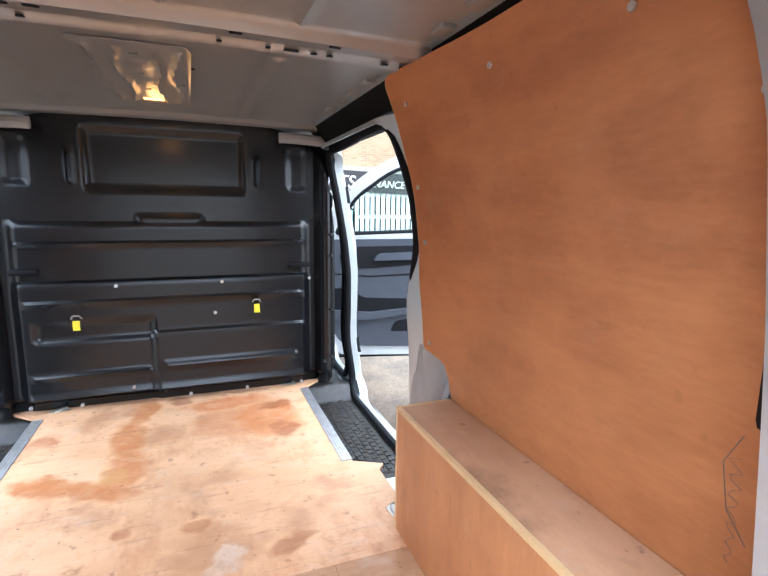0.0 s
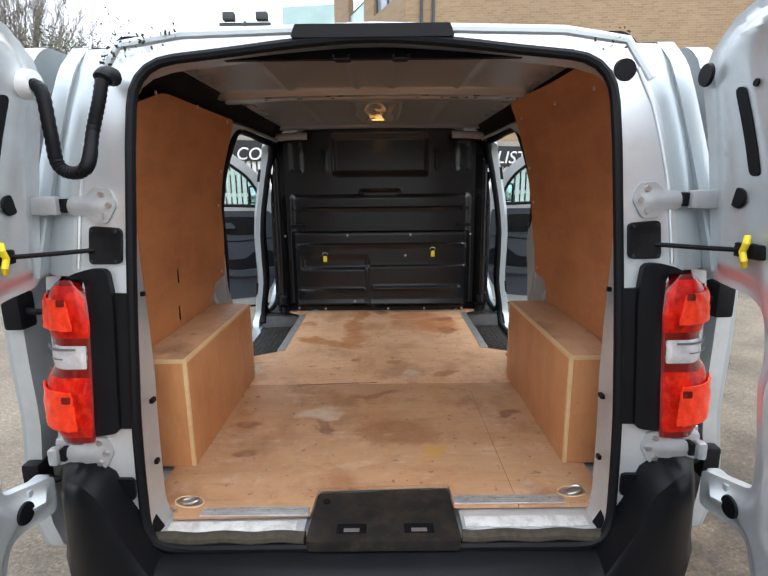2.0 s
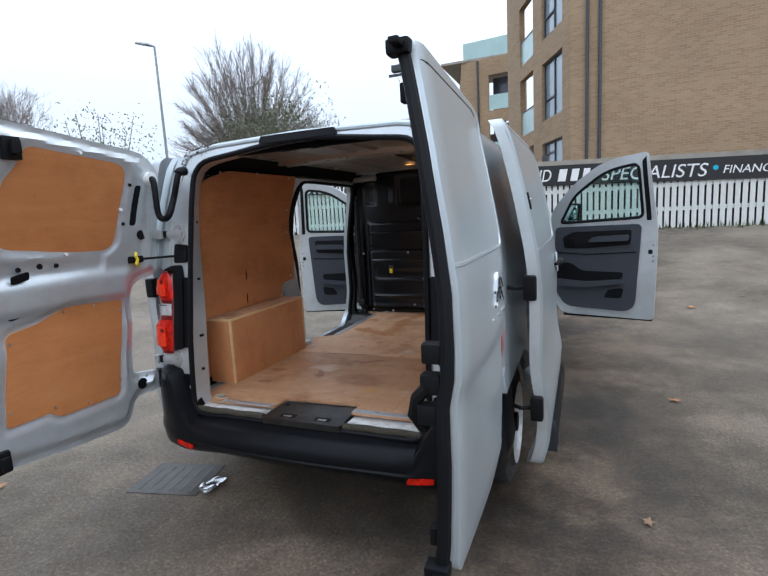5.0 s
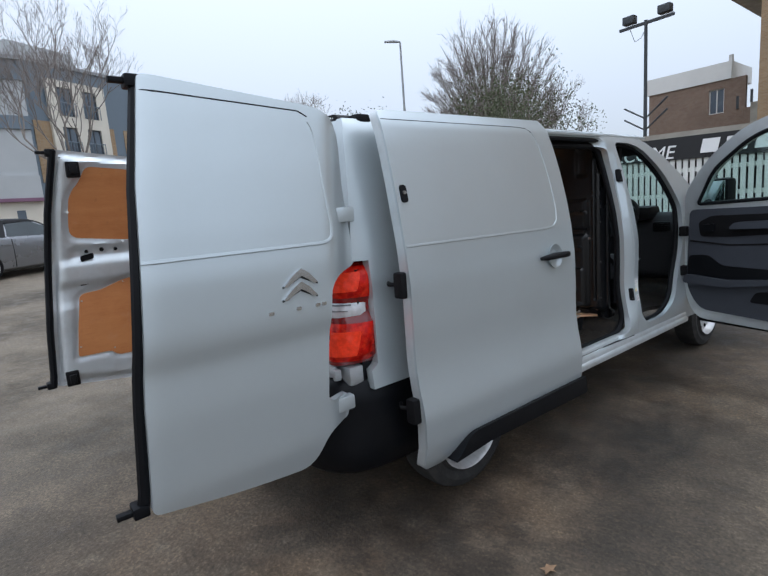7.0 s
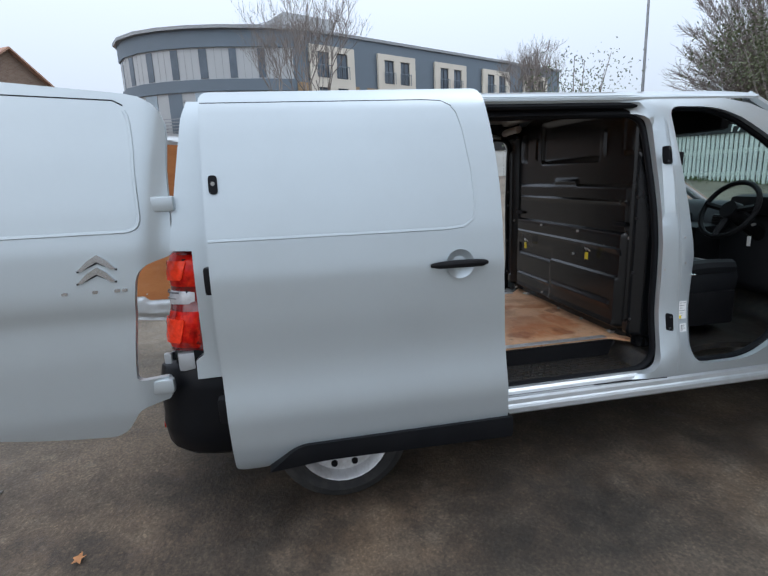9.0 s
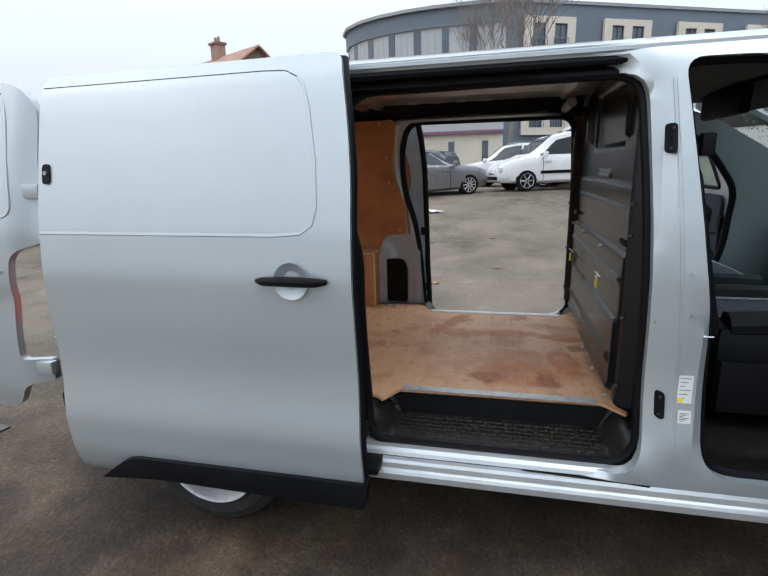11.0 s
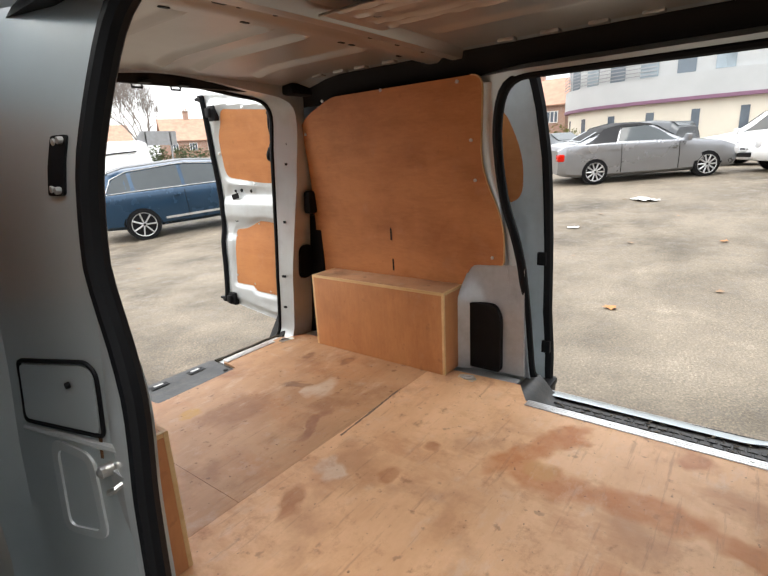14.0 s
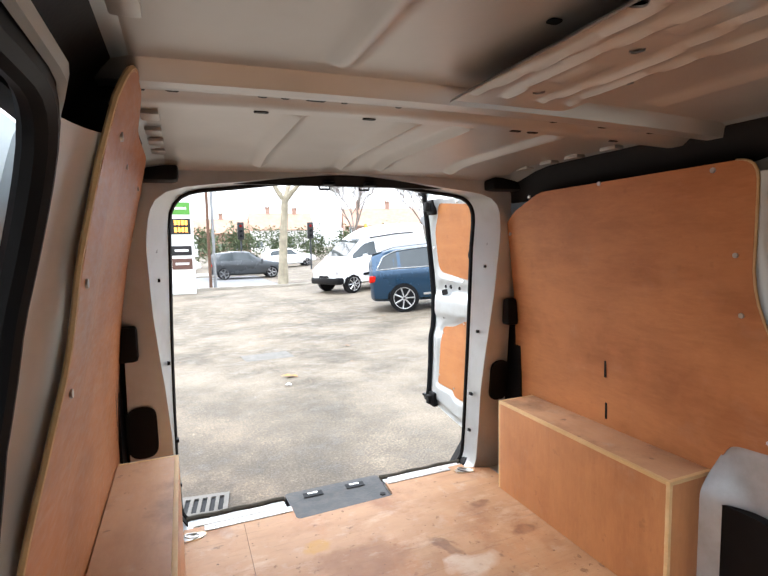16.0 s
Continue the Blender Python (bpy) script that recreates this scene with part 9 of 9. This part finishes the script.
    if roof_mat:
        u0, u1 = roof_mat[1]
        at = side_at(1)
        bm = sheet([(u0, -1), (u1, -1), (u1, 1), (u0, 1)], (), lambda u, v, d: (v * (W_[5](u) + 0.012) , u, W_[4](u) + 0.016 - 0.055 * abs(v) ** 4 - d), 0.012, 0.12)
        part("soft_top", bm, roof_mat[0], c, "black cloth roof")
        for s in (1, -1):
            part("soft_top_side", sheet(roof_mat[2], (), lambda u, t, d: tuple(Vector(side_at(s)(u, t, d - 0.004))), 0.01, 0.15), roof_mat[0], c, "black cloth quarter")
    return c


DARK_GLASS2 = surface("car_window", (0.045, 0.055, 0.06), 0.05, 0.0, 0.15, 1.5, 20, 0)

# silver-grey convertible with its hood up; along: tail -1.0 from the rear axle
car("convertible_car", "grey convertible car with its black cloth roof up", -12.93, -1.64, (-0.53, 0.85),
    [(-0.88, 0.72, 0.30, 0.86, 0.87, 0.55), (-0.7, 0.82, 0.24, 0.97, 0.985, 0.60), (-0.35, 0.87, 0.20, 0.99, 1.01, 0.60), (0.25, 0.875, 0.19, 0.99, 1.32, 0.56), (0.7, 0.875, 0.19, 0.97, 1.405, 0.57), (1.25, 0.875, 0.19, 0.95, 1.395, 0.58), (1.55, 0.875, 0.19, 0.945, 1.31, 0.60), (2.05, 0.875, 0.20, 0.94, 1.0, 0.68), (2.2, 0.875, 0.20, 0.93, 0.95, 0.68), (3.0, 0.85, 0.22, 0.84, 0.86, 0.62), (3.35, 0.76, 0.25, 0.72, 0.74, 0.5), (3.47, 0.62, 0.30, 0.60, 0.62, 0.4)],
    (0.0, 2.66), 0.315, PAINT_GREY, [[(0.55, 0.08), (0.66, 0.80), (1.30, 0.88), (1.62, 0.72), (1.95, 0.10)]], (1.52, 2.05), (-0.3, 0.12), (CLOTH, (-0.25, 1.35), [(-0.30, 0.02), (0.25, 1.0), (1.42, 1.0), (1.38, 0.90), (0.64, 0.85), (0.50, 0.05)]), 10, None, None, True, (0.62, 1.98))
# white estate car behind it
car("estate_car", "white estate car with dark windows", -17.6, 3.9, (-0.35, -0.94),
    [(-0.85, 0.75, 0.32, 0.95, 1.30, 0.52), (-0.7, 0.86, 0.26, 0.98, 1.48, 0.60), (0.0, 0.90, 0.22, 0.98, 1.60, 0.62), (1.2, 0.91, 0.22, 0.96, 1.64, 0.63), (1.75, 0.91, 0.22, 0.95, 1.55, 0.63), (2.35, 0.90, 0.22, 0.95, 1.08, 0.70), (2.5, 0.90, 0.22, 0.94, 1.0, 0.72), (3.4, 0.86, 0.26, 0.85, 0.87, 0.62), (3.75, 0.68, 0.32, 0.65, 0.67, 0.45)],
    (0.0, 2.8), 0.345, PAINT_WHITE, [[(-0.45, 0.12), (-0.25, 0.78), (0.85, 0.86), (0.88, 0.10)], [(0.95, 0.10), (0.92, 0.86), (1.6, 0.82), (2.2, 0.12)]], (1.7, 2.4), (-0.82, -0.6), None, 6, None, (-0.3, 1.5), True, (0.95,))
car("hatchback_car", "blue-grey hatchback parked behind the convertible", -18.2, -0.6, (-0.40, -0.92),
    [(-0.8, 0.72, 0.32, 0.95, 1.25, 0.52), (-0.6, 0.83, 0.26, 0.96, 1.42, 0.58), (0.3, 0.86, 0.22, 0.96, 1.52, 0.60), (1.2, 0.86, 0.22, 0.94, 1.50, 0.60), (2.2, 0.86, 0.22, 0.94, 1.02, 0.66), (3.0, 0.82, 0.26, 0.84, 0.86, 0.58), (3.35, 0.64, 0.32, 0.64, 0.66, 0.42)],
    (0.0, 2.55), 0.31, PAINT_DARK, [[(-0.3, 0.12), (-0.1, 0.8), (1.4, 0.85), (2.0, 0.12)]], (1.5, 2.2), (-0.75, -0.5))
car("small_saloon", "dark saloon car parked by the hedge", -20.5, -4.6, (-0.6, -0.8),
    [(-1.0, 0.70, 0.32, 0.92, 0.95, 0.52), (-0.5, 0.83, 0.26, 0.96, 1.05, 0.58), (0.2, 0.86, 0.22, 0.96, 1.42, 0.58), (1.2, 0.86, 0.22, 0.94, 1.42, 0.58), (2.1, 0.86, 0.22, 0.92, 1.0, 0.66), (3.0, 0.82, 0.26, 0.82, 0.84, 0.58), (3.4, 0.64, 0.32, 0.62, 0.64, 0.42)],
    (0.0, 2.65), 0.31, PAINT_DARK, [[(0.1, 0.12), (0.35, 0.8), (1.3, 0.85), (1.9, 0.12)]], (1.3, 2.05), (-0.4, 0.15))
# small white van
sv = Vector((-14.0, 2.6)) - Vector((0.30, -0.954)) * 2.73
car("small_panel_van", "small white panel van with black bumpers", sv.x - 0.9, sv.y, (0.30, -0.954),
    [(-0.62, 0.84, 0.32, 1.05, 1.78, 0.70), (-0.5, 0.88, 0.28, 1.06, 1.80, 0.72), (1.3, 0.90, 0.25, 1.06, 1.82, 0.72), (1.9, 0.90, 0.25, 1.06, 1.70, 0.70), (2.55, 0.90, 0.25, 1.06, 1.20, 0.74), (2.75, 0.90, 0.26, 1.05, 1.10, 0.74), (3.25, 0.87, 0.28, 0.93, 0.96, 0.66), (3.55, 0.74, 0.32, 0.78, 0.80, 0.5), (3.62, 0.66, 0.36, 0.66, 0.68, 0.4)],
    (0.0, 2.73), 0.32, PAINT_WHITE, [[(1.05, 0.06), (1.05, 0.78), (1.75, 0.74), (2.35, 0.10)]], (1.85, 2.6), None, None, 6, (0.52, 0.62, BUMPER_BLACK), None, True, (1.0, 2.2))
car("large_panel_van", "tall white panel van parked behind the small van", -20.8, 7.4, (0.35, -0.94),
    [(-0.9, 0.90, 0.35, 1.2, 2.35, 0.80), (-0.7, 0.96, 0.3, 1.2, 2.4, 0.82), (2.2, 0.98, 0.28, 1.2, 2.42, 0.82), (2.8, 0.98, 0.28, 1.2, 2.1, 0.80), (3.5, 0.97, 0.28, 1.2, 1.45, 0.80), (4.2, 0.9, 0.3, 1.0, 1.03, 0.7), (4.5, 0.72, 0.36, 0.75, 0.77, 0.5)],
    (0.0, 3.3), 0.34, PAINT_WHITE, [[(2.0, 0.06), (2.0, 0.62), (2.6, 0.6), (3.2, 0.10)]], (2.75, 3.55))
# blue SUV and the high-roof van behind the rear doors
car("blue_suv", "metallic blue SUV with silver window line", -5.08, -10.2, (-0.915, 0.40),
    [(-0.86, 0.80, 0.42, 1.10, 1.35, 0.60), (-0.76, 0.92, 0.36, 1.12, 1.55, 0.66), (-0.2, 0.975, 0.32, 1.12, 1.70, 0.68), (1.2, 0.98, 0.30, 1.10, 1.74, 0.70), (2.0, 0.98, 0.30, 1.09, 1.66, 0.70), (2.75, 0.975, 0.30, 1.08, 1.16, 0.78), (2.9, 0.97, 0.30, 1.08, 1.11, 0.78), (3.6, 0.93, 0.34, 1.0, 1.02, 0.7), (3.98, 0.74, 0.42, 0.78, 0.80, 0.5)],
    (0.0, 2.99), 0.385, PAINT_BLUE, [[(-0.62, 0.12), (-0.46, 0.66), (-0.12, 0.80), (-0.1, 0.08)], [(-0.02, 0.08), (-0.04, 0.80), (1.0, 0.86), (1.02, 0.08)], [(1.10, 0.08), (1.08, 0.86), (1.9, 0.80), (2.6, 0.10)]], (2.0, 2.8), (-0.80, -0.5), None, 7, (0.44, 0.49, ALLOY), (-0.5, 1.9), False, (1.05, 2.45), [(-0.66, 0.07), (-0.48, 0.70), (-0.1, 0.85), (1.0, 0.90), (1.9, 0.86), (2.66, 0.07)])
tv = Vector((-4.9, -15.7)) - Vector((0.955, 0.297)) * 2.93
car("high_roof_van", "white high-roof van with amber beacon", tv.x, tv.y, (0.955, 0.297),
    [(-1.0, 0.90, 0.40, 1.25, 2.36, 0.70), (-0.85, 0.96, 0.34, 1.25, 2.42, 0.72), (0.4, 0.98, 0.32, 1.25, 2.45, 0.74), (1.2, 0.98, 0.32, 1.25, 2.38, 0.74), (1.75, 0.98, 0.32, 1.25, 2.20, 0.74), (2.3, 0.98, 0.32, 1.25, 1.92, 0.74), (2.9, 0.97, 0.32, 1.22, 1.40, 0.78), (3.1, 0.96, 0.34, 1.15, 1.20, 0.78), (3.42, 0.88, 0.38, 0.98, 1.0, 0.68), (3.58, 0.72, 0.42, 0.78, 0.80, 0.5)],
    (0.0, 2.93), 0.34, PAINT_WHITE, [[(1.72, 0.06), (1.72, 0.60), (2.2, 0.70), (2.78, 0.62), (2.86, 0.10)]], (2.25, 2.95), None, None, 8, (0.60, 0.70, BUMPER_BLACK), None, False, (1.55,))
for o in bpy.data.objects:
    if o.name == "high_roof_van":
        bm = bmesh.new()
        cyl(bm, (0.3, 1.2, 2.36), (0.3, 1.2, 2.50), 0.07, 0.05)
        part("beacon", bm, surface("amber_beacon", (0.85, 0.32, 0.02), 0.2, 0, 0.1, 20, 60, 0), o, "amber roof beacon")
        for k in (1, -1):
            part("roof_stripe", tube(bmesh.new(), [(k * (0.80 + 0.02 * (1.75 - y)), y, 2.04 - 0.06 * max(0, y - 0.6)) for y in np.linspace(-0.3, 1.9, 9)], 0.022, 6), RUBBER, o, "black strip under the high roof")
        part("front_bumper", boxes((-0.92, 3.30, 0.36, 0.92, 3.60, 0.62), bevel=0.08), BUMPER_BLACK, o, "black plastic front bumper")
car("dark_hatchback", "dark hatchback out on the road", -1.6, -27.6, (-1, 0.02),
    [(-0.75, 0.72, 0.36, 1.0, 1.3, 0.52), (-0.6, 0.85, 0.3, 1.0, 1.48, 0.60), (0.6, 0.90, 0.26, 1.0, 1.60, 0.62), (1.4, 0.90, 0.26, 0.98, 1.55, 0.62), (2.2, 0.89, 0.26, 0.98, 1.08, 0.7), (3.1, 0.84, 0.3, 0.88, 0.9, 0.6), (3.45, 0.66, 0.36, 0.68, 0.7, 0.45)],
    (0.0, 2.65), 0.34, PAINT_DARK, [[(-0.35, 0.12), (-0.1, 0.8), (1.4, 0.85), (2.0, 0.12)]], (1.5, 2.2), (-0.7, -0.5), plate=False)
for x, lab in ((2.6, "white hatchback out on the road"), (-6.0, "white hatchback far down the road")):
    car("white_hatchback", lab, x, -36.5, (-1, 0.02),
        [(-0.75, 0.72, 0.36, 0.95, 1.25, 0.52), (-0.6, 0.83, 0.3, 0.95, 1.40, 0.58), (0.6, 0.86, 0.26, 0.95, 1.48, 0.60), (1.4, 0.86, 0.26, 0.93, 1.45, 0.60), (2.2, 0.86, 0.26, 0.93, 1.02, 0.66), (3.0, 0.82, 0.3, 0.84, 0.86, 0.58), (3.3, 0.64, 0.36, 0.66, 0.68, 0.44)],
        (0.0, 2.5), 0.31, PAINT_WHITE, [[(-0.3, 0.12), (-0.1, 0.8), (1.4, 0.85), (2.0, 0.12)]], (1.5, 2.2), (-0.7, -0.5), plate=False)

# ------------------------------------------------------------------ litter on the yard
LEAF_O = surface("dry_orange_leaf", (0.42, 0.19, 0.07), 0.8, 0, 0.3, 30, 90, 0.1)
LEAF_B = surface("dry_brown_leaf", (0.26, 0.16, 0.09), 0.8, 0, 0.3, 30, 90, 0.1)
rl = random.Random(8)


def leaf(x, y, size, mat):
    bm = bmesh.new()
    n = 10
    rim = [bm.verts.new((size * (1 + 0.35 * math.cos(5 * t)) * math.cos(t), size * 0.75 * (1 + 0.35 * math.cos(5 * t)) * math.sin(t), 0.006 + size * 0.25 * abs(math.sin(1.5 * t + size * 30)))) for t in [2 * math.pi * k / n for k in range(n)]]
    c0 = bm.verts.new((0, 0, 0.012))
    for k in range(n):
        bm.faces.new((c0, rim[k], rim[(k + 1) % n]))
    ob = part("leaf", bm, mat)
    ob.matrix_basis = pose(x, y, ground_z(x, y) + 0.006, 0, 0, rl.uniform(0, 360))
    tagged(ob, "dry curled fallen leaf on the tarmac", "leaf", "fallen leaves")


for x, y, k, mat in ((-3.69, 1.2, 0.07, LEAF_O), (-0.60, -3.95, 0.09, LEAF_O), (-0.50, -3.55, 0.05, STICKER), (-2.4, -1.6, 0.05, LEAF_B), (-4.6, 2.0, 0.05, LEAF_B), (2.6, 5.6, 0.06, LEAF_O), (1.9, 2.2, 0.035, LEAF_O), (1.55, 0.55, 0.03, LEAF_B), (-5.2, 3.4, 0.06, LEAF_O), (-1.9, -5.6, 0.05, LEAF_B), (-6.8, 1.9, 0.06, LEAF_O), (1.05, -0.35, 0.03, LEAF_O), (-2.0, -0.2, 0.04, LEAF_O)):
    leaf(x, y, k, mat)
for i in range(70):
    a, rr = rl.uniform(0, 2 * math.pi), rl.uniform(3.5, 14)
    x, y = rr * math.cos(a), 1 + rr * math.sin(a)
    if y < WALL_Y - 0.4:
        leaf(x, y, rl.uniform(0.02, 0.05), rl.choice((LEAF_O, LEAF_B, LEAF_B)))


def crumpled(x, y, w, label, mat, seed):
    rng = random.Random(seed)
    bm = sheet(rounded([(-w, -w * 0.5), (w, -w * 0.4), (w * 0.8, w * 0.5), (-w * 0.7, w * 0.6)], w * 0.2, 3), (), lambda u, v, d: (u, v, 0.02 + 0.25 * w * abs(noise.noise(Vector((u / w * 2.2, v / w * 2.2, seed)))) - d), 0.004, w / 6)
    ob = part("litter", bm, mat)
    ob.matrix_basis = pose(x, y, ground_z(x, y), 0, 0, rng.uniform(0, 360))
    tagged(ob, label, "litter", "scraps of litter")


crumpled(-0.72, 0.20, 0.09, "crumpled silver foil on the wet tarmac", surface("silver_foil", (0.8, 0.8, 0.8), 0.2, 0.9, 0.1, 20, 60, 0.2), 3)
crumpled(-10.0, 0.35, 0.32, "torn white plastic sheet on the yard", STICKER, 5)
crumpled(-7.2, -0.2, 0.10, "scrap of white paper on the yard", STICKER, 6)
# drain grate and a cover with its broken edge
GREY_PATCH = surface("worn_grey_cover", (0.15, 0.14, 0.125), 0.9, 0, 0.3, 6, 50, 0.4, (0.08, 0.07, 0.06), 0.6)
WET_PATCH = surface("wet_grimy_iron", (0.055, 0.048, 0.04), 0.4, 0.1, 0.35, 8, 60, 0.3, (0.10, 0.085, 0.065), 0.6)
g = base("drain_grate", "cast iron drain grate sunk in the tarmac", "drain", at=(0.55, -1.10, 0.0), turn=-8)
part("grate_frame", sheet([(-0.16, -0.13), (0.16, -0.13), (0.16, 0.13), (-0.16, 0.13)], [[(-0.13 + k * 0.052, -0.09), (-0.10 + k * 0.052, -0.09), (-0.10 + k * 0.052, 0.09), (-0.13 + k * 0.052, 0.09)] for k in range(5)], lambda u, v, d: (u, v, 0.012 - d), 0.01, 0.2), GREY_PATCH, g, "pale worn grate", 0)
part("sump", boxes((-0.14, -0.10, 0.0015, 0.14, 0.10, 0.003)), RUBBER, g, "dark sump", 0)
h = base("manhole_cover", "iron manhole cover in a wet square frame", "manhole cover", at=(-1.0, 0.22, 0.0), turn=12)
part("plate", boxes((-0.22, -0.17, 0.0005, 0.22, 0.17, 0.005), bevel=0.002), WET_PATCH, h)
for k in range(6):
    part("rib", boxes((-0.18 + k * 0.065, -0.13, 0.004, -0.155 + k * 0.065, 0.13, 0.0065)), WET_PATCH, h, "", 0)
h = base("manhole_cover", "iron manhole cover set in pale concrete", "manhole cover", at=(-0.55, -5.4, ground_z(-0.5, -5.4)), turn=5)
part("plate", boxes((-0.36, -0.26, 0.0005, 0.36, 0.26, 0.006), bevel=0.002), GREY_PATCH, h)
